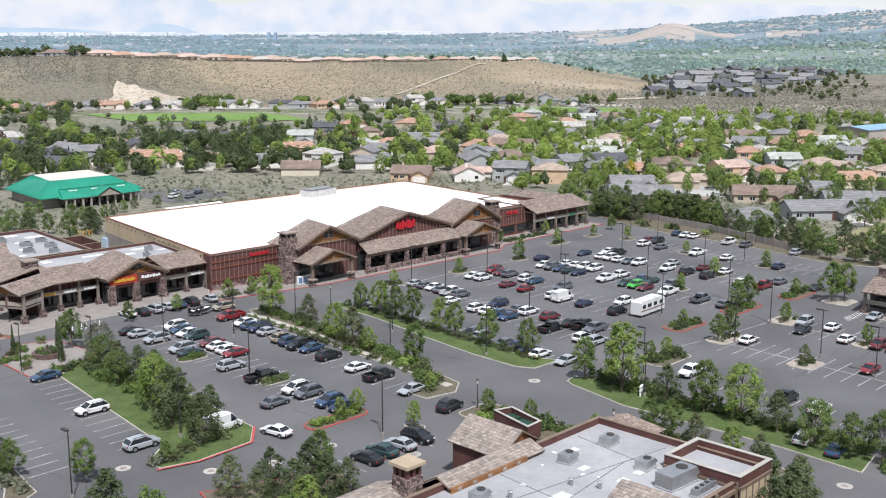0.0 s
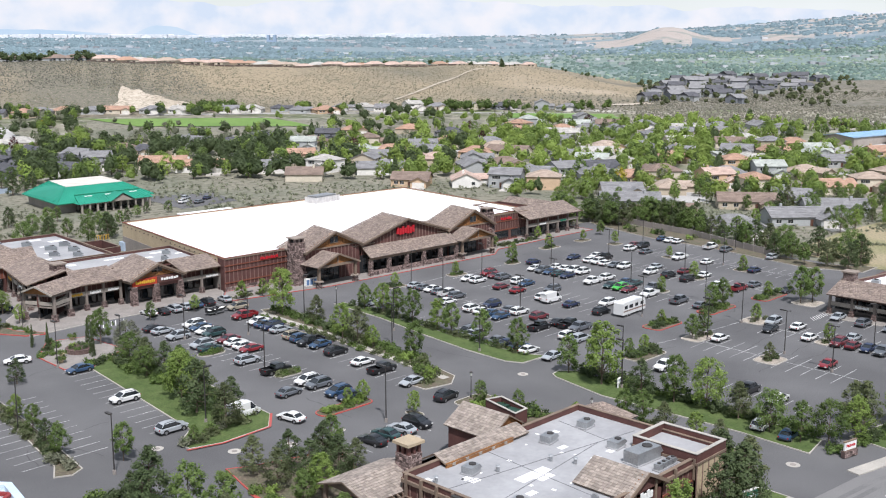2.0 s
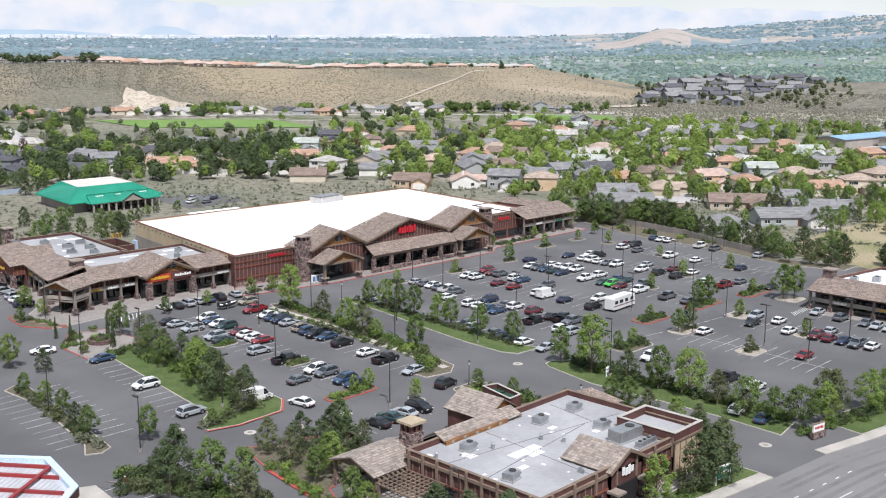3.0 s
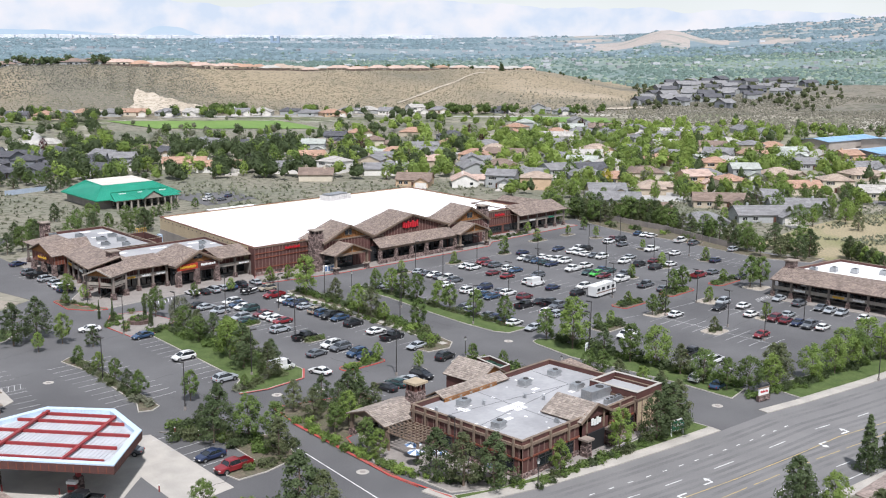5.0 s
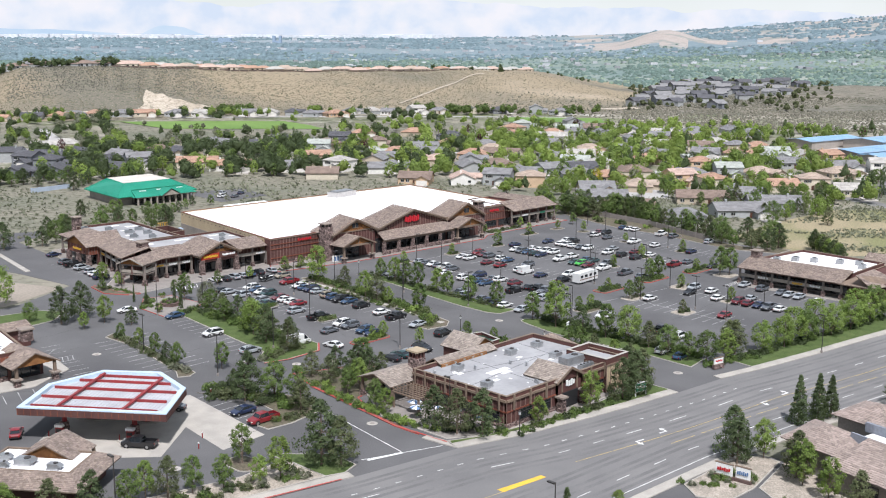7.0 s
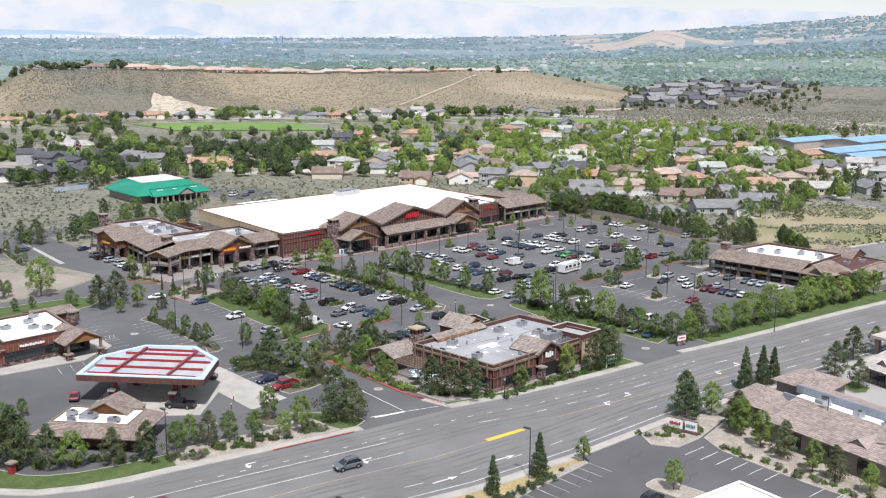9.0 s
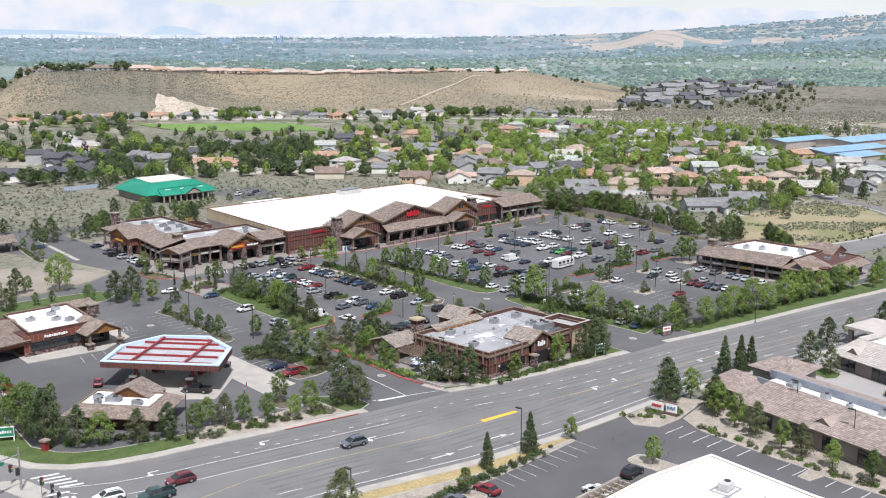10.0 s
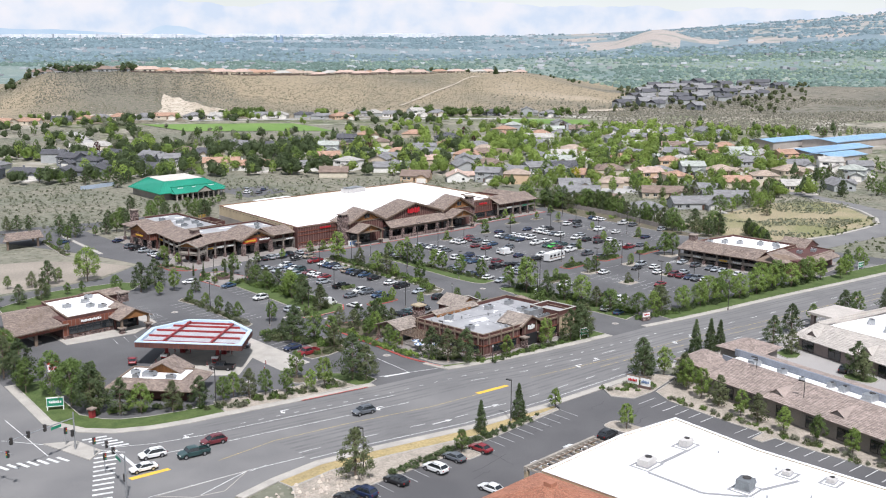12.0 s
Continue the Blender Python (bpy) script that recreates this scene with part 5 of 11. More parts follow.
for a0, b0 in ((CA, CB), (CA, CA + ci * 6.4), (CB, CB + ci * 5.2)):
    for z, w, m in ((5.5, 0.5, POST), (3.75, 0.75, FASCIA), (3.0, 0.3, POST)):
        part("rail_beam", Shape().beam((*(a0 + ci * 0.3), z), (*(b0 + ci * 0.3), z), 0.22, w), m, shops)
part("corner_wall", Shape().prism(ccw([(-51.4, 18.6), (-48.6, 15.4), (-43.8, 20), (-43.8, 27), (-47.4, 26)]), 0, 5.7), BATTEN, shops)
part("wall", Shape().prism([(-43.8, 21), (-11.2, 17.6), (-8.4, 37.2), (-43.8, 37.2)], 0, 5.9), BATTEN, shops)
part("wall", Shape().prism([(-43.6, 37.4), (-23.6, 37.4), (-20.7, 73.3), (-39, 73.4), (-42.6, 60)], 0, 5.9), BATTEN, shops)
parapet_roof(shops, [(-40.4, 22.5), (-11.0, 18.8), (-8.3, 37.2), (-40.4, 37.2)], 6.1, 0.55, GREY_MEMBRANE, BATTEN, TRIM)
parapet_roof(shops, [(-40.0, 38), (-23.5, 38), (-20.5, 73.6), (-38.6, 73.6)], 6.1, 0.65, GREY_MEMBRANE, BATTEN, TRIM)
# deck coloured near black for the shade inside the open well
parapet_roof(shops, [(-23.3, 45.2), (-17.2, 45.6), (-16.0, 57.2), (-22.2, 57.2)], 4.4, 2.1, METAL_DARK, BATTEN, TRIM, name="roof_well")
part("well_wall", Shape().prism([(-23.2, 45.3), (-17.3, 45.7), (-16.1, 57.1), (-22.1, 57.1)], 0, 4.1), BATTEN, shops)
s = Shape().slope((-40.0, 22, 6.6), (-38.2, 44, 6.6), (-40.4, 43.6, 7.68), (-43.6, 21.6, 7.68))
part("inner_roof", s, [TILE, TRIM], shops, "brown-grey tiles")
s = Shape().slope((-34.2, 24, 6.6), (-40.3, 24, 6.6), (-43.6, 21, 7.68), (-34.2, 21, 7.7))
part("inner_roof", s, [TILE, TRIM], shops, "brown-grey tiles")
s = Shape().slope((-10.9, 19, 6.5), (-21.8, 19, 6.5), (-21.8, 17, 7.75), (-10.9, 17, 7.75))
part("inner_roof", s, [TILE, TRIM], shops, "brown-grey tiles")
gable_face(shops, -34.2, -21.8, 10.6, 3.6, 6.0, 8.65, -27.9, BATTEN)
gable_roof(shops, -34.2, -21.8, -27.9, 10.6, 24.3, 6.0, 8.8, 0.8, 2.4)
part("gable_window", Shape().box(-29.2, 10.4, 6.9, -26.6, 10.5, 7.9), GLASS, shops)
part("gable_mullion", Shape().box(-28.0, 10.36, 6.9, -27.8, 10.4, 7.9).box(-29.2, 10.35, 7.35, -26.6, 10.39, 7.45), POST, shops)
part("sign_band", Shape().box(-34.0, 10.3, 4.3, -28.1, 10.6, 5.8), mat("red_fascia", (0.40, 0.05, 0.025), (0.34, 0.045, 0.025), 0.5), shops, "red sign band")
part("sign_band", Shape().box(-28.0, 10.3, 4.3, -22.0, 10.6, 5.8), BATTEN, shops, "dark brown sign band")
bars(shops, -31.0, 10.3, 4.75, 4.8, 0.7, SIGN_YELLOW, 0, 10, label="yellow bank sign as plain bars")
bars(shops, -25.0, 10.3, 4.8, 4.4, 0.6, SIGN_WHITE, 0, 7, label="pale shop sign as plain bars")
for x in (-33.6, -28.2, -22.2):
    stone_pier(shops, x - 0.65, 10.1, x + 0.65, 11.4, 4.3, 0.1, False, name="bank_pier")
glazing(shops, (-33.6, 13.4), (-22.4, 13.4), 0.3, 3.8)
# black panel gives the shade behind the bank front
part("bank_recess", Shape().box(-34.0, 13.6, 0, -22.2, 13.9, 5.8), PLASTIC, shops)
# gable over the west entrance, its ridge running back over the shops
s = Shape().slope((-51.6, 42.4, 5.9), (-39.0, 43.4, 5.9), (-37.6, 50.4, 8.7), (-51.6, 49.6, 8.7))
s.slope((-39.0, 57.6, 5.9), (-51.6, 56.8, 5.9), (-51.6, 49.6, 8.7), (-37.6, 50.4, 8.7))
part("side_gable", s, [TILE, TRIM], shops, "brown-grey tiles")
part("side_gable_wall", Shape().add([(-50.6, 56.2, 5.9), (-50.6, 43.0, 5.9), (-50.6, 49.6, 8.5), (-50.3, 56.2, 5.9), (-50.3, 43.0, 5.9), (-50.3, 49.6, 8.5)], [(0, 1, 2), (5, 4, 3)]), CEDAR, shops, "orange-brown boards")
boarded(shops, (-50.5, 56.0), (-50.5, 43.2), 3.4, 5.9, RED_TRIM, 0.9, 0.25, name="gable_band")
boarded(shops, (-50.5, 43.2), (-46.4, 43.4), 3.4, 5.9, RED_TRIM, 0.9, 0.25, name="gable_band")
bars(shops, -50.8, 49.6, 4.4, 5.0, 0.6, SIGN_YELLOW, -90, 7, label="pale shop sign as plain bars")
for y in (43.6, 49.6, 55.6):
    stone_pier(shops, -51.1, y - 0.6, -49.9, y + 0.6, 3.5, 0.1, False, name="gable_pier")
part("entrance_wall", Shape().box(-47.6, 43.4, 0, -43.6, 56.4, 5.8), BATTEN, shops)
glazing(shops, (-47.7, 55.6), (-47.7, 44.4), 0.3, 3.1)
stone_pier(shops, -44.8, 23.9, -42.2, 26.5, 8.7, 0.1, True, z0=5.5, name="chimney")
stone_pier(shops, -37.6, 77.0, -35.2, 79.4, 9.0, 0.1, True, z0=0.0, name="chimney")
for x, y, w in ((-31, 55, 2.4), (-27.5, 50, 2.2), (-26, 58, 2.2), (-33, 64, 2.0), (-34, 47, 2.0), (-30, 43, 1.8), (-25, 28, 1.6), (-14, 30, 1.5), (-18, 24, 1.2), (-38, 70, 2.0)):
    hvac(x, y, 6.1, w, w * 0.75, 1.1, -20, DARK_UNIT)
for x, y, w, d in ((-16, 33, 3.2, 1.4), (-11.6, 29, 1.8, 1.2), (-31, 60, 2.6, 1.2), (-34, 51, 1.8, 1.4), (-26, 65, 4.2, 2.2), (-28, 33, 5, 1.2), (-37, 33, 2, 2), (-20, 29, 2.4, 1.6), (-29, 70, 3, 1.8), (-38, 44, 2.4, 1.2)):
    part("roof_patch", Shape().box(x, y, 6.1, x + w, y + d, 6.112), PATCH, shops)
# rails and dust collector behind the store
rail = thing("yellow_rail", "row of yellow painted steel guard rails", "rail")
for k in range(5):
    x, y = -0.7 + 0.9 * k, 90.6 + 0.3 * (k % 2)
    part("hoop", Shape().beam((x, y, 0), (x, y, 1.5), 0.14, 0.14).beam((x + 0.75, y, 0), (x + 0.75, y, 1.5), 0.14, 0.14).beam((x, y, 1.45), (x + 0.75, y, 1.45), 0.14, 0.14), SIGN_YELLOW, rail)
tank = thing("dust_collector", "pale blue steel tank with a tall grey flue", "tank", -1.6, 71.4, 0)
part("tank", Shape().box(-1.4, -1.2, 0, 1.2, 1.2, 2.4), mat("tank_blue", (0.38, 0.46, 0.56), (0.32, 0.4, 0.5), 0.5), tank)
part("flue", Shape().tube((0.8, 0, 2.4), (0.8, 0, 7.4), 0.35, 0.35, 10), METAL, tank)
part("elbow", Shape().tube((0.8, 0, 7.2), (-0.4, 0, 7.5), 0.35, 0.35, 10), METAL, tank)

# restaurant
DINER_TILE = mat("tan_roof_tile", (0.31, 0.265, 0.228), (0.24, 0.203, 0.178), 0.4, 3.0, 0.85, island=0.28)
rest = thing("restaurant", "dark red-brown restaurant with tiled roofs and a grey flat roof", "restaurant building")
RX0, RX1, RY0, RY1 = -65.4, -31.4, -128.6, -106.4
parapet_roof(rest, [(RX0, RY0), (RX1, RY0), (RX1, RY1), (RX0, RY1)], 5.0, 0.75, GREY_MEMBRANE, BATTEN, TRIM, 0.35)
for p, q in (((RX0, RY0), (RX1, RY0)), ((RX1, RY0), (RX1, RY1)), ((RX1, RY1), (RX0, RY1)), ((RX0, RY1), (RX0, RY0))):
    boarded(rest, p, q, 0, 4.72, BATTEN, 1.2, 0.3)
    band(rest, p, q, 4.75, 5.15, 0.3, TRIM)
    band(rest, p, q, 2.9, 3.15, 0.15, RED_TRIM)
s = Shape()
for p, q in (((RX0, RY0), (RX1, RY0)), ((RX0, RY1), (RX0, RY0))):
    stones(s, (p[0], p[1]), q, 0, 1.0, 0.45, 0, 0.16)
part("stone_base", s, STONE, rest, "round stones")
for x in (-62, -57, -40.5):
    glazing(rest, (x, RY0 - 0.15), (x + 3.2, RY0 - 0.15), 1.1, 2.8)
for y in (-112, -118, -124):
    glazing(rest, (RX0 - 0.15, y), (RX0 - 0.15, y - 3.2), 1.1, 2.8)
# log posts on the parapet
for i in range(9):
    part("log_post", Shape().box(RX0 - 0.45, RY0 + 1.2 + i * 2.5, 3.2, RX0 - 0.16, RY0 + 1.5 + i * 2.5, 5.9), TRIM, rest)
for i in range(8):
    part("log_post", Shape().box(RX0 + 1.5 + i * 4.3, RY0 - 0.45, 3.2, RX0 + 1.8 + i * 4.3, RY0 - 0.16, 5.9), TRIM, rest)
# walled tower at the street corner
tw = [(-38, -129.2), (-31, -129.2), (-31, -120), (-38, -120)]
parapet_roof(rest, tw, 5.4, 1.1, GREY_MEMBRANE, BATTEN, CONCRETE, 0.4, name="tower_roof")
for i in range(4):
    boarded(rest, tw[i], tw[(i + 1) % 4], 0, 5.1, TAN_WALL if i in (0, 1) else BATTEN, 1.4, 0.3, name="tower_wall")
    band(rest, tw[i], tw[(i + 1) % 4], 5.1, 5.4, 0.12, TRIM)
# entrance gable to the street
gable_face(rest, -52.2, -45.0, -128.9, 0, 5.6, 7.2, -48.6, BATTEN)
part("entrance_side", Shape().box(-52.2, -128.9, 0, -51.9, -121.6, 5.5).box(-45.3, -128.9, 0, -45.0, -121.6, 5.5), BATTEN, rest)
gable_roof(rest, -52.2, -45.0, -48.6, -128.7, -121.6, 5.6, 7.4, 0.6, 0.0, DINER_TILE)
bars(rest, -48.6, -129.0, 4.0, 2.6, 1.2, SIGN_WHITE, 0, 4, depth=0.1, label="white sign as plain shapes")
part("wall_lamp", Shape().tube((-54.2, -126, 5.3), (-54.5, -126, 5.3), 0.45, 0.45, 12), METAL, rest)
part("entrance_opening", Shape().box(-50.6, -129.1, 0.2, -46.4, -128.9, 3.0), PLASTIC, rest)
for x in (-51.8, -45.4):
    # black sheet on the wall in place of a shaded doorway
    stone_pier(rest, x - 0.6, -130.3, x + 0.6, -129.0, 2.6, 0.1, True, name="entrance_pier")
# north roofs
gable_roof_parts = Shape()
gable_roof_parts.slope((-59.6, -102.6, 4.4), (-44, -102.6, 4.4), (-44, -105.8, 6.3), (-59.6, -105.8, 6.3))
gable_roof_parts.slope((-44, -108.0, 5.4), (-59.6, -108.0, 5.4), (-59.6, -105.8, 6.3), (-44, -105.8, 6.3))
part("north_roof", gable_roof_parts, [DINER_TILE, TRIM], rest, "brown-grey tiles")
s = Shape().slope((-48.4, -96.6, 4.7), (-48.4, -105.0, 4.7), (-44.4, -105.0, 7.1), (-44.4, -96.6, 7.1))
s.slope((-40.4, -105.0, 4.7), (-40.4, -96.6, 4.7), (-44.4, -96.6, 7.1), (-44.4, -105.0, 7.1))
part("north_gable_roof", s, [DINER_TILE, TRIM], rest, "brown-grey tiles")
part("north_gable_wall", Shape().add([(-48, -104.6, 4.9), (-40.8, -104.6, 4.9), (-44.4, -104.6, 7.0), (-48, -104.3, 4.9), (-40.8, -104.3, 4.9), (-44.4, -104.3, 7.0)], [(0, 1, 2), (5, 4, 3)]), CEDAR, rest, "orange cedar shakes")
part("north_wing", Shape().box(-59.4, -106, 0, -44, -102.9, 4.3).box(-48.0, -106, 0, -40.8, -97.2, 4.6), BATTEN, rest)
part("clerestory", Shape().box(-59.6, -108.0, 5.0, -47.2, -107.8, 5.6), CEDAR, rest, "orange cedar shakes")
for i in range(5):
    part("window", Shape().box(-58.6 + i * 2.4, -108.1, 5.12, -58.1 + i * 2.4, -108.0, 5.45), FASCIA, rest)
# chimney with open lantern
ch = stone_pier(rest, -62.9, -104.8, -60.5, -102.4, 6.6, 0.08, False, name="chimney")
for x in (-62.75, -61.9, -61.05):
    for y in (-104.65, -103.8, -102.95):
        part("lantern_post", Shape().box(x, y, 6.6, x + 0.4, y + 0.4, 7.7), BATTEN, ch)
part("cap", Shape().box(-63.1, -105, 7.7, -60.3, -102.2, 8.05), mat("cap_stone", (0.40, 0.32, 0.22), (0.34, 0.28, 0.2), 0.6), ch, "tan slab cap")
# patio roof on posts, and pergola
s = Shape().slope((-71.2, -106.7, 3.6), (-60.4, -106.7, 3.6), (-60.4, -102.2, 5.1), (-71.2, -102.2, 5.1))
s.slope((-60.4, -97.7, 3.6), (-71.2, -97.7, 3.6), (-71.2, -102.2, 5.1), (-60.4, -102.2, 5.1))
part("patio_roof", s, [DINER_TILE, TRIM], rest, "brown-grey tiles")
part("patio_gable", Shape().add([(-70.6, -106.2, 3.6), (-70.6, -98.2, 3.6), (-70.6, -102.2, 4.95), (-70.4, -106.2, 3.6), (-70.4, -98.2, 3.6), (-70.4, -102.2, 4.95)], [(1, 0, 2), (3, 4, 5)]), TRIM, rest)
rafter_tails(rest, (-71.0, -106.4), (-60.6, -106.4), 3.5, 0.9, 0.8)
for x in (-70.4, -65.6, -61.2):
    for y in (-106.1, -98.3):
        post = stone_pier(rest, x - 0.45, y - 0.45, x + 0.45, y + 0.45, 1.2, 0.1, False, name="patio_pier")
        part("patio_post", Shape().box(x - 0.22, y - 0.22, 1.1, x + 0.22, y + 0.22, 3.6), TRIM, post)
pergola = part("pergola", Shape().box(-71.2, -113.9, 2.9, -70.9, -107.0, 3.1), TRIM, rest, "weathered timber lattice")
for i in range(9):
    part("rafter", Shape().box(-65.5, -113.7 + i * 0.8, 3.1, -71.3, -113.58 + i * 0.8, 3.28), TRIM, pergola)
for i in range(7):
    part("slat", Shape().box(-66.0 - i * 0.8, -113.9, 3.28, -65.9 - i * 0.8, -107, 3.4), TRIM, pergola)
for y in (-113.6, -107.4):
    part("pergola_post", Shape().box(-71.2, y - 0.15, 0.1, -70.9, y + 0.15, 3.0), TRIM, rest)
for x, y, w, a in ((-58.6, -111, 1.9, 10), (-62, -121.2, 1.9, 12), (-44.1, -111.3, 2.0, 8), (-36.5, -111.5, 2.0, 5), (-39.6, -118.6, 2.1, 5)):
    hvac(x, y, 5.0, w, 1.5, 1.05, a)
hvac(-41.0, -123.4, 5.0, 4.6, 2.2, 1.7, -4, METAL)
for i in range(4):
    hvac(-42.4 + 1.0 * i, -126.6, 5.0, 0.8, 0.8, 0.9, 0)
s = Shape()
for a, b in (((-65, -112), (-33, -117)), ((-65, -119), (-40, -116)), ((-52, -107), (-54, -128)), ((-37, -107.5), (-39, -120))):
    s.beam((*a, 5.01), (*b, 5.01), 0.1, 0.03)
part("roof_seam", s, SEAM, rest)
for i in range(26):
    x, y = random.uniform(-65, -40), random.uniform(-127.6, -108.5)
    w, d = random.choice(((0.3, 0.3), (0.5, 0.4), (0.4, 0.6), (1.4, 0.9)))
    part("roof_patch", Shape().box(x, y, 5.0, x + w, y + d, 5.008), PATCH, rest)
part("roof_patch", Shape().box(-56.4, -117.4, 5.0, -51, -115.8, 5.01), PATCH, rest)
part("roof_patch", Shape().box(-54.5, -118.6, 5.0, -52, -116.2, 5.014), PATCH, rest)
for x, y in ((-63.5, -110), (-49, -115.5), (-47.6, -118.2), (-56, -113)):
    part("roof_vent", Shape().tube((x, y, 5), (x, y, 5.7), 0.22, 0.22, 8).tube((x, y, 5.7), (x, y, 5.85), 0.34, 0.2, 8), METAL, rest)
encl = thing("bin_enclosure", "brown walled bin enclosure with a pale coping", "enclosure")
parapet_roof(encl, [(-33.2, -96.6), (-30.2, -96.4), (-28.6, -90), (-31.4, -89.2)], 0.6, 1.7, METAL_DARK, BATTEN, CONCRETE, 0.25)
for k in (0, 1):
    part("bin", Shape().box(-32 + 0.4 * k, -95.4 + 2.7 * k, 0.62, -30.2 + 0.4 * k, -93.3 + 2.7 * k, 1.9), BIN_GREEN, encl, "dark green bin")
hut = thing("patio_hut", "small tiled hip roof hut behind the restaurant", "hut")
part("wall", Shape().box(-29, -110, 0, -24, -104, 3.0), BATTEN, hut)
s = Shape().slope((-30, -111, 3), (-23, -111, 3), (-26, -107, 4.9), (-27, -107, 4.9)).slope((-23, -103, 3), (-30, -103, 3), (-27, -107, 4.9), (-26, -107, 4.9))
s.slope((-30, -103, 3), (-30, -111, 3), (-27, -107.1, 4.9), (-27, -106.9, 4.9)).slope((-23, -111, 3), (-23, -103, 3), (-26, -106.9, 4.9), (-26, -107.1, 4.9))
part("roof", s, [TILE, TRIM], hut, "brown-grey tiles")

# ---- more buildings ----
# small shops to the east
row = thing("small_shops", "low brown shop row with tiled eaves and a white flat roof", "shop building")
arcade(row, (66.2, -99.5), (66.2, -128.6), 4.7, 3.2, 6, 1.4, 6.7, 6.2, sign=((1, SIGN_WHITE), (3, SIGN_YELLOW), (4, SIGN_WHITE)))
part("wall", Shape().box(72.5, -128.6, 0, 94, -100.4, 5.1), BATTEN, row)
parapet_roof(row, [(72.6, -128.4), (93, -128.4), (95, -104), (73, -100.4)], 5.3, 0.6, MEMBRANE, BATTEN, TRIM)
part("wall", Shape().box(70, -140, 0, 96, -128.8, 4.9), BATTEN, row)
parapet_roof(row, [(76, -140.5), (96, -140.5), (99, -128.6), (78, -128.6)], 4.6, 0.5, MEMBRANE, BATTEN, TRIM)
s = Shape().slope((64.6, -136.4, 4.4), (64.6, -128.0, 4.4), (76, -128.0, 4.5), (76, -132.2, 7.2)).slope((76, -140.6, 4.4), (64.6, -136.5, 4.4), (64.8, -132.2, 7.2), (76, -132.2, 7.2))
part("roof", s, [TILE, TRIM], row, "brown-grey tiles")
s = Shape().slope((92.4, -132, 4.8), (92.4, -122, 4.8), (97.8, -122, 7.3), (97.8, -132, 7.3)).slope((103.2, -122, 4.8), (103.2, -132, 4.8), (97.8, -132, 7.3), (97.8, -122, 7.3))
part("roof", s, [TILE, TRIM], row, "brown-grey tiles")
part("gable_wall", Shape().add([(93, -131.8, 4.8), (102.6, -131.8, 4.8), (97.8, -131.8, 7.1), (93, -131.5, 4.8), (102.6, -131.5, 4.8), (97.8, -131.5, 7.1)], [(0, 1, 2), (5, 4, 3)]).box(93, -131.6, 0, 102.6, -122.6, 4.8), BATTEN, row)
s = Shape().slope((72, -143.6, 3.8), (94, -143.6, 3.8), (94, -139.8, 5.3), (72, -139.8, 5.3))
part("roof", s, [TILE, TRIM], row, "brown-grey tiles")
stone_pier(row, 71.4, -102.4, 73.8, -100, 8.2, 0.1, True, z0=4.5, name="chimney")
for x, y in ((77, -105), (81, -108.5), (83, -113), (86, -119), (88, -123.5), (84, -126), (84, -134), (90, -136)):
    hvac(x, y, 5.3 if y > -128 else 4.6, 2.2, 1.6, 1.1, 10)

# fuel station: canopy axes U (along the long edge) and W
FU, FW, FC = Vector((0.603, -0.798)), Vector((0.798, 0.603)), Vector((-111.0, -81.0))


def fuel(u, w):
    p = FC + FU * u + FW * w
    return (p.x, p.y)


canopy = thing("fuel_canopy", "octagonal fuel station canopy with red beams on a white ribbed deck", "fuel canopy")
oct8 = [fuel(*p) for p in ((-11.5, -8.6), (13.2, -8.3), (11.6, 4.4), (4.0, 12.4), (-6.5, 11.9), (-12.4, 3.2))]
oct8 = ccw(oct8)
inner = inset(oct8, 0.9)
n = len(oct8)
s = Shape()
s.add([(x, y, 4.6) for x, y in oct8] + [(x, y, 5.75) for x, y in oct8], [(i, (i + 1) % n, n + (i + 1) % n, n + i) for i in range(n)])
for i in range(n):
    a, b = Vector(oct8[i]), Vector(oct8[(i + 1) % n])
    k = int((b - a).length / 1.1)
    for j in range(k):
        c, d = a.lerp(b, j / k), a.lerp(b, (j + 0.12) / k)
        o = Vector(((b - a).y, -(b - a).x)).normalized() * 0.05
        s.add([(c.x + o.x, c.y + o.y, 4.62), (d.x + o.x, d.y + o.y, 4.62), (d.x + o.x, d.y + o.y, 5.6), (c.x + o.x, c.y + o.y, 5.6)], [(0, 1, 2, 3)], 1)
part("fascia", s, [BATTEN, RED_TRIM], canopy, "dark red-brown boards")
s = Shape().add([(x, y, 5.75) for x, y in oct8] + [(x, y, 5.95) for x, y in oct8] + [(x, y, 5.95) for x, y in inner] + [(x, y, 5.3) for x, y in inner],
                [f for i in range(n) for j in [(i + 1) % n] for f in ((i, j, n + j, n + i), (n + i, n + j, 2 * n + j, 2 * n + i), (2 * n + i, 2 * n + j, 3 * n + j, 3 * n + i))])
part("coping", s, CANOPY_BLUE, canopy, "pale blue metal coping")
part("deck", Shape().prism(inner, 4.7, 5.3), CANOPY_WHITE, canopy, "white ribbed deck")
part("ceiling", Shape().prism(inset(oct8, 0.1), 4.6, 4.68), CANOPY_WHITE, canopy)
s = Shape()
for i in range(34):
    u = -11 + i * 0.66
    top = 11.3 if -6 < u < 4 else (11.3 - (u - 4) * 1.02 if u >= 4 else 11.3 + (u + 6) * 1.45)
    s.beam((*fuel(u, -7.6), 5.32), (*fuel(u, max(-6, top - 1.2)), 5.32), 0.07, 0.05)
tagged(part("deck_ribs", s, METAL, canopy), kind="stuff")
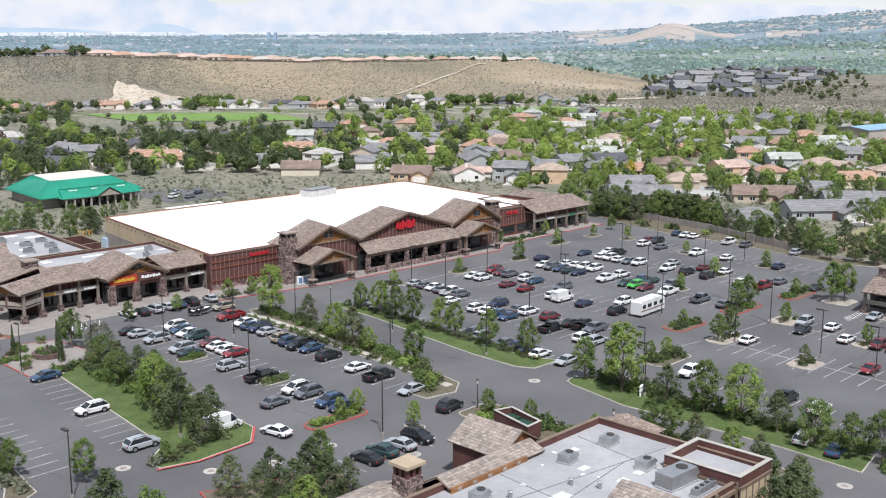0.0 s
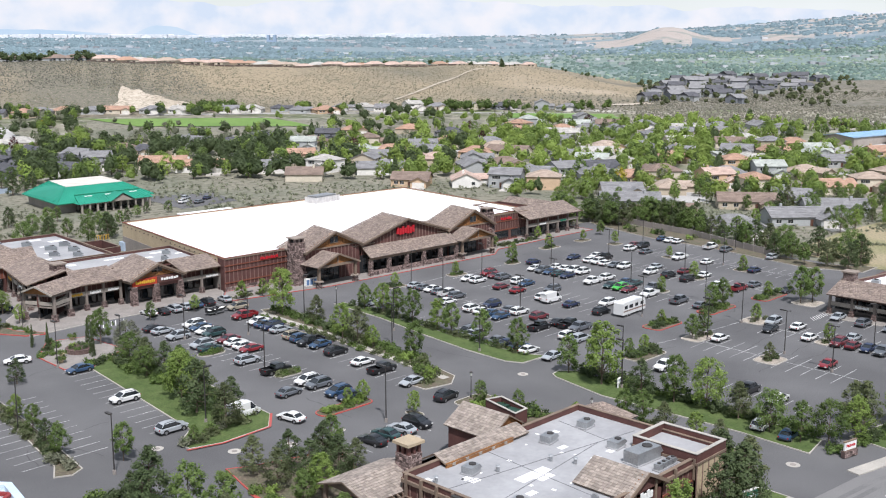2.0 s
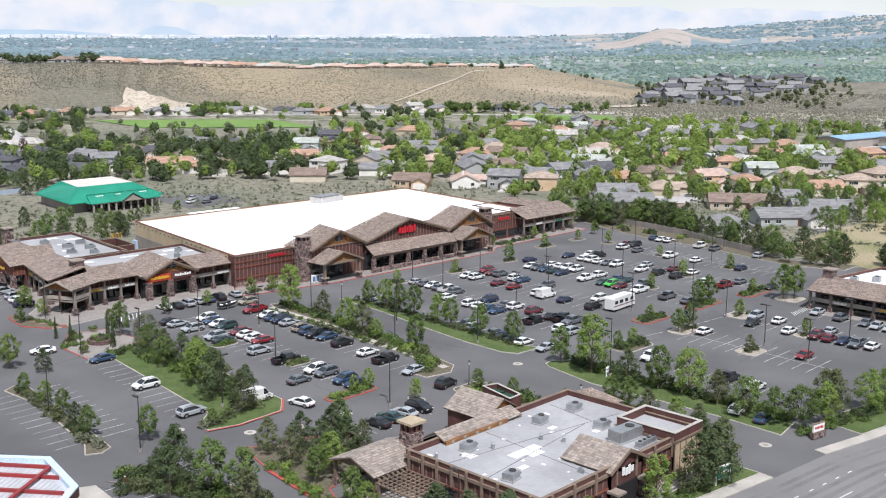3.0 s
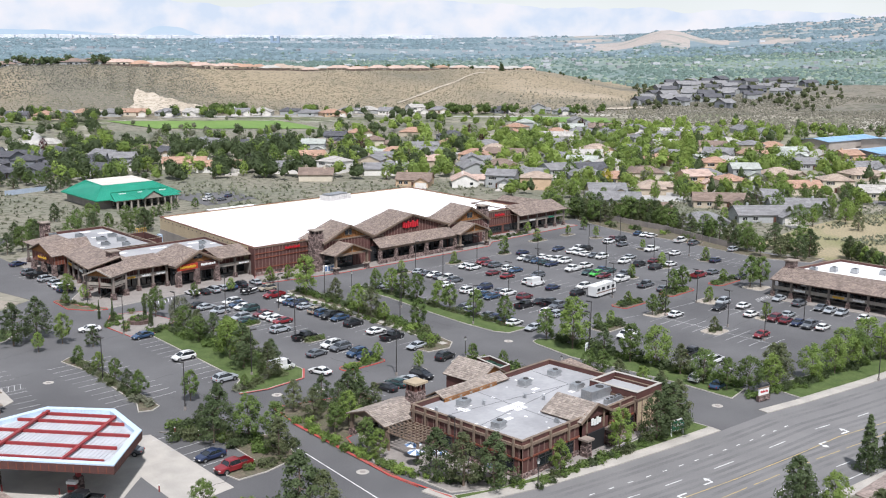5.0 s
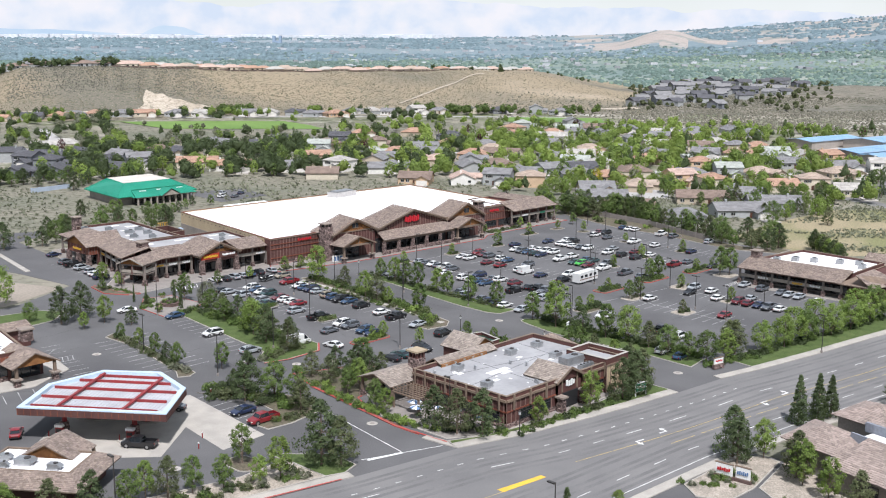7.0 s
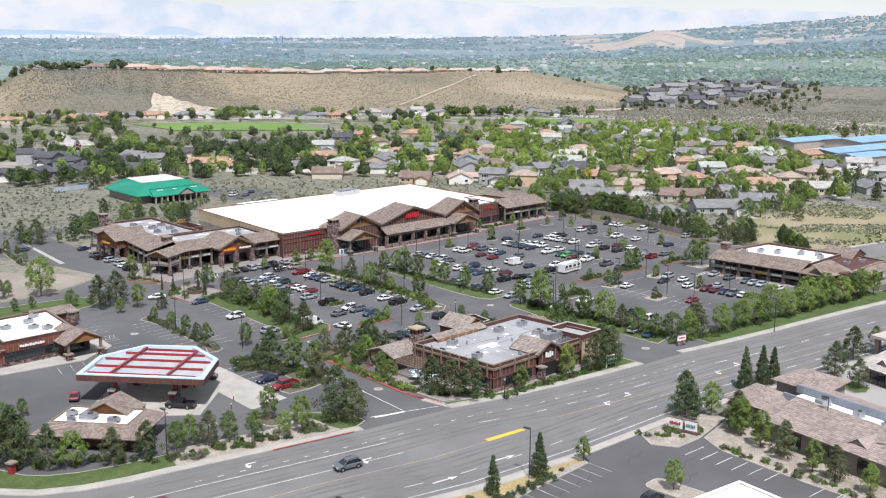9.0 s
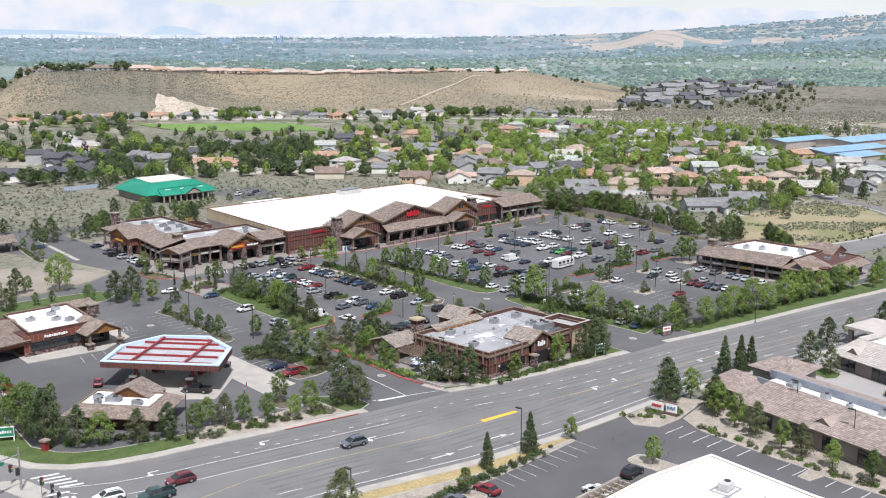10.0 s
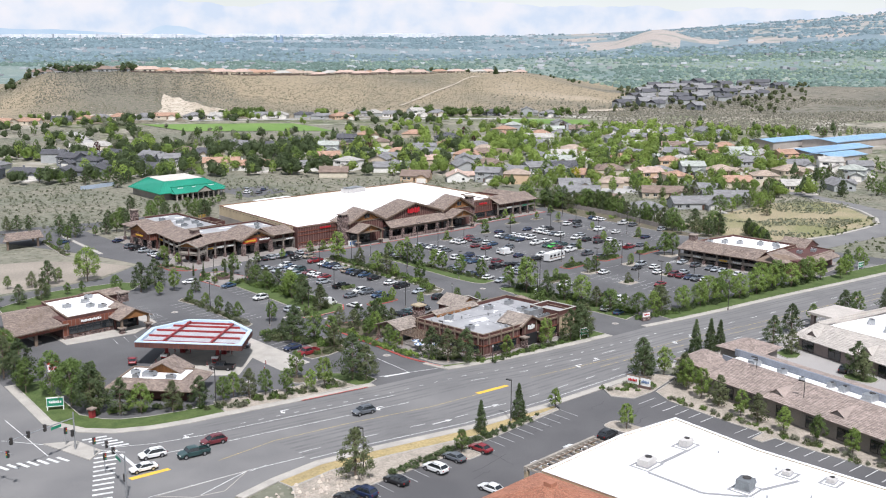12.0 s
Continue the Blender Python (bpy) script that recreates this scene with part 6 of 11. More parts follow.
for w, a, b in ((-6.3, -10.4, 10.9), (-1.7, -10.9, 10.6), (3.0, -11.0, 10.4), (7.2, -8.6, 8.0), (10.1, -6.3, 5.0)):
    part("red_beam", Shape().beam((*fuel(a, w), 5.5), (*fuel(b, w), 5.5), 0.35, 0.45), CANOPY_RED, canopy, "red steel beam")
for u in (-5.6, 5.4):
    part("cross_beam", Shape().beam((*fuel(u, -8.2), 5.78), (*fuel(u, 10.6), 5.78), 0.45, 0.3), CANOPY_RED, canopy, "red steel beam")
for u, w in ((-6, -4), (6, -4), (-5, 5), (5, 5)):
    x, y = fuel(u, w)
    stone_pier(canopy, x - 0.55, y - 0.55, x + 0.55, y + 0.55, 2.2, 0.05, False, name="column_base")
    part("column", Shape().box(x - 0.3, y - 0.3, 2.2, x + 0.3, y + 0.3, 4.65), CANOPY_RED, canopy)


def pump(u, w):
    x, y = fuel(u, w)
    root = thing("fuel_pump", "white and red fuel pump on a kerbed island", "fuel pump", x, y, 0, -53, "fuel pumps")
    part("island", Shape().prism(rounded(-2.2, -0.7, 2.2, 0.7, 0.6), 0, 0.18), CONCRETE, root)
    part("body", Shape().box(-0.55, -0.32, 0.18, 0.55, 0.32, 1.9), CANOPY_RED, root)
    part("screen", Shape().box(-0.45, -0.36, 1.1, 0.45, 0.36, 1.6), METAL_DARK, root)
    part("topper", Shape().box(-0.7, -0.38, 1.9, 0.7, 0.38, 2.3), SIGN_WHITE, root)
    for e in (-1.9, 1.9):
        part("bollard", Shape().tube((e, 0, 0.15), (e, 0, 1.1), 0.1, 0.1, 8), CANOPY_RED, root)


for u, w in ((-6, -5.8), (6, -5.8), (-5, 3.2), (5, 3.2)):
    pump(u, w)

kiosk = thing("fuel_kiosk", "small shop with a white flat roof ringed by tiled slopes", "shop building")
KC = Vector((-129.6, -96.2))


def kio(u, w):
    p = KC + FU * u + FW * w
    return (p.x, p.y)


parapet_roof(kiosk, [kio(-8, -3.4), kio(5.8, -3.4), kio(5.8, 4.6), kio(-8, 4.6)], 3.5, 0.2, MEMBRANE, TRIM, TRIM, 0.2)
part("wall", Shape().prism(ccw([kio(-8, -5), kio(7, -5), kio(7, 5), kio(-8, 5)]), 0, 3.1), BATTEN, kiosk)
for a, b, c, d in (((-9.4, -7.6), (9.2, -7.6), (5.8, -3.3), (-8.0, -3.3)), ((9.2, -7.6), (9.2, 5.8), (5.8, 4.6), (5.8, -3.3))):
    s = Shape().slope((*kio(*a), 2.75), (*kio(*b), 2.75), (*kio(*c), 3.75), (*kio(*d), 3.75))
    part("roof", s, [TILE, TRIM], kiosk, "brown-grey tiles")
s = Shape().slope((*kio(-5.2, 8.2), 3.2), (*kio(-5.2, 1.5), 3.2), (*kio(-0.5, 1.5), 5.6), (*kio(-0.5, 8.2), 5.6)).slope((*kio(4.2, 1.5), 3.2), (*kio(4.2, 8.2), 3.2), (*kio(-0.5, 8.2), 5.6), (*kio(-0.5, 1.5), 5.6))
part("gable_roof", s, [TILE, TRIM], kiosk, "brown-grey tiles")
for w in (1.8, 8.0):
    a, b, c = kio(-4.8, w), kio(3.8, w), kio(-0.5, w)
    part("gable_wall", Shape().add([(*a, 3.2), (*b, 3.2), (*c, 5.4)], [(0, 1, 2)]).add([(*a, 3.2), (*b, 3.2), (*c, 5.4)], [(2, 1, 0)]), CEDAR, kiosk, "orange-brown boards")
for u, w in ((-6, 7.6), (5, 7.6)):
    x, y = kio(u * 0.8, w)
    part("porch_post", Shape().box(x - 0.2, y - 0.2, 0, x + 0.2, y + 0.2, 3.2), TRIM, kiosk)
for (u, w), sz in (((-2.5, -0.5), 2.4), ((-6, 0.5), 1.4), ((2.6, -1.8), 1.6), ((-4.8, -2.2), 1.0)):
    hvac(*kio(u, w), 3.5, sz, sz * 0.7, 0.9, -53)
glazing(kiosk, kio(7.1, -4.5), kio(7.1, 4), 0.8, 2.5)

# bank beside the fuel station
bank = thing("bank_building", "red-brown boarded bank with a white roof and tiled canopies", "bank building")
part("wall", Shape().box(-125.6, -44.6, 0, -108.4, -24, 4.6), BATTEN, bank)
boarded(bank, (-126, -44.8), (-108.2, -44.8), 0.4, 4.7, RED_TRIM, 1.1, 0.2)
s = Shape()
stones(s, (-126, -44.9), (-108.2, -44.9), 0, 1.0, 0.45, 0, 0.15)
part("stone_base", s, STONE, bank, "round stones")
parapet_roof(bank, [(-124.6, -44.4), (-108.4, -44.4), (-105.4, -24), (-121.5, -24)], 4.9, 0.45, MEMBRANE, BATTEN, TRIM)
glazing(bank, (-124.5, -45.0), (-109.5, -45.0), 1.2, 3.1, 2.2)
bars(bank, -118.6, -44.95, 3.7, 5.5, 0.6, SIGN_WHITE, 0, 10, label="white bank sign as plain bars")
s = Shape().slope((-141, -47.4, 3.9), (-124.6, -45.4, 3.9), (-121.4, -30, 5.3), (-134.6, -30, 5.3)).slope((-121.4, -23, 3.9), (-136, -23, 3.9), (-134.6, -30, 5.3), (-121.4, -30, 5.3))
part("drive_roof", s, [TILE, TRIM], bank, "brown-grey tiles")
rafter_tails(bank, (-140.5, -46.8), (-125, -45.0), 3.75, 0.7)
s = Shape().beam((-140, -46.6, 3.3), (-125, -44.9, 3.3), 0.3, 0.9).beam((-136, -24, 3.4), (-140, -46.6, 3.4), 0.3, 0.7)
part("drive_beam", s, RED_TRIM, bank)
for x, y in ((-139.6, -46), (-133, -45), (-135.6, -25), (-130, -36)):
    part("drive_post", Shape().box(x - 0.35, y - 0.35, 0, x + 0.35, y + 0.35, 3.4), TRIM, bank)
for x in (-137.6, -131):
    part("drive_kerb", Shape().prism(rounded(x - 0.5, -43, x + 0.5, -29, 0.4), 0, 0.16), CONCRETE, bank)
s = Shape().slope((-114, -50.4, 3.6), (-114, -40, 3.6), (-109.4, -40, 6.0), (-109.4, -50.4, 6.0)).slope((-104.6, -40, 3.6), (-104.6, -50.4, 3.6), (-109.4, -50.4, 6.0), (-109.4, -40, 6.0))
part("porch_roof", s, [TILE, TRIM], bank, "brown-grey tiles")
part("porch_gable", Shape().add([(-113.4, -50, 3.7), (-105.2, -50, 3.7), (-109.4, -50, 5.8), (-113.4, -49.8, 3.7), (-105.2, -49.8, 3.7), (-109.4, -49.8, 5.8)], [(0, 1, 2), (5, 4, 3)]), CEDAR, bank, "orange-brown boards")
for x in (-113, -105.6):
    stone_pier(bank, x - 0.5, -50.3, x + 0.5, -49.3, 1.4, 0.0, True, name="porch_pier")
    part("porch_post", Shape().box(x - 0.25, -50.05, 1.6, x + 0.25, -49.55, 3.6), TRIM, bank)
glazing(bank, (-112, -45.3), (-106.5, -45.3), 0.3, 3.0)
part("porch_wall", Shape().box(-112.6, -45.2, 0, -105.8, -40, 3.6), BATTEN, bank)
s = Shape().slope((-108.5, -24.6, 3.9), (-98, -24.6, 3.9), (-98, -21, 5.0), (-108.5, -21, 5.0)).slope((-98, -17.4, 3.9), (-108.5, -17.4, 3.9), (-108.5, -21, 5.0), (-98, -21, 5.0))
part("rear_roof", s, [TILE, TRIM], bank, "brown-grey tiles")
part("rear_wall", Shape().box(-108, -24, 0, -98.6, -18, 3.9), BATTEN, bank)
stone_pier(bank, -105.6, -36.4, -103.4, -34.2, 6.8, 0.1, True, z0=4.5, name="chimney")
for x, y in ((-113, -31), (-114.4, -36.5), (-112.4, -39), (-119, -33), (-110, -27)):
    hvac(x, y, 4.9, 1.7, 1.3, 0.9, 15)

ROOF_PAD = mat("roof_walk_pad", (0.23, 0.23, 0.235), (0.29, 0.29, 0.295), 0.4, 3.0, 0.85)
# office block with a terracotta corner, south of the road
office = thing("office_block", "white flat-roofed office block with a terracotta hip roof", "office building")
op = [(-118, -188), (-97, -188), (-83, -190.2), (-86.3, -208), (-88.4, -262), (-118, -262)]
parapet_roof(office, op, 6.0, 0.18, MEMBRANE, TAN_WALL, MEMBRANE, 0.4)
part("wall", Shape().prism(inset(ccw(op), 0.1), 0, 5.65), TAN_WALL, office, "tan stucco")
part("corner_wall", Shape().box(-131.6, -204, 0, -118.1, -187.6, 5.4), TAN_WALL, office, "tan stucco")
s = Shape().slope((-132.8, -186.6, 5.2), (-132.8, -203, 5.2), (-124.8, -195, 8.2), (-124.8, -194.8, 8.2), course=0.36, tile=0.32)
s.slope((-116.8, -186.6, 5.2), (-132.8, -186.6, 5.2), (-124.9, -194.9, 8.2), (-124.7, -194.9, 8.2), course=0.36, tile=0.32)
s.slope((-116.8, -203, 5.2), (-116.8, -186.6, 5.2), (-124.8, -194.8, 8.2), (-124.8, -195, 8.2), course=0.36, tile=0.32)
s.slope((-132.8, -203, 5.2), (-116.8, -203, 5.2), (-124.7, -194.9, 8.2), (-124.9, -194.9, 8.2), course=0.36, tile=0.32)
part("hip_roof", s, [TERRACOTTA, TAN_WALL], office, "terracotta tiles")
part("finial", Shape().box(-125.5, -195.6, 8.0, -124.1, -194.2, 8.6), TERRACOTTA, office)
perg = part("pergola", Shape().box(-117.8, -184.6, 4.9, -99.2, -184.1, 5.7), FASCIA, office, "tan stucco pergola")
part("pergola_beam", Shape().box(-117.8, -187.9, 5.0, -99.2, -187.6, 5.6), FASCIA, office, "tan stucco")
for i in range(13):
    part("slat", Shape().box(-117.6 + i * 1.48, -187.8, 5.2, -117.3 + i * 1.48, -184.3, 5.5), FASCIA, perg)
for i in range(2):
    part("purlin", Shape().box(-117.6, -186.9 + i * 1.3, 5.5, -99.4, -186.75 + i * 1.3, 5.62), TRIM, perg)
for i in range(5):
    part("pergola_post", Shape().box(-117.6 + i * 4.4, -184.7, 0, -117.0 + i * 4.4, -184.1, 4.9), TAN_WALL, office)
for x, y, w, d, h in ((-104.3, -198.1, 2.8, 1.9, 1.2), (-92.9, -198.2, 2.2, 1.5, 1.2), (-101.9, -213.8, 2.2, 2.2, 1.7), (-92.4, -215.8, 1.4, 1.2, 0.7), (-90.5, -222, 1.4, 1.2, 0.8), (-108, -226, 2.4, 1.8, 1.2)):
    hvac(x, y, 6.0, w, d, h, 4, DARK_UNIT if h > 1.5 else SCREEN)
    s = Shape()
    for a, b, c, e in ((-w / 2 - 0.9, -d / 2 - 0.9, w / 2 + 0.9, -d / 2 - 0.5), (-w / 2 - 0.9, d / 2 + 0.5, w / 2 + 0.9, d / 2 + 0.9), (-w / 2 - 0.9, -d / 2 - 0.5, -w / 2 - 0.5, d / 2 + 0.5), (w / 2 + 0.5, -d / 2 - 0.5, w / 2 + 0.9, d / 2 + 0.5)):
        s.box(x + a, y + b, 6.0, x + c, y + e, 6.03)
    part("walk_pad", s, ROOF_PAD, office)
s = Shape()
for a, b in (((-102, -199.3), (-94.4, -199.6)), ((-106.7, -200), (-107.6, -210)), ((-107.6, -210), (-104, -215.4)), ((-100.4, -215.7), (-93.4, -218.2)), ((-104, -216), (-106, -228))):
    s.beam((*a, 6.016), (*b, 6.016), 0.7, 0.03)
part("walk_pad", s, ROOF_PAD, office)
part("entrance_roof", Shape().slope((-81.6, -206.4, 3.2), (-81.6, -211, 3.2), (-86.3, -211, 4.6), (-86, -206.4, 4.6), course=0.36, tile=0.32), [TERRACOTTA, TAN_WALL], office, "small terracotta entrance roof")
for y in (-206.8, -210.6):
    part("entrance_post", Shape().box(-82.4, y - 0.2, 0, -82.0, y + 0.2, 3.1), TAN_WALL, office)
for i in range(9):
    x, y = random.uniform(-112, -90), random.uniform(-228, -191)
    part("roof_vent", Shape().tube((x, y, 6), (x, y, 6.35), 0.15, 0.15, 8), METAL, office)

# office plaza with brown tiled slopes, a white roof trough and units
plaza = thing("office_plaza", "long brown-tiled office plaza with a white roof well", "office building")
PU, PW, PC = Vector((-0.244, -0.97)), Vector((0.97, -0.244)), Vector((-42.4, -180.2))
PLAZA_TILE = mat("faded_roof_tile", (0.33, 0.265, 0.235), (0.27, 0.22, 0.195), 0.3, 3.0, 0.85, island=0.22)
PARAPET = mat("grey_blue_parapet", (0.25, 0.27, 0.31), (0.21, 0.225, 0.26), 0.3, 3.0, 0.8)


def plz(u, w):
    p = PC + PU * u + PW * w
    return (p.x, p.y)


part("wall", Shape().prism(ccw([plz(-2, -8.4), plz(80, -8.4), plz(80, 13), plz(-2, 13)]), 0, 4.2), GREY_WALL, plaza, "grey-brown stucco")
part("white_roof", Shape().prism(ccw([plz(-4, 0.3), plz(80, 0.3), plz(80, 6.4), plz(-4, 5.2)]), 4.25, 4.75), MEMBRANE, plaza, "white membrane")
part("parapet", Shape().beam((*plz(-5.5, 5.5), 5.4), (*plz(80, 6.8), 5.4), 0.5, 1.5), PARAPET, plaza, "grey-blue metal parapet")
part("parapet", Shape().beam((*plz(-4, 0.0), 5.3), (*plz(80, 0.0), 5.3), 0.3, 1.5), PARAPET, plaza, "grey-blue metal parapet")
part("roof", Shape().slope((*plz(-1, -9.8), 4.0), (*plz(80, -9.8), 4.0), (*plz(80, -0.1), 6.1), (*plz(-1, -0.1), 6.1), course=0.5, tile=0.7)
     .slope((*plz(80, 14.5), 4.0), (*plz(-5.5, 13.4), 4.0), (*plz(-5.5, 6.0), 6.1), (*plz(80, 7.1), 6.1), course=0.5, tile=0.7), [PLAZA_TILE, PLAZA_TILE], plaza, "faded brown-grey tiles")
for c, ze, zp in (([(-46.6, -167.6), (-35.2, -167.9), (-38.6, -178.8), (-48.8, -177.8)], 4.3, 6.7), ([(-31, -168.6), (-20.4, -170), (-21.4, -180.2), (-33, -180.2)], 4.3, 6.4)):
    m = sum((Vector(p) for p in c), Vector((0, 0))) / 4
    s = Shape()
    for k in range(4):
        s.slope((*c[(k + 1) % 4], ze), (*c[k], ze), (m.x, m.y, zp), (m.x + 0.01, m.y, zp), course=0.5, tile=0.7)
    part("pavilion_roof", s, [PLAZA_TILE, PLAZA_TILE], plaza, "faded brown-grey hip tiles")
    part("pavilion_wall", Shape().prism(ccw([tuple(Vector(p).lerp(m, 0.16)) for p in c]), 0, 4.3), GREY_WALL, plaza)
for u, w, sz in ((2, 3.0, 2.2), (9, 3.4, 1.6), (14.5, 2.8, 1.0), (20, 4.8, 1.4), (23, 4.8, 1.7), (29, 4.8, 2.6), (33, 5.4, 1.3), (36, 4.6, 2.4), (44, 4.8, 1.8), (52, 4.6, 2.2)):
    hvac(*plz(u, w), 4.75, sz, sz * 0.8, 0.6 + 0.25 * sz, -14)
for u in (17, 31, 46, 62):
    s = Shape().add([(*plz(u - 1.6, -7.3), 4.5), (*plz(u + 1.6, -7.3), 4.5), (*plz(u, -7.3), 5.5), (*plz(u, -1.4), 5.85)], [(0, 1, 2)], 1)
    s.add([(*plz(u - 1.9, -7.6), 4.45), (*plz(u, -7.6), 5.65), (*plz(u, -2.4), 5.65), (*plz(u - 1.9, -7.0), 4.55)], [(0, 1, 2, 3)]).add([(*plz(u + 1.9, -7.6), 4.45), (*plz(u, -7.6), 5.65), (*plz(u, -2.4), 5.65), (*plz(u + 1.9, -7.0), 4.55)], [(3, 2, 1, 0)])
    part("dormer", s, [PLAZA_TILE, GREY_WALL], plaza, "small tiled gable dormer with a grey face")
for i in range(9):
    glazing(plaza, plz(4 + i * 7, -8.5), plz(7 + i * 7, -8.5), 0.6, 2.9)
plaza_b = thing("office_plaza", "second pale-roofed office wing across the lot", "office building")
BRICK_GREY = mat("grey_brown_brick", (0.26, 0.215, 0.20), (0.22, 0.18, 0.17), 0.3, 5.0, 0.9)
PALE_TILE = mat("pale_tile", (0.47, 0.43, 0.39), (0.41, 0.375, 0.34), 0.4, 3.0, 0.85, island=0.12)
part("wall", Shape().prism(ccw([(-6, -176.6), (-15, -202), (-26, -240), (60, -240), (62, -190), (8, -178)]), 0, 3.4), BRICK_GREY, plaza_b, "grey-brown brick")
part("roof", Shape().slope((-17, -205, 3.2), (-6.6, -175, 3.2), (1, -178, 5.4), (-6, -208, 5.4), course=0.6, tile=0.9).slope((-28, -241, 3.2), (-17, -205, 3.2), (-6, -208, 5.4), (-17, -243, 5.4), course=0.6, tile=0.9)
     .slope((-6.6, -175, 3.2), (34, -184, 3.2), (32, -187, 5.4), (1, -178, 5.4), course=0.6, tile=0.9), [PALE_TILE, PALE_TILE], plaza_b, "pale tan tiles")
part("flat_roof", Shape().prism(ccw([(1, -178.2), (-6, -208), (-17, -243), (60, -240), (60, -192)]), 3.0, 4.1), MEMBRANE, plaza_b, "white membrane")
part("parapet", Shape().beam((1, -178.2, 5.2), (60, -192, 5.2), 0.4, 1.0).beam((0.9, -178.4, 5.1), (-6, -208, 5.1), 0.3, 0.8), PALE_TILE, plaza_b)
s = Shape().prism(ccw([(13.2, -169.8), (11.2, -178.2), (24.4, -180), (25.2, -172)]), 3.9, 4.5)
part("entrance_canopy", s, PALE_TILE, plaza_b, "flat pale entrance canopy")
for x, y in ((14.4, -171), (13, -177), (23, -178.6), (23.8, -173)):
    part("canopy_post", Shape().box(x - 0.5, y - 0.5, 0, x + 0.5, y + 0.5, 3.9), BRICK_GREY, plaza_b)
for k, t in enumerate((0.12, 0.42, 0.72, 0.95)):
    p, d = Vector((-6, -176.6)).lerp(Vector((-15, -202)), t), Vector((-9, -25.4)).normalized()
    n = Vector((d.y, -d.x))
    c = p - d * 1.8 + n * 0.05
    e = p + d * 1.8 + n * 0.05
    glazing(plaza_b, (c.x, c.y), (e.x, e.y), 0.3, 2.7)
    q, h = p + Vector((0.97, -0.244)) * 1.2, p + Vector((0.97, -0.244)) * 5.6
    if k % 2 == 0:
        s = Shape()
        a, b = q - d * 1.8, q + d * 1.8
        s.add([(a.x, a.y, 3.6), (b.x, b.y, 3.6), (q.x, q.y, 5.0)], [(0, 1, 2)], 1)
        s.add([(a.x - 0.3, a.y, 3.6), (q.x - 0.3, q.y, 5.15), (h.x, h.y, 5.15)], [(0, 1, 2)]).add([(b.x - 0.3, b.y, 3.6), (q.x - 0.3, q.y, 5.15), (h.x, h.y, 5.15)], [(2, 1, 0)])
        part("dormer", s, [PALE_TILE, BRICK_GREY], plaza_b, "small gabled dormer")
for x, y in ((14, -186), (22, -190), (9, -192), (34, -194), (20, -198), (2, -200), (12, -204)):
    hvac(x, y, 4.1, 2.2, 1.6, 1.1, 20)

# green-roofed hall
hall = thing("green_roofed_hall", "tan hall with a green metal hip roof and a pillared porch", "hall")
part("wall", Shape().prism(ccw([(16.2, 147.4), (50.6, 149.4), (53.6, 181), (19.8, 178.8)]), 0, 3.8), GREY_WALL, hall, "grey-brown block")
e = [(14.4, 144.8), (52.6, 147.6), (55.8, 183), (18.2, 180.4)]
t = [(22.0, 153.6), (44.0, 154.4), (47.0, 175.6), (26.0, 174.6)]
s = Shape()
for i in range(4):
    j = (i + 1) % 4
    s.quad((*e[i], 3.6), (*e[j], 3.6), (*t[j], 8.1), (*t[i], 8.1))
    for k in range(30):
        f = k / 30
        a, b = Vector(e[i]).lerp(Vector(e[j]), f), Vector(t[i]).lerp(Vector(t[j]), f)
        s.beam((a.x, a.y, 3.66), (b.x, b.y, 8.16), 0.08, 0.1)
part("roof", s, GREEN_ROOF, hall, "green ribbed metal")
s = Shape()
for i in range(4):
    s.beam((*e[i], 3.5), (*e[(i + 1) % 4], 3.5), 0.2, 0.3)
part("gutter", s, SIGN_GREEN, hall, "dark green gutter")
HALL_TOP = mat("pale_roof_gravel", (0.60, 0.56, 0.50), (0.5, 0.46, 0.41), 0.15, 3.0, 0.9)
part("flat_top", Shape().prism(ccw(t), 7.8, 8.2), HALL_TOP, hall, "pale gravel top")
# lower porch roof with a ridge cap along its head
s = Shape().quad((20.4, 141.2, 3.3), (49.4, 142.6, 3.3), (47.6, 149.2, 5.6), (22.2, 148.0, 5.6))
for k in range(24):
    f = k / 24
    s.beam((20.4 + 29 * f, 141.2 + 1.4 * f, 3.36), (22.2 + 25.4 * f, 148 + 1.2 * f, 5.66), 0.08, 0.1)
s.quad((20.4, 141.2, 3.3), (22.2, 148.0, 5.6), (22.2, 148.0, 4.4), (20.4, 146, 3.3)).quad((49.4, 142.6, 3.3), (49.4, 147, 3.3), (47.6, 149.2, 4.4), (47.6, 149.2, 5.6))
part("porch_roof", s, GREEN_ROOF, hall, "green ribbed porch roof")
part("ridge_cap", Shape().beam((22.2, 148.1, 5.75), (47.6, 149.3, 5.75), 0.5, 0.3), SIGN_GREEN, hall, "dark green ridge cap")
part("snow_guard", Shape().beam((25, 146.6, 5.2), (28, 146.75, 5.2), 0.3, 0.3).beam((33, 147, 5.2), (36, 147.1, 5.2), 0.3, 0.3).beam((42.6, 147.4, 5.2), (45.6, 147.5, 5.2), 0.3, 0.3), SIGN_WHITE, hall, "white snow guards")
s = Shape()
s.add([(31.6, 140.6, 3.3), (41.4, 141.1, 3.3), (36.5, 140.8, 6.0), (36.9, 147.5, 6.0), (32.2, 146.4, 4.2), (42, 146.8, 4.2)], [(0, 2, 3, 4), (2, 1, 5, 3)])
part("porch_gable_roof", s, GREEN_ROOF, hall, "green gabled porch")
part("porch_gable", Shape().add([(32.2, 141.0, 3.3), (40.8, 141.4, 3.3), (36.5, 141.2, 5.6)], [(0, 1, 2)]), FASCIA, hall, "pale pediment")
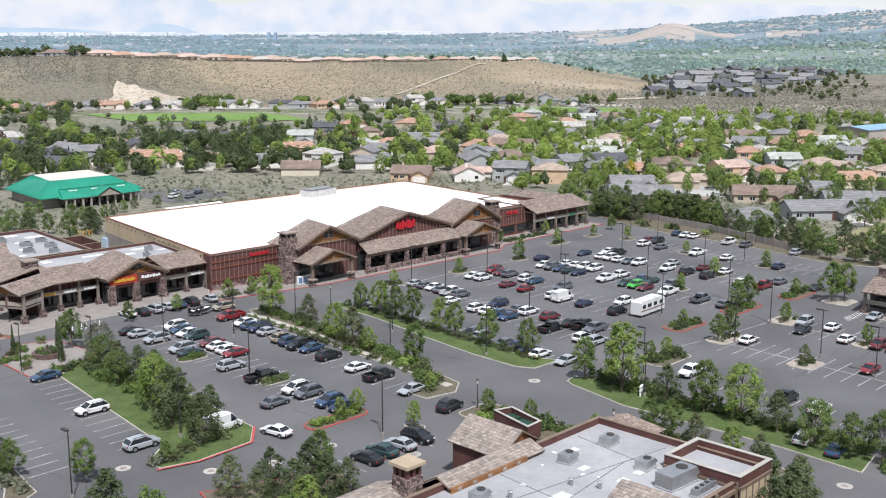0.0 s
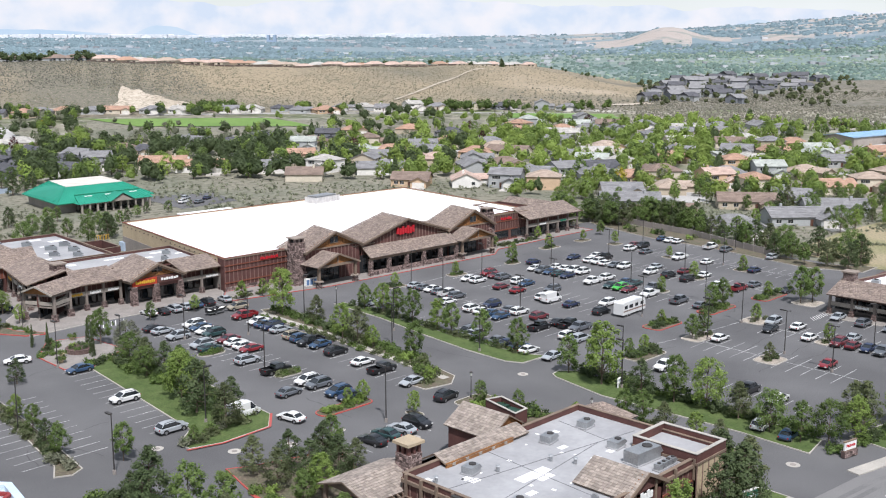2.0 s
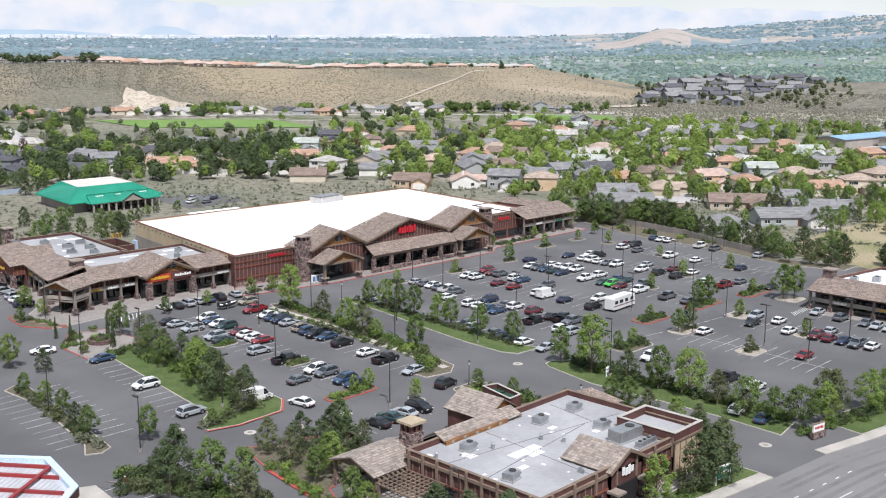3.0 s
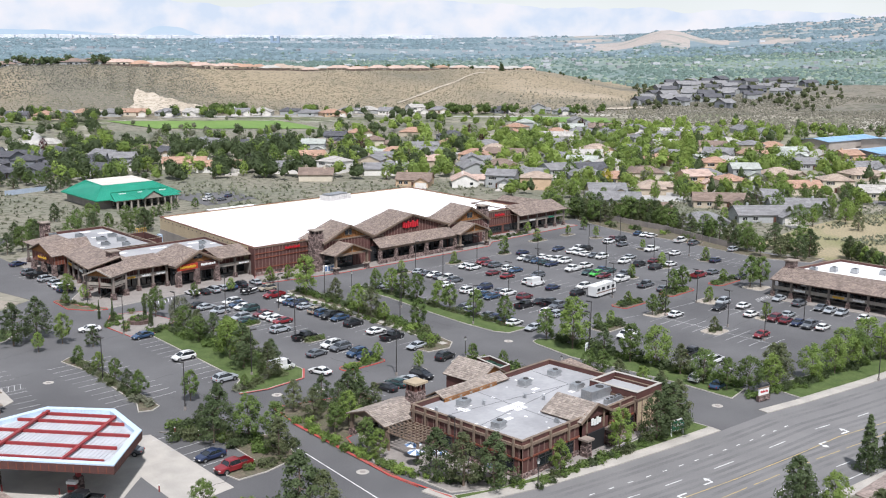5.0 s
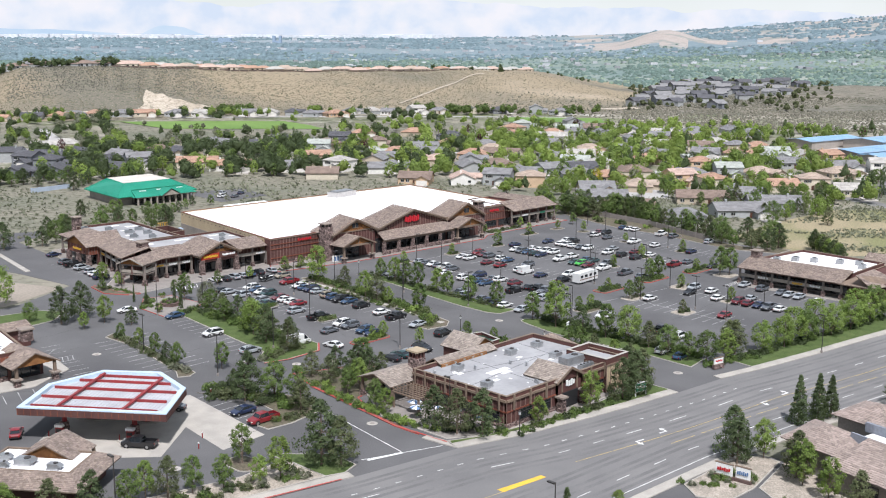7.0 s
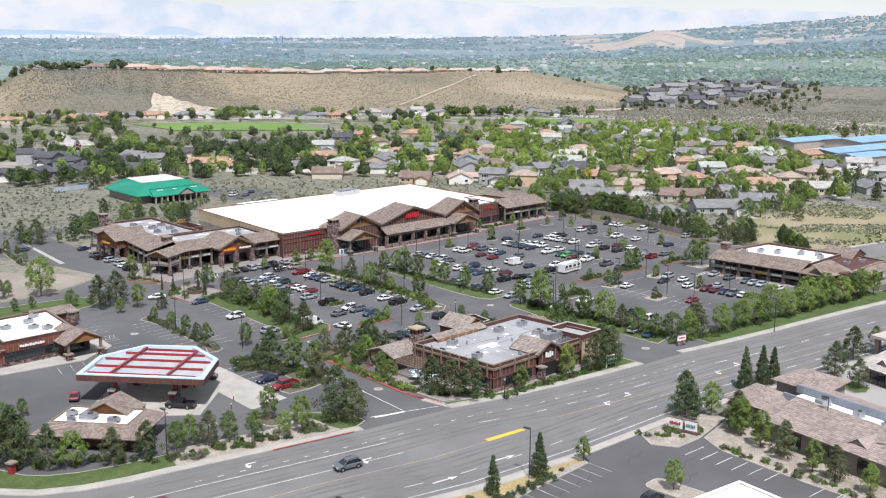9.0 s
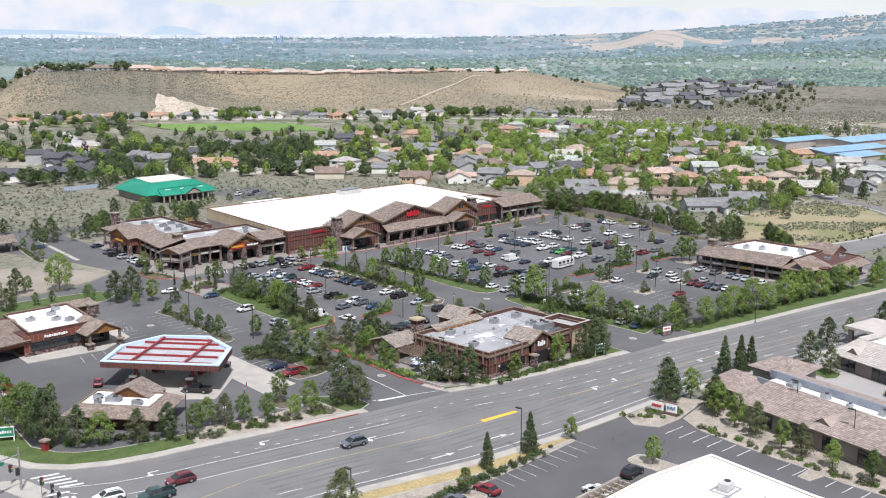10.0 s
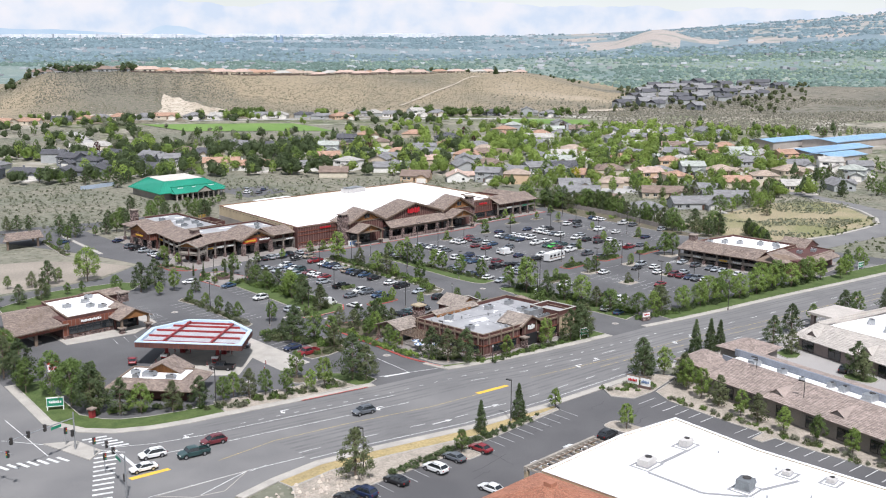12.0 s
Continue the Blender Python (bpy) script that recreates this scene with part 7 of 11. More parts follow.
part("eave_beam", Shape().beam((21, 141.8, 3.1), (49, 143.2, 3.1), 0.3, 0.4), FASCIA, hall, "pale eave beam")
for i in range(10):
    x = 21.6 + i * 2.95
    part("pillar", Shape().box(x - 0.3, 141.6 + i * 0.14, 0, x + 0.3, 142.2 + i * 0.14, 3.1), FASCIA, hall, "pale square pillar")
    if i < 9:
        glazing(hall, (x + 0.5, 147.0 + i * 0.17), (x + 2.5, 147.2 + i * 0.17), 0.4, 3.0)
west = thing("timber_shelter", "small tiled shelter on stone posts across the field", "shelter")
part("roof", Shape().slope((-88, 77.5, 3.3), (-73, 77.5, 3.3), (-71.5, 84, 5), (-84, 84, 5)).slope((-70, 90.5, 3.3), (-82, 92, 3.3), (-84, 84, 5), (-71.5, 84, 5)), [TILE, TRIM], west, "brown-grey tiles")
for x, y in ((-86, 78.5), (-75, 78.5), (-72, 89), (-81, 90)):
    part("post", Shape().box(x - 0.3, y - 0.3, 0, x + 0.3, y + 0.3, 3.3), TRIM, west)
# far school with blue roofs
SCHOOL_WALL = mat("school_stucco", (0.37, 0.33, 0.295), (0.32, 0.285, 0.255), 0.2, 3.0, 0.9)
school = thing("school_building", "low school with long pale blue metal roofs", "school building")
for x, y, w, d, a in ((438, 46, 54, 21, -8), (407, 1, 68, 22, -8), (474, 14, 78, 26, -8), (381, -16, 34, 20, -8)):
    z = ground_z(x, y)
    walls = Shape().box(-w / 2, -d / 2, -2, w / 2, d / 2, 5)
    for u in (-w / 2, w / 2 - 0.3):
        walls.add([(u, -d / 2, 4.9), (u, d / 2, 4.9), (u, 0, 6.2), (u + 0.3, -d / 2, 4.9), (u + 0.3, d / 2, 4.9), (u + 0.3, 0, 6.2)], [(1, 0, 2), (3, 4, 5)])
    part("wall", walls, SCHOOL_WALL, school, "", pose(x, y, z, 0, 0, a))
    s = Shape().slope((-w / 2 - 1, -d / 2 - 0.6, 4.8), (w / 2 + 1, -d / 2 - 0.6, 4.8), (w / 2 + 1, 0, 6.4), (-w / 2 - 1, 0, 6.4), course=3, tile=1.6).slope((w / 2 + 1, d / 2 + 0.6, 4.8), (-w / 2 - 1, d / 2 + 0.6, 4.8), (-w / 2 - 1, 0, 6.4), (w / 2 + 1, 0, 6.4), course=3, tile=1.6)
    part("roof", s, [BLUE_ROOF, BLUE_ROOF], school, "pale blue metal", pose(x, y, z, 0, 0, a))

# ---- vehicles ----
PAINTS = {c: paint("car_paint_" + n, v, 0.28) for c, n, v in (("w", "white", (0.66, 0.66, 0.65)), ("k", "black", (0.012, 0.012, 0.014)), ("s", "silver", (0.33, 0.35, 0.37)), ("d", "grey", (0.11, 0.12, 0.135)),
          ("b", "blue", (0.026, 0.06, 0.12)), ("n", "navy", (0.014, 0.024, 0.065)), ("r", "red", (0.2, 0.014, 0.02)), ("m", "maroon", (0.13, 0.018, 0.025)), ("g", "green", (0.022, 0.055, 0.055)),
          ("G", "lime", (0.05, 0.42, 0.05)), ("t", "tan", (0.30, 0.26, 0.20)))}
COLOUR = dict(w="white", k="black", s="silver", d="dark grey", b="blue", n="navy blue", r="bright red", m="maroon", g="dark green", G="bright green", t="tan")
# length, width, nose, belt, roof heights; glasshouse base and roof ends
FORMS = dict(s=("sedan", 4.7, 1.82, 0.76, 0.92, 1.45, -1.85, 1.25, -0.95, 0.22), u=("suv", 4.75, 1.92, 0.94, 1.06, 1.70, -2.2, 1.4, -1.56, 0.3),
             p=("pickup_truck", 5.7, 1.98, 1.0, 1.18, 1.86, -0.75, 1.5, -0.55, 0.95), v=("van", 5.4, 2.0, 1.05, 1.3, 2.35, -2.6, 2.0, -2.55, 1.1))


def hull(form, paint_mat):
    """The painted body: sills, shoulders, hood and tail, with the roof panel and pillars."""
    kind, L, W, nose, belt, roof, gb0, gb1, gr0, gr1 = form
    h, w, s = L / 2, W / 2, Shape()
    tail = belt if kind != "sedan" else belt + 0.03
    st = [(-h, 0.80, 0.46, tail - 0.22), (-h + 0.12, 0.93, 0.30, tail - 0.02), (gb0, 1.0, 0.24, tail), (0, 1.0, 0.22, belt), (gb1, 0.99, 0.24, belt), (h - 0.5, 0.95, 0.26, nose + 0.06), (h - 0.12, 0.88, 0.3, nose - 0.04), (h, 0.72, 0.42, nose - 0.22)]
    for x, k, zb, zt in st:
        a = w * k
        s.v += [(x, -a * 0.9, zb), (x, -a, zb + 0.18), (x, -a, zt - 0.14), (x, -a * 0.9, zt), (x, a * 0.9, zt), (x, a, zt - 0.14), (x, a, zb + 0.18), (x, a * 0.9, zb)]
    for i in range(len(st) - 1):
        for j in range(8):
            k = (j + 1) % 8
            if kind == "pickup_truck" and j == 3 and i <= 1:
                continue
            s.f.append((i * 8 + j, (i + 1) * 8 + j, (i + 1) * 8 + k, i * 8 + k))
            s.m.append(1 if j in (0, 6, 7) else 0)
    s.f += [tuple(range(7, -1, -1)), tuple(range(len(st) * 8 - 8, len(st) * 8))]
    s.m += [0, 0]
    rw = w * 0.76
    rs = [(gr0 - 0.22, 0.94, -0.12), (gr0 + 0.1, 1.0, -0.02), ((gr0 + gr1) / 2, 1.0, 0.03), (gr1 - 0.15, 0.99, 0.0), (gr1 + 0.2, 0.9, -0.10)]
    o = len(s.v)
    for x, k, dz in rs:
        s.v += [(x, -rw * k - 0.03, roof + dz - 0.09), (x, -rw * k * 0.8, roof + dz), (x, rw * k * 0.8, roof + dz), (x, rw * k + 0.03, roof + dz - 0.09)]
    for i in range(len(rs) - 1):
        for j in range(3):
            s.f.append((o + i * 4 + j, o + i * 4 + 4 + j, o + i * 4 + 5 + j, o + i * 4 + 1 + j))
            s.m.append(0)
    for x0, x1 in ((gb0, gr0), ((gb0 + gb1) / 2 - 0.05, (gr0 + gr1) / 2), (gb1, gr1)):
        for side in (-1, 1):
            s.beam((x0, side * w * 0.925, belt - 0.03), (x1, side * rw * 0.99, roof - 0.06), 0.06, 0.05, 1 if x0 not in (gb0, gb1) else 0)
    if kind == "pickup_truck":
        s.box(-h + 0.12, -w * 0.94, 0.6, gb0, w * 0.94, 0.72, 1)
        for side in (-1, 1):
            s.box(-h + 0.06, side * w * 0.97 - 0.06, 0.7, gb0, side * w * 0.97 + 0.06, belt + 0.02)
        s.box(-h + 0.02, -w * 0.92, 0.6, -h + 0.12, w * 0.92, belt)
    if kind == "van":
        s.box(-h + 0.06, -w * 0.95, belt - 0.1, 0.75, w * 0.95, roof)
    if kind == "suv":
        for side in (-1, 1):
            s.beam((gr0 + 0.1, side * rw * 0.85, roof + 0.05), (gr1 - 0.1, side * rw * 0.85, roof + 0.05), 0.05, 0.05, 1)
    for side in (-1, 1):
        s.box(gb1 - 0.45, side * (w + 0.09) - 0.09, belt, gb1 - 0.25, side * (w + 0.09) + 0.09, belt + 0.15)
    r = {"sedan": 0.33, "suv": 0.37, "pickup_truck": 0.4, "van": 0.36}[kind]
    for x in (-L * 0.295, L * 0.31):
        for side in (-1, 1):
            s.tube((x, side * (w - 0.14), r), (x, side * (w + 0.006), r), r + 0.08, r + 0.08, 14, 1)
    s.box(h - 0.04, -w * 0.5, 0.42, h + 0.012, w * 0.5, nose - 0.26, 1).box(-h - 0.01, -w * 0.6, 0.36, -h + 0.03, w * 0.6, 0.56, 1)
    return s.mesh("body", [paint_mat, PLASTIC])


def glasshouse(form):
    kind, L, W, nose, belt, roof, gb0, gb1, gr0, gr1 = form
    w, rw = W / 2 * 0.92, W / 2 * 0.75
    c = [(x, y, z) for x, y, z in ((gb0, -w, belt - 0.05), (gb1, -w, belt - 0.05), (gb1, w, belt - 0.05), (gb0, w, belt - 0.05), (gr0, -rw, roof - 0.06), (gr1, -rw, roof - 0.06), (gr1, rw, roof - 0.06), (gr0, rw, roof - 0.06))]
    return Shape().add(c, [(0, 1, 5, 4), (1, 2, 6, 5), (2, 3, 7, 6), (3, 0, 4, 7), (4, 5, 6, 7)]).mesh("cabin_glass", [GLASS])


def wheel_mesh(r):
    s = Shape().tube((0, -0.11, 0), (0, 0.11, 0), r, r, 14, 0)
    s.tube((0, -0.125, 0), (0, 0.125, 0), r * 0.62, r * 0.62, 10, 1)
    return s.mesh("wheel", [RUBBER, RIM])


WHEELS = dict(s=wheel_mesh(0.33), u=wheel_mesh(0.37), p=wheel_mesh(0.4), v=wheel_mesh(0.36))
HEAD = Shape().box(-0.06, -0.2, -0.07, 0.05, 0.2, 0.07).mesh("headlight", [LENS])
REAR = Shape().box(-0.05, -0.1, -0.1, 0.05, 0.1, 0.1).mesh("tail_light", [TAIL])
made, glasshouses = {}, {}


def first_car(code):
    form = FORMS[code[0]]
    kind, L, W, nose, belt = form[:5]
    name = "cargo_van" if kind == "van" else kind
    root = thing(name, f"{COLOUR[code[1]]} {name.replace('_', ' ')} with dark windows on the asphalt", "car" if code[0] in "su" else ("pickup truck" if code[0] == "p" else "van"), group="vehicles of the shopping centre")
    part("body", hull(form, PAINTS[code[1]]), None, root)
    if kind not in glasshouses:
        glasshouses[kind] = glasshouse(form)
    part("cabin_glass", glasshouses[kind], None, root)
    r = {"s": 0.33, "u": 0.37, "p": 0.4, "v": 0.36}[code[0]]
    for x in (-L * 0.295, L * 0.31):
        for y in (-W / 2 + 0.1, W / 2 - 0.1):
            part("wheel", WHEELS[code[0]], None, root, at=pose(x, y, r))
    for y in (-W * 0.33, W * 0.33):
        part("headlight", HEAD, None, root, at=pose(L / 2 - 0.04, y, nose - 0.16))
        part("tail_light", REAR, None, root, at=pose(-L / 2 + 0.03, y * 1.12, belt - 0.2))
    return root


def car(code, x, y, turn):
    if code not in made:
        made[code] = first_car(code)
        made[code].matrix_local = pose(x, y, 0.003, 0, 0, turn)
    else:
        copy_thing(made[code], pose(x, y, 0.003, 0, 0, turn))


STALLS = []


def parking_row(x, lean, y, codes, pitch=2.8, turn=0):
    """Cars in stalls side by side, from y downwards; '..' is an empty stall."""
    for i, code in enumerate(codes.split()):
        yy = y - i * pitch
        xx = x + lean * (yy - y)
        STALLS.append((xx, yy))
        if code != "..":
            car(code, xx + random.uniform(-0.3, 0.3), yy + random.uniform(-0.15, 0.15), turn + random.choice((0, 180)) + random.uniform(-1.5, 1.5))


parking_row(-41.5, -0.007, -10.5, "sk ss .. us .. .. us sg .. .. .. us .. .. pk .. .. uw ud .. ub sn")
parking_row(-34.2, 0.1, -10.8, ".. uw sb sw ug .. sm sw sw sr .. .. .. .. .. .. .. .. .. .. .. ..")
parking_row(-23.0, 0.109, -14.8, "pr .. sw sb un ss .. ut ub pk sb .. uk .. .. sw .. pk .. .. ss")
parking_row(3.3, 0.083, -22.4, ".. us .. sd .. .. .. .. .. .. .. .. ud us .. sd sn sb sw .. ss")
parking_row(15.5, 0.101, -36.0, "sw .. .. uw sw sb sb .. .. .. pk .. .. uw us")
parking_row(22.2, 0.079, -19.7, "ss sd sw sd pw ud .. .. .. un .. sd uw .. um .. sk pk pd")
parking_row(36.8, 0.116, -20.6, ".. sw uw .. .. sm .. sr .. .. uw vw .. sn .. .. uk")
parking_row(44.4, 0.133, -19.9, ".. ur sm ud .. uw sb .. .. ud .. .. .. .. .. uw")
parking_row(56.9, 0.109, -27.2, "sw ud sb sg sn .. .. pw .. sg uG sm .. pw .. .. pd .. sd")
parking_row(63.6, 0.110, -21.6, "sn .. .. sw sw uw uw .. .. uw .. sb sg .. pd")
parking_row(75.8, 0.067, -25.2, "sn .. sw uw sw sd uw .. .. uw .. uk .. uk .. .. sw .. pr")
parking_row(82.0, 0.06, -28.4, "sw pk .. .. .. .. .. ss .. .. sm .. sw .. .. .. .. sd .. .. sk")
parking_row(96.7, 0.060, -28.9, "uw .. sd .. .. .. pw .. .. sw .. .. .. .. sn .. .. .. ..")
parking_row(103.2, 0.060, -26.4, "sm uk .. .. .. .. .. .. .. .. .. .. .. .. .. .. .. .. ..")
parking_row(116.6, 0.1, -26.9, "sb sw sw .. .. .. pw .. ud .. .. .. .. us .. .. .. .. .. ..")
parking_row(43.6, 0.0, -97.8, "sk .. .. sw .. um sm sn pd sw")
parking_row(49.4, 0.0, -95.4, "us .. sw .. .. .. ss .. .. ..")
parking_row(62.3, 0.17, -103.5, "ss .. ud .. sd ss ss .. sw")
parking_row(30.8, 0.09, -93.9, "sw .. .. .. .. .. .. .. sr .. ..")
parking_row(25.2, 0.09, -93.9, ".. .. .. .. .. .. .. .. .. .. ..")
parking_row(7.6, 0.11, -96.3, "pw .. .. .. .. .. pk .. uw .. ..")
parking_row(-64.4, 0.13, -25.2, "sb .. .. .. .. .. .. uw .. .. .. .. .. us")
parking_row(-78.2, 0.1, -34, ".. .. .. .. .. .. .. .. .. .. ..")
parking_row(-86.2, 0.073, -34, ".. .. .. .. .. .. .. .. .. .. ..")
parking_row(-91.4, 0.0, -80, ".. .. .. .. sn .. pr")
for code, x, y, turn in (("sw", -35.6, 1.4, 92), ("sk", -33.0, 0.6, 88), ("us", -30.2, 0.6, 90), ("ss", -27.3, 0.8, 90), ("sb", -24.7, 0.8, 90), ("uk", -22.0, 0.7, 90), ("ss", -17.3, 0.6, 80),
                         ("ut", -19.6, -7.5, 178), ("sw", -154.0, -130.7, 170), ("uw", -149.8, -126.5, 168), ("pg", -144.4, -131.1, 170), ("um", -138.7, -128.7, 170),
                         ("ud", -109.1, -136.3, 170)):
    car(code, x, y, turn)
for code, x, y, turn in (("sr", -123.8, -73.8, 60), ("pk", -112.2, -92.3, 125), ("sd", -99.2, -80.8, 130), ("sw", -69.8, -12.6, 160), ("vw", -58.0, -63.8, 0), ("sw", -54.0, -70.4, 100),
                         ("sb", -66.1, 77.3, 5), ("un", -55.9, 26.3, 8), ("sw", -54.9, 31.0, 8), ("us", -54.2, 34.6, 8), ("us", -53.8, 41.4, 8), ("pk", -53.4, 47.5, 8), ("ud", -53.2, 52.2, 8), ("sn", -50.6, 65.5, 8), ("sk", -51.8, -86.0, 95)):
    car(code, x, y, turn)
for code, x, y, turn in (("sg", -48.8, -85.6, 95), ("ss", -45.7, -85.7, 95), ("uk", -42.4, -85.5, 275), ("sd", -47.0, -60.8, 4), ("uk", -30.7, -80.2, 8), ("sb", -8.6, -127.1, 5), ("uw", -7.7, -122.4, 5),
                         ("sk", -137.6, -164.4, 100), ("un", -134.4, -164.8, 98), ("sk", -127.5, -165.0, 95), ("uw", -119.4, -166.2, 92), ("sd", -113.6, -165.0, 90), ("sr", -107.4, -165.6, 92)):
    car(code, x, y, turn)
for code, x, y, turn in (("sw", -118.9, -178.4, 92), ("sw", -105.7, -178.6, 92), ("uw", -96.2, -178.4, 90), ("uk", -86.0, -178.0, 2), ("uk", -15.8, -192.5, 5)):
    car(code, x, y, turn)
for code, x, y, turn in HALL_CARS:
    car(code, x, y, turn)
segs = [(x - 2.5, y + 1.4, x + 2.5, y + 1.4) for x, y in STALLS]
lines("stall_lines", "worn white stall lines between the parked cars", segs, STALL_PAINT)
segs = [(-138 + 2.75 * i, -161.9, -138.4 + 2.75 * i, -167.2) for i in range(22)] + [] + [(-54 + 2.9 * i, -83, -54 + 2.9 * i, -88.4) for i in range(5)]
segs += [(-98.2 - 0.2 * 2.8 * i * 0.9, -27.6 - 2.8 * i, -94.2 - 0.2 * 2.8 * i * 0.9, -27.9 - 2.8 * i) for i in range(9) if i not in (3, 4)] + [(-100.4 + 1.1 * i, -40, -99.2 + 1.1 * i, -37.2) for i in range(4)] + [(-100.3, -37, -95.7, -37.4), (-100.5, -40.1, -96.3, -40.3)] + [(-52.4 - 0.05 * k, 54.2 - 3.1 * k, -57.2 - 0.05 * k, 53.6 - 3.1 * k) for k in range(10)]
segs += [(-100 - 1.2 * i, -34 - 0.2 * i, -96.4 - 1.2 * i, -30.4 - 0.2 * i) for i in range(1)] + [(-117 + 2.8 * i, -52.6, -118.4 + 2.8 * i, -57.6) for i in range(6)] + [(-36.6 + 2.8 * i, 3.2, -36.6 + 2.8 * i, -1.8) for i in range(8)]
lines("stall_lines", "worn white stall lines", segs, STALL_PAINT)
segs = [(60 + 0.9 * i, -98.6, 58 + 0.9 * i, -100.4) for i in range(8)] + [(-48 + 0.9 * i, 2.6, -50 + 0.9 * i, -1.2) for i in range(9)]
lines("hatching", "white hatched no-parking area", segs, LINE, 0.012, 0.16)
segs = [(20, -14, 22, -76), (0.2, -20.4, 16, -17.6), (23, -17, 36, -16.2), (43, -16.4, 57, -17), (8, -84.5, 26, -87.4), (34.6, -88.8, 46, -89.8), (-38.5, -12, -38.2, -68), (60.2, -24, 56.4, -78), (78.9, -24, 76.2, -80), (100, -26, 96.4, -80), (28, -92, 25, -124), (46.5, -95, 46.5, -124)]
lines("row_lines", "long white lines between facing stall rows", segs, STALL_PAINT, 0.013, 0.15)

# boat on a trailer
boat = thing("boat", "small black and white motor boat on a trailer", "boat", -24.8, -7.4, 0, 2)
s = Shape()
for x, w, z0, z1 in ((-2.4, 0.85, 0.6, 1.15), (-0.5, 0.95, 0.55, 1.2), (1.2, 0.8, 0.6, 1.3), (2.6, 0.08, 1.0, 1.45)):
    s.v += [(x, -w, z1), (x, -w * 0.55, z0), (x, w * 0.55, z0), (x, w, z1)]
s.f = [(4 * i + j, 4 * i + 4 + j, 4 * i + 5 + j, 4 * i + 1 + j) for i in range(3) for j in range(3)] + [(3, 2, 1, 0)]
s.m = [0] * len(s.f)
part("hull", s, PAINTS["k"], boat)
part("deck", Shape().add([(-2.3, -0.75, 1.0), (-0.5, -0.85, 1.05), (1.2, -0.7, 1.15), (2.4, 0, 1.3), (1.2, 0.7, 1.15), (-0.5, 0.85, 1.05), (-2.3, 0.75, 1.0)], [tuple(range(7))]), SIGN_WHITE, boat)
part("windscreen", Shape().beam((0.3, -0.6, 1.35), (0.3, 0.6, 1.35), 0.06, 0.4), GLASS, boat)
for x in (-1.4, -0.4):
    part("seat", Shape().box(x, -0.6, 1.0, x + 0.4, 0.6, 1.35), PLASTIC, boat)
part("outboard_motor", Shape().box(-2.8, -0.2, 0.7, -2.4, 0.2, 1.7), PLASTIC, boat)
part("trailer", Shape().box(-2.2, -0.8, 0.4, 1.4, 0.8, 0.5).beam((1.2, 0, 0.45), (3.4, 0, 0.45), 0.1, 0.1), METAL, boat)
for y in (-0.95, 0.95):
    part("wheel", WHEELS["s"], None, boat, at=pose(-0.9, y, 0.33))

# motorhome
rv = thing("motorhome", "white motorhome with brown stripes parked across stalls", "motorhome", 36.5, -69.5, 0, 3)
s = Shape()
prof = [(-4.4, 0.5), (-4.45, 2.9), (-4.2, 3.15), (3.6, 3.15), (4.3, 2.85), (4.5, 1.6), (4.5, 0.5)]
n = len(prof)
s.add([(x, -1.2, z) for x, z in prof] + [(x, 1.2, z) for x, z in prof], [tuple(range(n)), tuple(range(2 * n - 1, n - 1, -1))] + [(i, n + i, n + (i + 1) % n, (i + 1) % n) for i in range(n)])
part("body", s, PAINTS["w"], rv)
part("windscreen", Shape().add([(4.33, -1.05, 2.7), (4.52, -1.05, 1.65), (4.52, 1.05, 1.65), (4.33, 1.05, 2.7)], [(0, 1, 2, 3)]), GLASS, rv)
for x, w in ((-3.4, 1.2), (-1.4, 1.4), (0.8, 1.2), (3.0, 1.2)):
    for y in (-1.23, 1.23):
        part("window", Shape().box(x - w / 2, y - 0.02, 1.75, x + w / 2, y + 0.02, 2.45), GLASS, rv)
for y in (-1.222, 1.222):
    part("stripe", Shape().box(-4.35, y - 0.015, 1.15, 4.4, y + 0.015, 1.4), mat("rv_stripe", (0.2, 0.13, 0.1), rough=0.5), rv)
for x in (-2.6, -1.7, 2.9):
    for y in (-1.0, 1.0):
        part("wheel", WHEELS["p"], None, rv, at=pose(x, y, 0.4))
for x in (-2.2, 0.6):
    part("roof_unit", Shape().box(x - 0.5, -0.4, 3.15, x + 0.5, 0.4, 3.45), SIGN_WHITE, rv)

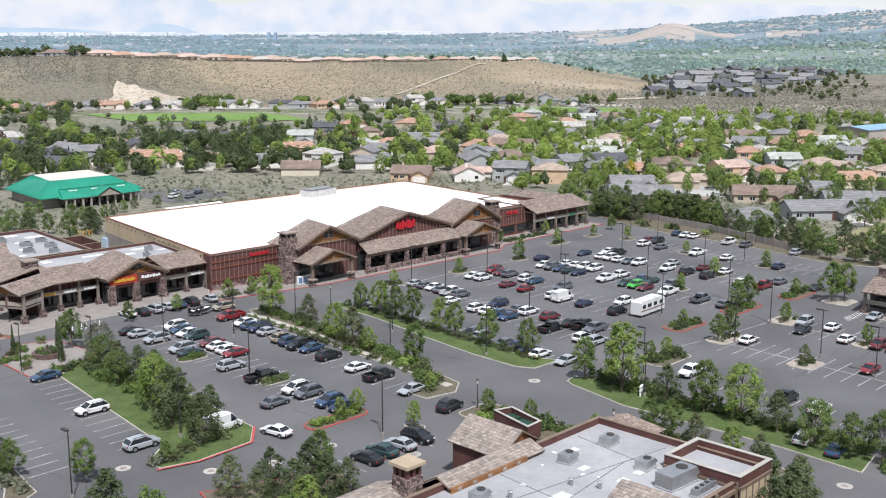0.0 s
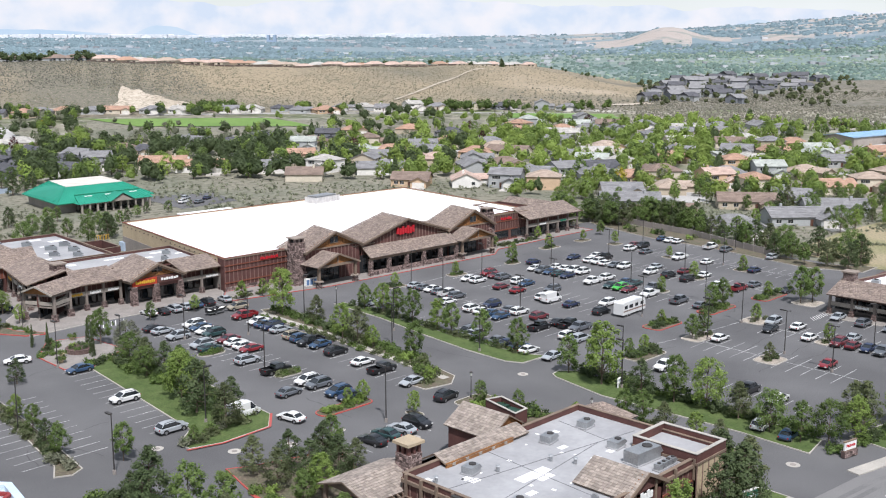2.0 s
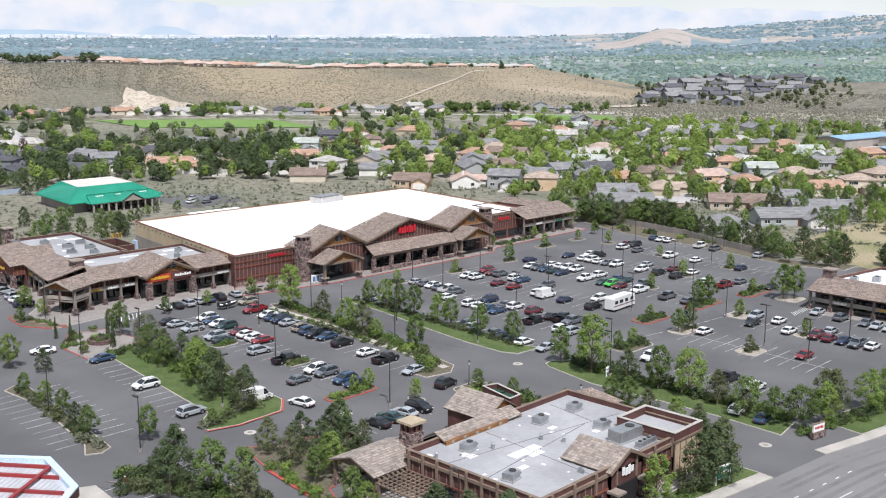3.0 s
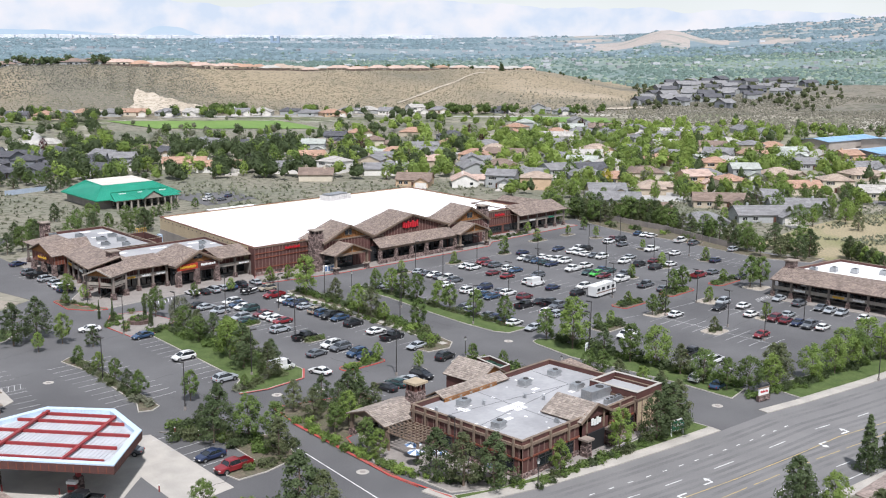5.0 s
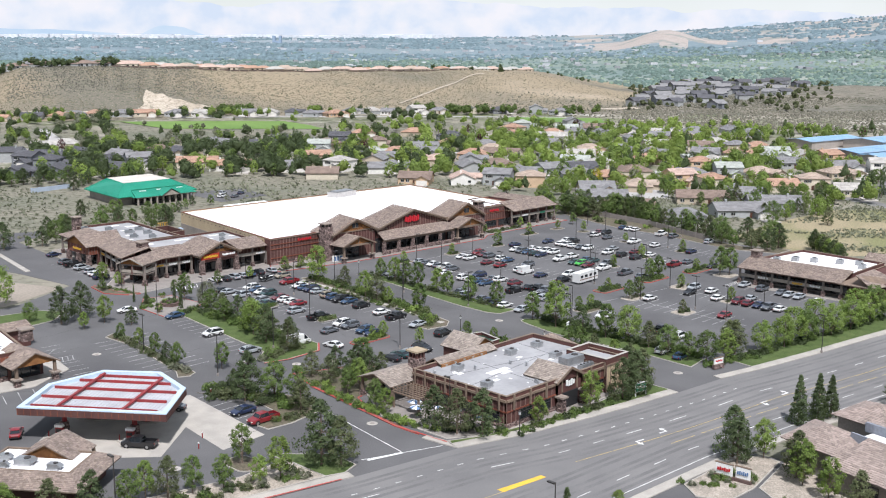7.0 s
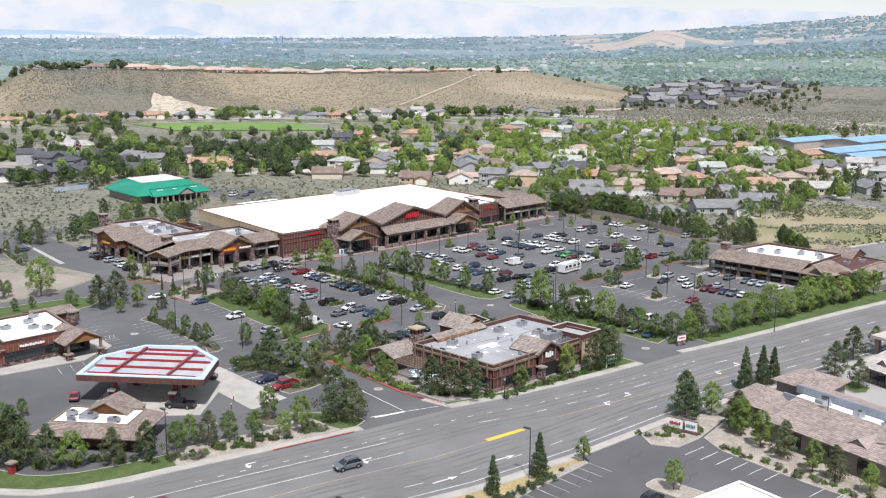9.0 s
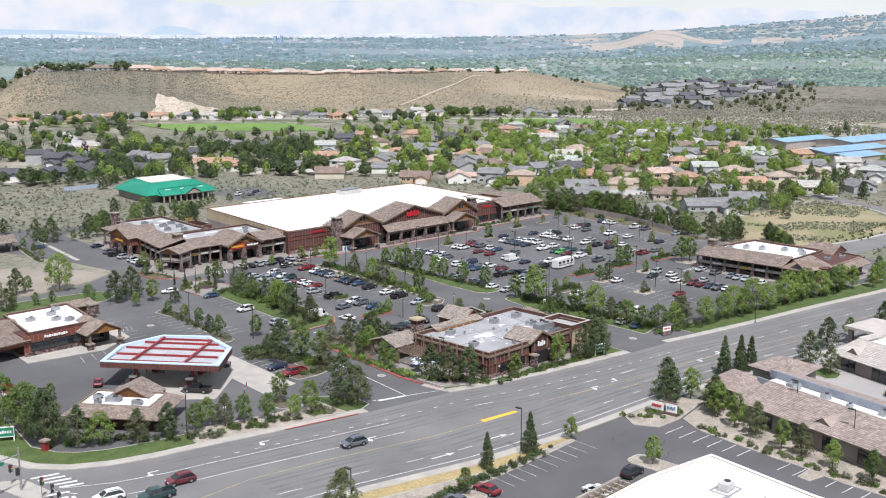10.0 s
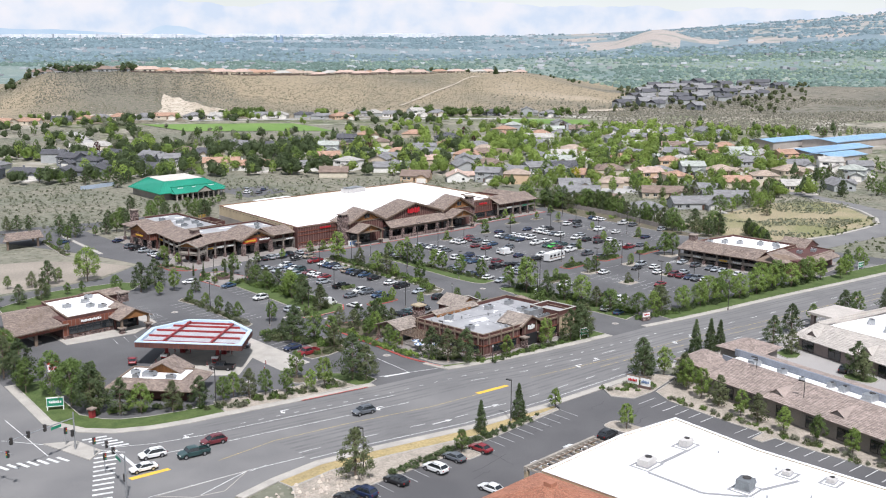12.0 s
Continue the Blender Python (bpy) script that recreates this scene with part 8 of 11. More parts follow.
# ---- plants ----
def leaf_mesh(name, centres, spread, size, per, material, rng):
    """Many small leaf faces in clumps; each face is an island of its own."""
    centres = np.asarray(centres, float)
    n = len(centres) * per
    c = np.repeat(centres, per, 0) + rng.normal(0, 1, (n, 3)) * np.repeat(np.broadcast_to(spread, (len(centres),)), per)[:, None] * (1, 1, 0.8)
    mid = centres.mean(0)
    out = (c - mid) / (np.abs(c - mid).max() + 1e-6) * 0.9
    if np.ndim(spread):
        wide = np.abs(centres - mid).max() > 20
        out = (c - np.repeat(centres, per, 0)) / np.repeat(spread, per)[:, None] * 0.35 if wide else out
    nrm = out + rng.normal(0, 0.45, (n, 3)) + (0, 0, 0.45)
    if np.abs(centres - mid).max() > 400:
        nrm = out * 0.6 + rng.normal(0, 0.22, (n, 3)) + (0, 0, 0.9)
    nrm /= np.linalg.norm(nrm, axis=1)[:, None]
    a = np.cross(nrm, rng.normal(0, 1, (n, 3)))
    a /= np.linalg.norm(a, axis=1)[:, None] + 1e-9
    b = np.cross(nrm, a)
    k = size * rng.uniform(0.6, 1.35, (n, 1))
    v = np.stack([c - a * k - b * k * 0.5, c + a * k * 0.35 - b * k * 0.75, c + a * k + b * k * 0.4, c - a * k * 0.4 + b * k * 0.8], 1).reshape(-1, 3)
    me = bpy.data.meshes.new(name)
    me.from_pydata(v.tolist(), [], np.arange(n * 4).reshape(-1, 4).tolist())
    me.materials.append(material)
    return me


def crown_mesh(lumps, radii, flat, size, per, material, rng, mid):
    """Leaves over the outer side of many small lumps, so that each bough is lit from above."""
    c, r = np.asarray(lumps, float), np.asarray(radii, float)
    n = len(c)
    d = rng.normal(0, 1, (n, per, 3)) + 0.55 * ((c - mid) / (np.linalg.norm(c - mid, axis=1)[:, None] + 1e-6))[:, None, :] + (0, 0, 0.25)
    d /= np.linalg.norm(d, axis=2)[:, :, None]
    pos = c[:, None, :] + d * (r[:, None] * rng.uniform(0.3, 1.22, (n, per)))[:, :, None] * np.array((1, 1, flat))
    out = (pos - mid) / (np.linalg.norm(pos - mid, axis=2)[:, :, None] + 1e-6)
    nrm = 0.6 * d + 0.6 * out + rng.normal(0, 0.42, d.shape) + (0, 0, 0.3)
    nrm /= np.linalg.norm(nrm, axis=2)[:, :, None]
    a = np.cross(nrm, rng.normal(0, 1, d.shape))
    a /= np.linalg.norm(a, axis=2)[:, :, None] + 1e-9
    b = np.cross(nrm, a)
    k = size * rng.uniform(0.6, 1.4, (n, per, 1))
    v = np.stack([pos - a * k - b * k * 0.4, pos + a * k * 0.3 - b * k * 0.7, pos + a * k + b * k * 0.3, pos - a * k * 0.35 + b * k * 0.75], 2).reshape(-1, 3)
    me = bpy.data.meshes.new("crown")
    me.from_pydata(v.tolist(), [], np.arange(len(v)).reshape(-1, 4).tolist())
    me.materials.append(material)
    return me


def tree_meshes(kind, seed, material, dense=1.0):
    """A trunk with limbs, and a crown, for a tree ten metres high."""
    rng = np.random.default_rng(seed)
    s = Shape()
    cs, sp = [], []
    if kind in ("oval", "round"):
        w, low, many = (2.7, 2.5, 40) if kind == "oval" else (3.7, 2.1, 46)
        s.tube((0, 0, -0.2), (0, 0, 3.2), 0.17, 0.13, 7).tube((0, 0, 3.2), (0.1, 0, 8.4), 0.12, 0.03, 6)
        lean = rng.uniform(0, 6.28)
        for i in range(int(many * dense)):
            a, t = i * 2.4 + rng.uniform(-0.6, 0.6), (i + rng.uniform(0, 1)) / many
            z = low + (9.6 - low) * t ** 0.92
            prof = math.sin(math.pi * min(1, 0.22 + 0.74 * t)) ** 0.7
            r = w * prof * (0.35 + 0.65 * math.sqrt(rng.uniform(0.05, 1))) * (1 + 0.16 * math.cos(a - lean)) * rng.uniform(0.85, 1.12)
            cs.append((r * math.cos(a), r * math.sin(a), z))
            sp.append(rng.uniform(0.7, 1.15) * (w / 2.7) ** 0.8 * (1 - 0.3 * t))
            if i % 2 == 0:
                s.tube((0, 0, max(1.6, z - 1.5 * r)), (0.9 * r * math.cos(a), 0.9 * r * math.sin(a), z), 0.065, 0.02, 5)
        flat, size, per = 0.9, 0.17, 78
    elif kind == "pine":
        s.tube((0, 0, -0.2), (0, 0, 9.4), 0.24, 0.05, 7)
        for i in range(int(42 * dense)):
            t = (i + rng.uniform(0, 1)) / 42
            z = 1.1 + 8.5 * t
            a = i * 2.4 + rng.uniform(-0.6, 0.6)
            r = 3.15 * (1 - t ** 2.1) * min(1.0, 0.7 + 1.6 * t) * rng.uniform(0.45, 1.1) + 0.1
            cs.append((r * math.cos(a), r * math.sin(a), z + 0.1 * r))
            sp.append(rng.uniform(0.95, 1.5) * (1 - 0.5 * t))
            s.tube((0, 0, z - 0.25), (r * math.cos(a), r * math.sin(a), z), 0.05, 0.02, 4)
        flat, size, per = 0.72, 0.165, 82
    elif kind == "spruce":
        s.tube((0, 0, -0.2), (0, 0, 9.6), 0.2, 0.03, 7)
        for i in range(int(46 * dense)):
            t = (i + rng.uniform(0, 1)) / 46
            z = 0.4 + 9.2 * t
            a = i * 2.4 + rng.uniform(-0.4, 0.4)
            r = 1.75 * (1 - t) * rng.uniform(0.7, 1.05) + 0.05
            cs.append((r * math.cos(a), r * math.sin(a), z))
            sp.append(0.95 * (1 - 0.74 * t))
        flat, size, per = 0.9, 0.16, 84
    else:
        for i in range(int(20 * dense)):
            a, t = i * 2.4 + rng.uniform(-0.5, 0.5), (i + rng.uniform(0, 1)) / 20
            r = 3.9 * math.sin(math.pi * (0.16 + 0.78 * t)) ** 0.8 * rng.uniform(0.5, 1.02)
            cs.append((r * math.cos(a), r * math.sin(a), 1.7 + 7.4 * t))
            sp.append(rng.uniform(0.95, 1.6))
        s.tube((0, 0, -0.3), (0, 0, 3), 0.4, 0.2, 5)
        flat, size, per = 0.85, 0.34, 40
    return s.mesh("trunk", [BARK]), crown_mesh(cs, sp, flat, size, per, material, rng, np.array((0, 0, 4.6)))


KINDS = {}
for key, kind, leaves, count in (("g", "oval", LEAF[0], 3), ("y", "oval", LEAF[1], 3), ("r", "round", LEAF[0], 3), ("b", "round", LEAF[1], 3), ("p", "pine", LEAF[2], 4), ("o", "pine", LEAF[3], 2), ("s", "spruce", LEAF[2], 2), ("u", "round", LEAF[4], 1), ("w", "round", LEAF[5], 1), ("a", "round", LEAF[6], 2)):
    KINDS[key] = [tree_meshes(kind, 11 * i + ord(key), leaves) for i in range(count)]
TREE_NAMES = dict(g=("ash_tree", "leafy green deciduous tree"), y=("pear_tree", "bright green young deciduous tree"), r=("maple_tree", "broad green deciduous tree"), b=("elm_tree", "broad bright green deciduous tree"),
                  p=("pine_tree", "dark green pine tree"), o=("pine_tree", "olive green pine tree"), s=("spruce_tree", "slender dark conifer"), u=("plum_tree", "purple-leaved plum tree"), w=("golden_tree", "yellow-leaved ornamental tree"), a=("olive_tree", "pale sage-green tree"))
turner = np.random.default_rng(5)


def tree(key, x, y, h, where="in a planted bed", width=1.0, z=None, group="trees of the shopping centre"):
    trunk, crown = KINDS[key][turner.integers(len(KINDS[key]))]
    name, label = TREE_NAMES[key]
    ob = new(name, trunk)
    k = h / 10.0
    ob.matrix_local = Matrix.LocRotScale((x, y, 0.1 if z is None else z), Euler((0, 0, turner.uniform(0, 6.28))), (k * width, k * width, k))
    tagged(ob, f"{label} {where}", "tree", group)
    part("crown", crown, None, ob)
    return ob


def grove(text, where):
    """Trees written as kind x y height, one after another."""
    w = text.split()
    for i in range(0, len(w), 4):
        tree(w[i], float(w[i + 1]), float(w[i + 2]), float(w[i + 3]), where)


grove("""y -15.9 -18.5 10 o -15.3 -28.9 6 y -19.6 -42 7.2 o -19.8 -46.6 7.6 y -19.4 -50.4 4.4 g -18.6 -60.4 6.8 y -27 -72.6 3""", "in the drive median")
grove("""g -0.6 -27 5.6 y -0.8 -33 6.8 g -1 -37.5 6.4 g -1.4 -42.6 7 y -1.8 -50 6.4 g -2 -54 6.2 g -2.4 -62.6 6.6 g -2.2 -71 6.4""", "on the lawn median")
grove("""g -6.1 -85.8 6.8 y -7.4 -93.6 10.8 p -8 -101.7 6.4 g -6.8 -107 7.8 b -5.8 -112.2 8 o -6.5 -118 6 r -8.5 -124 6.5 g -9 -129 6""", "on the lawn strip")
grove("""a -54.6 -23.4 6.8 r -56.6 -28 6 o -56.3 -33 6.2 p -56 -38.5 6.4 p -56.2 -43.6 6.8 b -60.2 -50.4 8 y -58.2 -47 7.4 p -62 -57.4 8.6 o -58.6 -54 6.8 o -62.6 -66 7 p -57.4 -60 5.4 r -58 -36 5.4 g -56.4 -50 5.4 g -69.4 -68.2 2.8""", "in the long bed between lots")
grove("""g -82.6 -33 3.6 y -82.7 -41 4 g -83.6 -48.6 4.6 p -84.2 -54 4 g -85 -59.5 5 g -79.4 -66.6 5.4 p -85.5 -84 8.6 g -84 -90 7.8 g -81.6 -93.6 7 p -87.6 -86 7 o -83.6 -97 6 p -86 -80.4 4.5 g -104.6 -109.4 6.2""", "beside the fuel station")
grove("""o -70 -83 5.5 p -66.4 -86 6 p -62 -87.6 6.4 g -59.2 -86 6.2 o -70.6 -89 5.6 p -67 -91 6.2 p -63 -92 6 g -72 -96 5 y -68.6 -95.4 6 g -73.6 -105.4 5.4 o -60.5 -92.5 5""", "beside the restaurant drive")
grove("""p -73.4 -119.7 7.6 o -72.6 -124.2 8 p -70.2 -127.6 8.2 y -59.7 -131 5 y -46.8 -132.2 6.8 p -38.6 -133.4 8 p -35 -133.8 8.6 o -31.4 -132.6 8 p -29 -127.6 7 y -74.3 -108.6 4.6 y -27 -103 4 g -27 -92 3.4 g -29 -86 4 g -19.4 -106.4 5 g -18.9 -109.2 5.4 o -19.8 -113.4 5 y -20 -118.6 4.6 o -20.4 -122.6 4.8""", "under the restaurant wall")
grove("""p -96.6 -118.6 10.5 o -94.6 -120.8 8 p -149 -72.4 10.5 g -147.2 -83 9.6 r -147 -91 9 p -146 -97 10 p -142.6 -102.4 7.4 b -139.6 -105 6 o -134.6 -108.4 6.4 p -129.6 -110.2 6.6 r -145 -88 8.6 o -144.6 -97.6 8 g -125 -111.6 5.6 o -119.4 -112.6 6.4 y -121.4 -110 5.4 g -112.3 -115.8 5.4 y -104.2 -118.4 6.6 y -107.6 -118 4.6 g -150 -77 7.5 g -144 -94 6.5""", "on the street corner")
grove("""g -134.9 -76.1 3.4 g -116 -113.6 5.6 o -149 -64 9.5 r -150 -55 9 p -147 -48 9.5 r -149 -40 9 r -146 -58 9""", "near the kiosk")
# mostly bright kinds, which puts the roadside sunlight into leaf colour
grove("""r -7 -132.2 6.5 y -3.6 -134.6 6.8 o 2 -133.6 7.6 b 7.5 -137 6.8 b 14.4 -138.4 7.0 b 19 -138 8.0 r 23 -139.4 6.8 b 27.4 -139 8.6 b 31 -141.4 7.2 b 39 -142.4 7.0 b 43 -141.4 8.6 y 47 -143.4 7.5 r 51 -142.8 8.4 b 55 -145.4 7.4 r 63 -146 7.4 y 67 -145.4 7.8 y 71 -147.4 7.0""", "on the roadside lawn")
grove("""o 3 -131.5 7 y 77 -151 6.4 b 84 -150 6.6 p 91 -147 7 y 97 -150 5.4 y 103 -146 6""", "behind the roadside lawn")
grove("""y 13 -88.6 3.6 g 28 -89.6 5 g 31.6 -90 5.2 o 25.5 -106.8 3.4 y 44 -109.4 3.8 g 51.4 -80.6 6 g 55 -81 6.4 y 33 -79.6 3.2 y 71.4 -83.2 3.6 g 70.6 -91.4 8.4 g 73 -93 8 y 59 -63.2 3.6 y 77 -61 4.2 y 94 -65 4 y 95.4 -42.6 3.2 y 102 -20.4 3.8 y 39 -16.6 3.4 g 60 -17.2 5.4 y 19.4 -15.4 3.4 y 84 -10.4 4 y 100 -10.4 3.2 g 9 -88 3.6 y 49 -92 3.8 g 112 -8 4.4 y -44 -71.6 3 y -40.8 -71.8 3.6 y -39 -81.4 3.6""", "in a parking island")
grove("""g -53.6 -12 7.0 g -51 -3 3.6 g -37.6 -2.6 4 y -27 -2.6 3.6 y -14 -1.2 4.4 y -8.5 -1.4 4 y -57.5 14 4 b -56.6 24 5 g 73 0 3.4 y 92 0 4 g -63 12 3.6""", "near the shop arcade")
grove("""p -60 92 8 p -57 86 9 g -63 80 6 r -40 86 7.5 p -33 92 8 r -22 90 8 p -12 96 8 r -4 88 7 p 4 92 8 r 10 104 6 g 18 110 5 p 24 116 4.6 r 31 122 4 p 38 128 4 r 2 126 6 p -8 132 6.5 g 8 132 5 r 44 124 4 g -28 104 6""", "behind the shops")
grove("""b -90.1 12.4 10.5 p -101 15.8 7.6 g -97 17 4.6 g -112 19 4 o -106 16 5 p -86 -12.1 9 p -80.4 -10.5 9 y -78.4 -17.7 6.4 p -118 -2.3 6 o -111 -1 6.4 g -108 2 4 r -90.5 -5.5 4.6 g -102.8 -0.2 3.6 g -98 0.6 3.2 y -84.5 -20 4 p -75 -24 4.4 p -126 -3 7.5""", "behind the bank")
grove("""o -130.8 -158.6 9 g -110.4 -163.8 4.4 s -100.4 -159.4 6.4 s -90.6 -160.4 7.6 y -80.4 -161.4 4.2 y -80 -178 5 p -49.5 -161.4 8.6 p -51.4 -163.2 7 y -46.4 -165 6.4 y -52 -174 7 o -49.8 -172 7.4 y -54.6 -179 6.4 o -56.2 -184 6.6 y -58.6 -190 5.4 o -59.4 -194 6 y -60.8 -200 5 g -61.8 -207 5.4 y -62.8 -214 5 g -63.6 -221 5.6""", "beside the office plaza")
grove("""s -27.9 -161.8 8.8 s -23.9 -163.4 8.6 s -21.6 -164.6 8 p -6.9 -170.8 7.4 p 6.7 -168.9 7.6 o -11.5 -177.7 6.2 p -17.3 -195.6 8 o -19.4 -198 6.6 p 29.4 -172.8 8 g 34 -174 7 g 20 -168.4 5 p 44 -178 7""", "across the road")
for i in range(17):
    tree("prgo"[i % 4], 2.0 + 1.8 * (i % 2) + float(np.interp(2 - 5.3 * i, (-88, -74, -63, -61, -41, -29, -6, 4), (113, 109, 113, 117, 125, 130.5, 135, 135))), 2 - 5.3 * i + turner.uniform(-1, 1), turner.uniform(5, 7.6), "in the border behind the lot")
for i in range(12):
    tree("rpgb"[i % 4], 119 + 6.5 * i * 0.4 + turner.uniform(-1, 1), 8 + 4.2 * i * 0.6, turner.uniform(6, 8.5), "behind the shop wing")
for i in range(14):
    tree("gpoy"[i % 4], 128 - 1.4 * i, -92 - 3.4 * i * 0.4, turner.uniform(5, 7), "along the field edge")

for i in range(18):
    tree("prpo"[i % 4], (127 if i < 8 else 136) + 8 * turner.uniform(), 12 - 2.2 * i + turner.uniform(-1, 1), turner.uniform(6.5, 9), "in the belt behind the shop wing", 1.2)
for i in range(22):
    y = -84 + 4.6 * i
    tree("prop"[i % 4], float(np.interp(y, (-84, -62, -41, -29, -6, 20), (121, 122, 130, 135.5, 141, 143))) + turner.uniform(-2, 5), y, turner.uniform(5.5, 9), "behind the block wall", 1.1)
grove("""r -8 115 6 p -6 108 6 g -4 101 6 r 9 113 6 g 11 110 5.5 p 7 95 6.5 p -20 82 6""", "behind the shops")
grove("""p -37 98 7 r -32 96.5 7.5 g -50.4 83 4 p -45.5 84 6.5 p -62.4 113.6 6 p -66.6 114.6 6.4 o -70 116 6 g -71 70 3.6 y -73 60 3.4 g -70 80 4""", "beside the side lot")
for x, y, h in ((-62.2, -8.4, 5.4), (-58.6, -18.4, 6.6), (-55, -9.6, 5.2), (-63.4, -4.6, 4.6)):
    tree("s", x, y, h, "clipped slim on the plaza", 0.42)
# shrubs
SHRUBS = []
for i, m in enumerate((LEAF[0], LEAF[2], LEAF[1], LEAF[3], LEAF[6])):
    rng = np.random.default_rng(70 + i)
    a, t = rng.uniform(0, 6.28, 14), rng.uniform(0.15, 1, 14)
    SHRUBS.append(leaf_mesh("shrub", np.stack([0.55 * np.cos(a) * np.sqrt(1 - (t - .2) ** 2), 0.55 * np.sin(a) * np.sqrt(1 - (t - .2) ** 2), t * 0.8], 1), 0.15, 0.085, 30, m, rng))
SHRUB_LABEL = ("clipped green shrub in a bed", "dark evergreen shrub in a bed", "bright green shrub in a bed", "olive green shrub in a bed", "grey-green sage shrub in gravel")


MORE = [[] for k in range(5)]
shrub_count = [0]


def shrub(x, y, size, k, z=0.1, group="shrubs in the beds"):
    """A shrub; past three hundred they go into one mesh of their kind."""
    shrub_count[0] += 1
    if shrub_count[0] > 260 and z == 0.1 and not group.startswith("clipped"):
        MORE[k].append((x, y, z, size))
        return
    ob = new("shrub", SHRUBS[k])
    ob.matrix_local = Matrix.LocRotScale((x, y, z), Euler((0, 0, turner.uniform(0, 6.28))), (size * turner.uniform(0.85, 1.3), size * turner.uniform(0.85, 1.3), size))
    tagged(ob, SHRUB_LABEL[k], "shrub", group)


def hedge(x0, y0, x1, y1, n, size, kinds, spread=0.8):
    for i in range(n):
        t = (i + 0.5) / n
        shrub(x0 + (x1 - x0) * t + turner.uniform(-spread, spread), y0 + (y1 - y0) * t + turner.uniform(-spread, spread), size * turner.uniform(0.7, 1.3), kinds[turner.integers(len(kinds))])


for row_ in ((-14.5, -14, -19, -60, 30, 1.5, (0, 1, 0), 0.6), (-19.4, -60, -26, -74, 12, 1.6, (0, 2, 3), 1.6), (-19.6, -16, -22.6, -68, 16, 1.2, (0, 3), 0.4), (0, -22, -3, -74, 30, 1.2, (0, 1, 3), 0.5),
             (-4.8, -86, -5.4, -130, 26, 1.7, (1, 0, 1), 0.5), (-57, -25, -58.4, -66, 46, 1.5, (0, 1, 3, 0), 1.7), (-60, -64, -70, -68.6, 10, 1.3, (0, 3, 4), 0.9), (-82.4, -30, -86.4, -65, 22, 1.2, (1, 3, 4), 0.5),
             (-49, -71.6, -40, -71.6, 12, 1.0, (0, 2), 0.6), (-44.6, -32, -40, -32, 5, 0.9, (0, 3), 0.3), (-42.4, -51.8, -38, -51.8, 5, 1.0, (0, 3), 0.3), (29.4, -79.6, 37, -79.6, 12, 1.1, (0, 1), 1.0),
             (48, -81, 57.6, -81, 10, 1.2, (0, 1), 0.9), (67.4, -83.4, 76.6, -83.4, 11, 1.2, (0, 1), 1.0), (8.6, -89, 16, -89, 12, 1.4, (1, 0), 1.0), (-30, -84, -27, -99, 16, 1.5, (0, 2, 1), 1.6),
             (-65, -13, -59, -5, 9, 1.0, (0, 3), 1.4), (-56, -22, -62, -24, 5, 1.3, (0, 1), 0.6), (-91, -97.6, -84, -100, 8, 1.2, (3, 4, 0), 0.6), (-90.4, -77, -81, -97, 26, 1.5, (0, 1, 2, 3), 2.2), (-70, 84, -76, 54, 16, 1.0, (0, 3, 4), 0.6), (-90, -77.4, -86, -79, 5, 1.5, (1, 1), 0.5)):
    hedge(*row_)
for row_ in ((-130, -113.5, -99, -119.6, 30, 1.1, (0, 3, 4, 1), 1.6), (-147, -99, -130, -110, 14, 1.1, (0, 1), 1.2), (-75, -119, -66, -130.6, 14, 1.2, (0, 2, 1), 0.8), (-66, -131.6, -30, -133.4, 30, 1.1, (0, 1, 3), 0.7),
             (-75.6, -101, -72, -87, 12, 1.1, (0, 2), 0.8), (-75.0, -102, -75.6, -118, 14, 1.3, (0, 2, 0), 0.5), (-20, -101, -20.4, -124, 14, 1.3, (0, 1, 3), 1.2), (-3, -135.4, 70, -146.6, 46, 1.3, (1, 0, 1), 1.0), (-10, -133.6, 4, -138, 14, 1.2, (1, 0), 0.7), (-128, -161.4, -84, -161.6, 9, 0.9, (0, 1), 0.5),
             (-63, -162.4, -54, -168, 22, 0.9, (0, 0, 4), 2.0), (-59.5, -174, -66, -225, 40, 0.9, (4, 3, 0), 0.9), (-61.4, 17, -59, 4, 10, 0.9, (0, 3), 0.9), (-16, 1.2, 0, 0.6, 12, 0.9, (0, 3), 0.3), (75, 0.4, 92, 0.8, 16, 1.0, (0, 3, 1), 0.6),
             (17.4, -15.4, 21.6, -15.4, 5, 0.9, (1, 0), 0.5), (37.4, -16.6, 41.4, -16.6, 5, 0.9, (1, 0), 0.5), (58.4, -17.2, 61.6, -17.2, 5, 0.9, (1, 0), 0.5), (82, -10.4, 87, -10.4, 6, 0.9, (1, 0), 0.6), (58, -63.4, 60.4, -63.4, 4, 0.9, (1, 0), 0.5),
             (76, -62, 78.4, -60, 4, 0.9, (1, 0), 0.4), (93, -65, 95.4, -65, 4, 0.9, (1, 0), 0.5), (27, -90, 34, -90, 6, 0.8, (3, 4), 0.7), (47, -92, 52, -92, 6, 0.8, (3, 4), 1.0), (23.4, -107, 27.6, -107, 5, 0.9, (3, 1), 0.8), (42, -109.4, 46, -109.4, 5, 0.8, (3, 4), 0.7)):
    hedge(*row_)
for i in range(16):
    shrub(-125.6 + 2.75 * i * 0.86, -162.2, 1.25, 1, group="clipped hedge balls by the south lot")
for i in range(18):
    x, y = turner.uniform(120, 127), turner.uniform(-86, 4)
    shrub(x, y, turner.uniform(1.2, 2.0), turner.integers(0, 4))


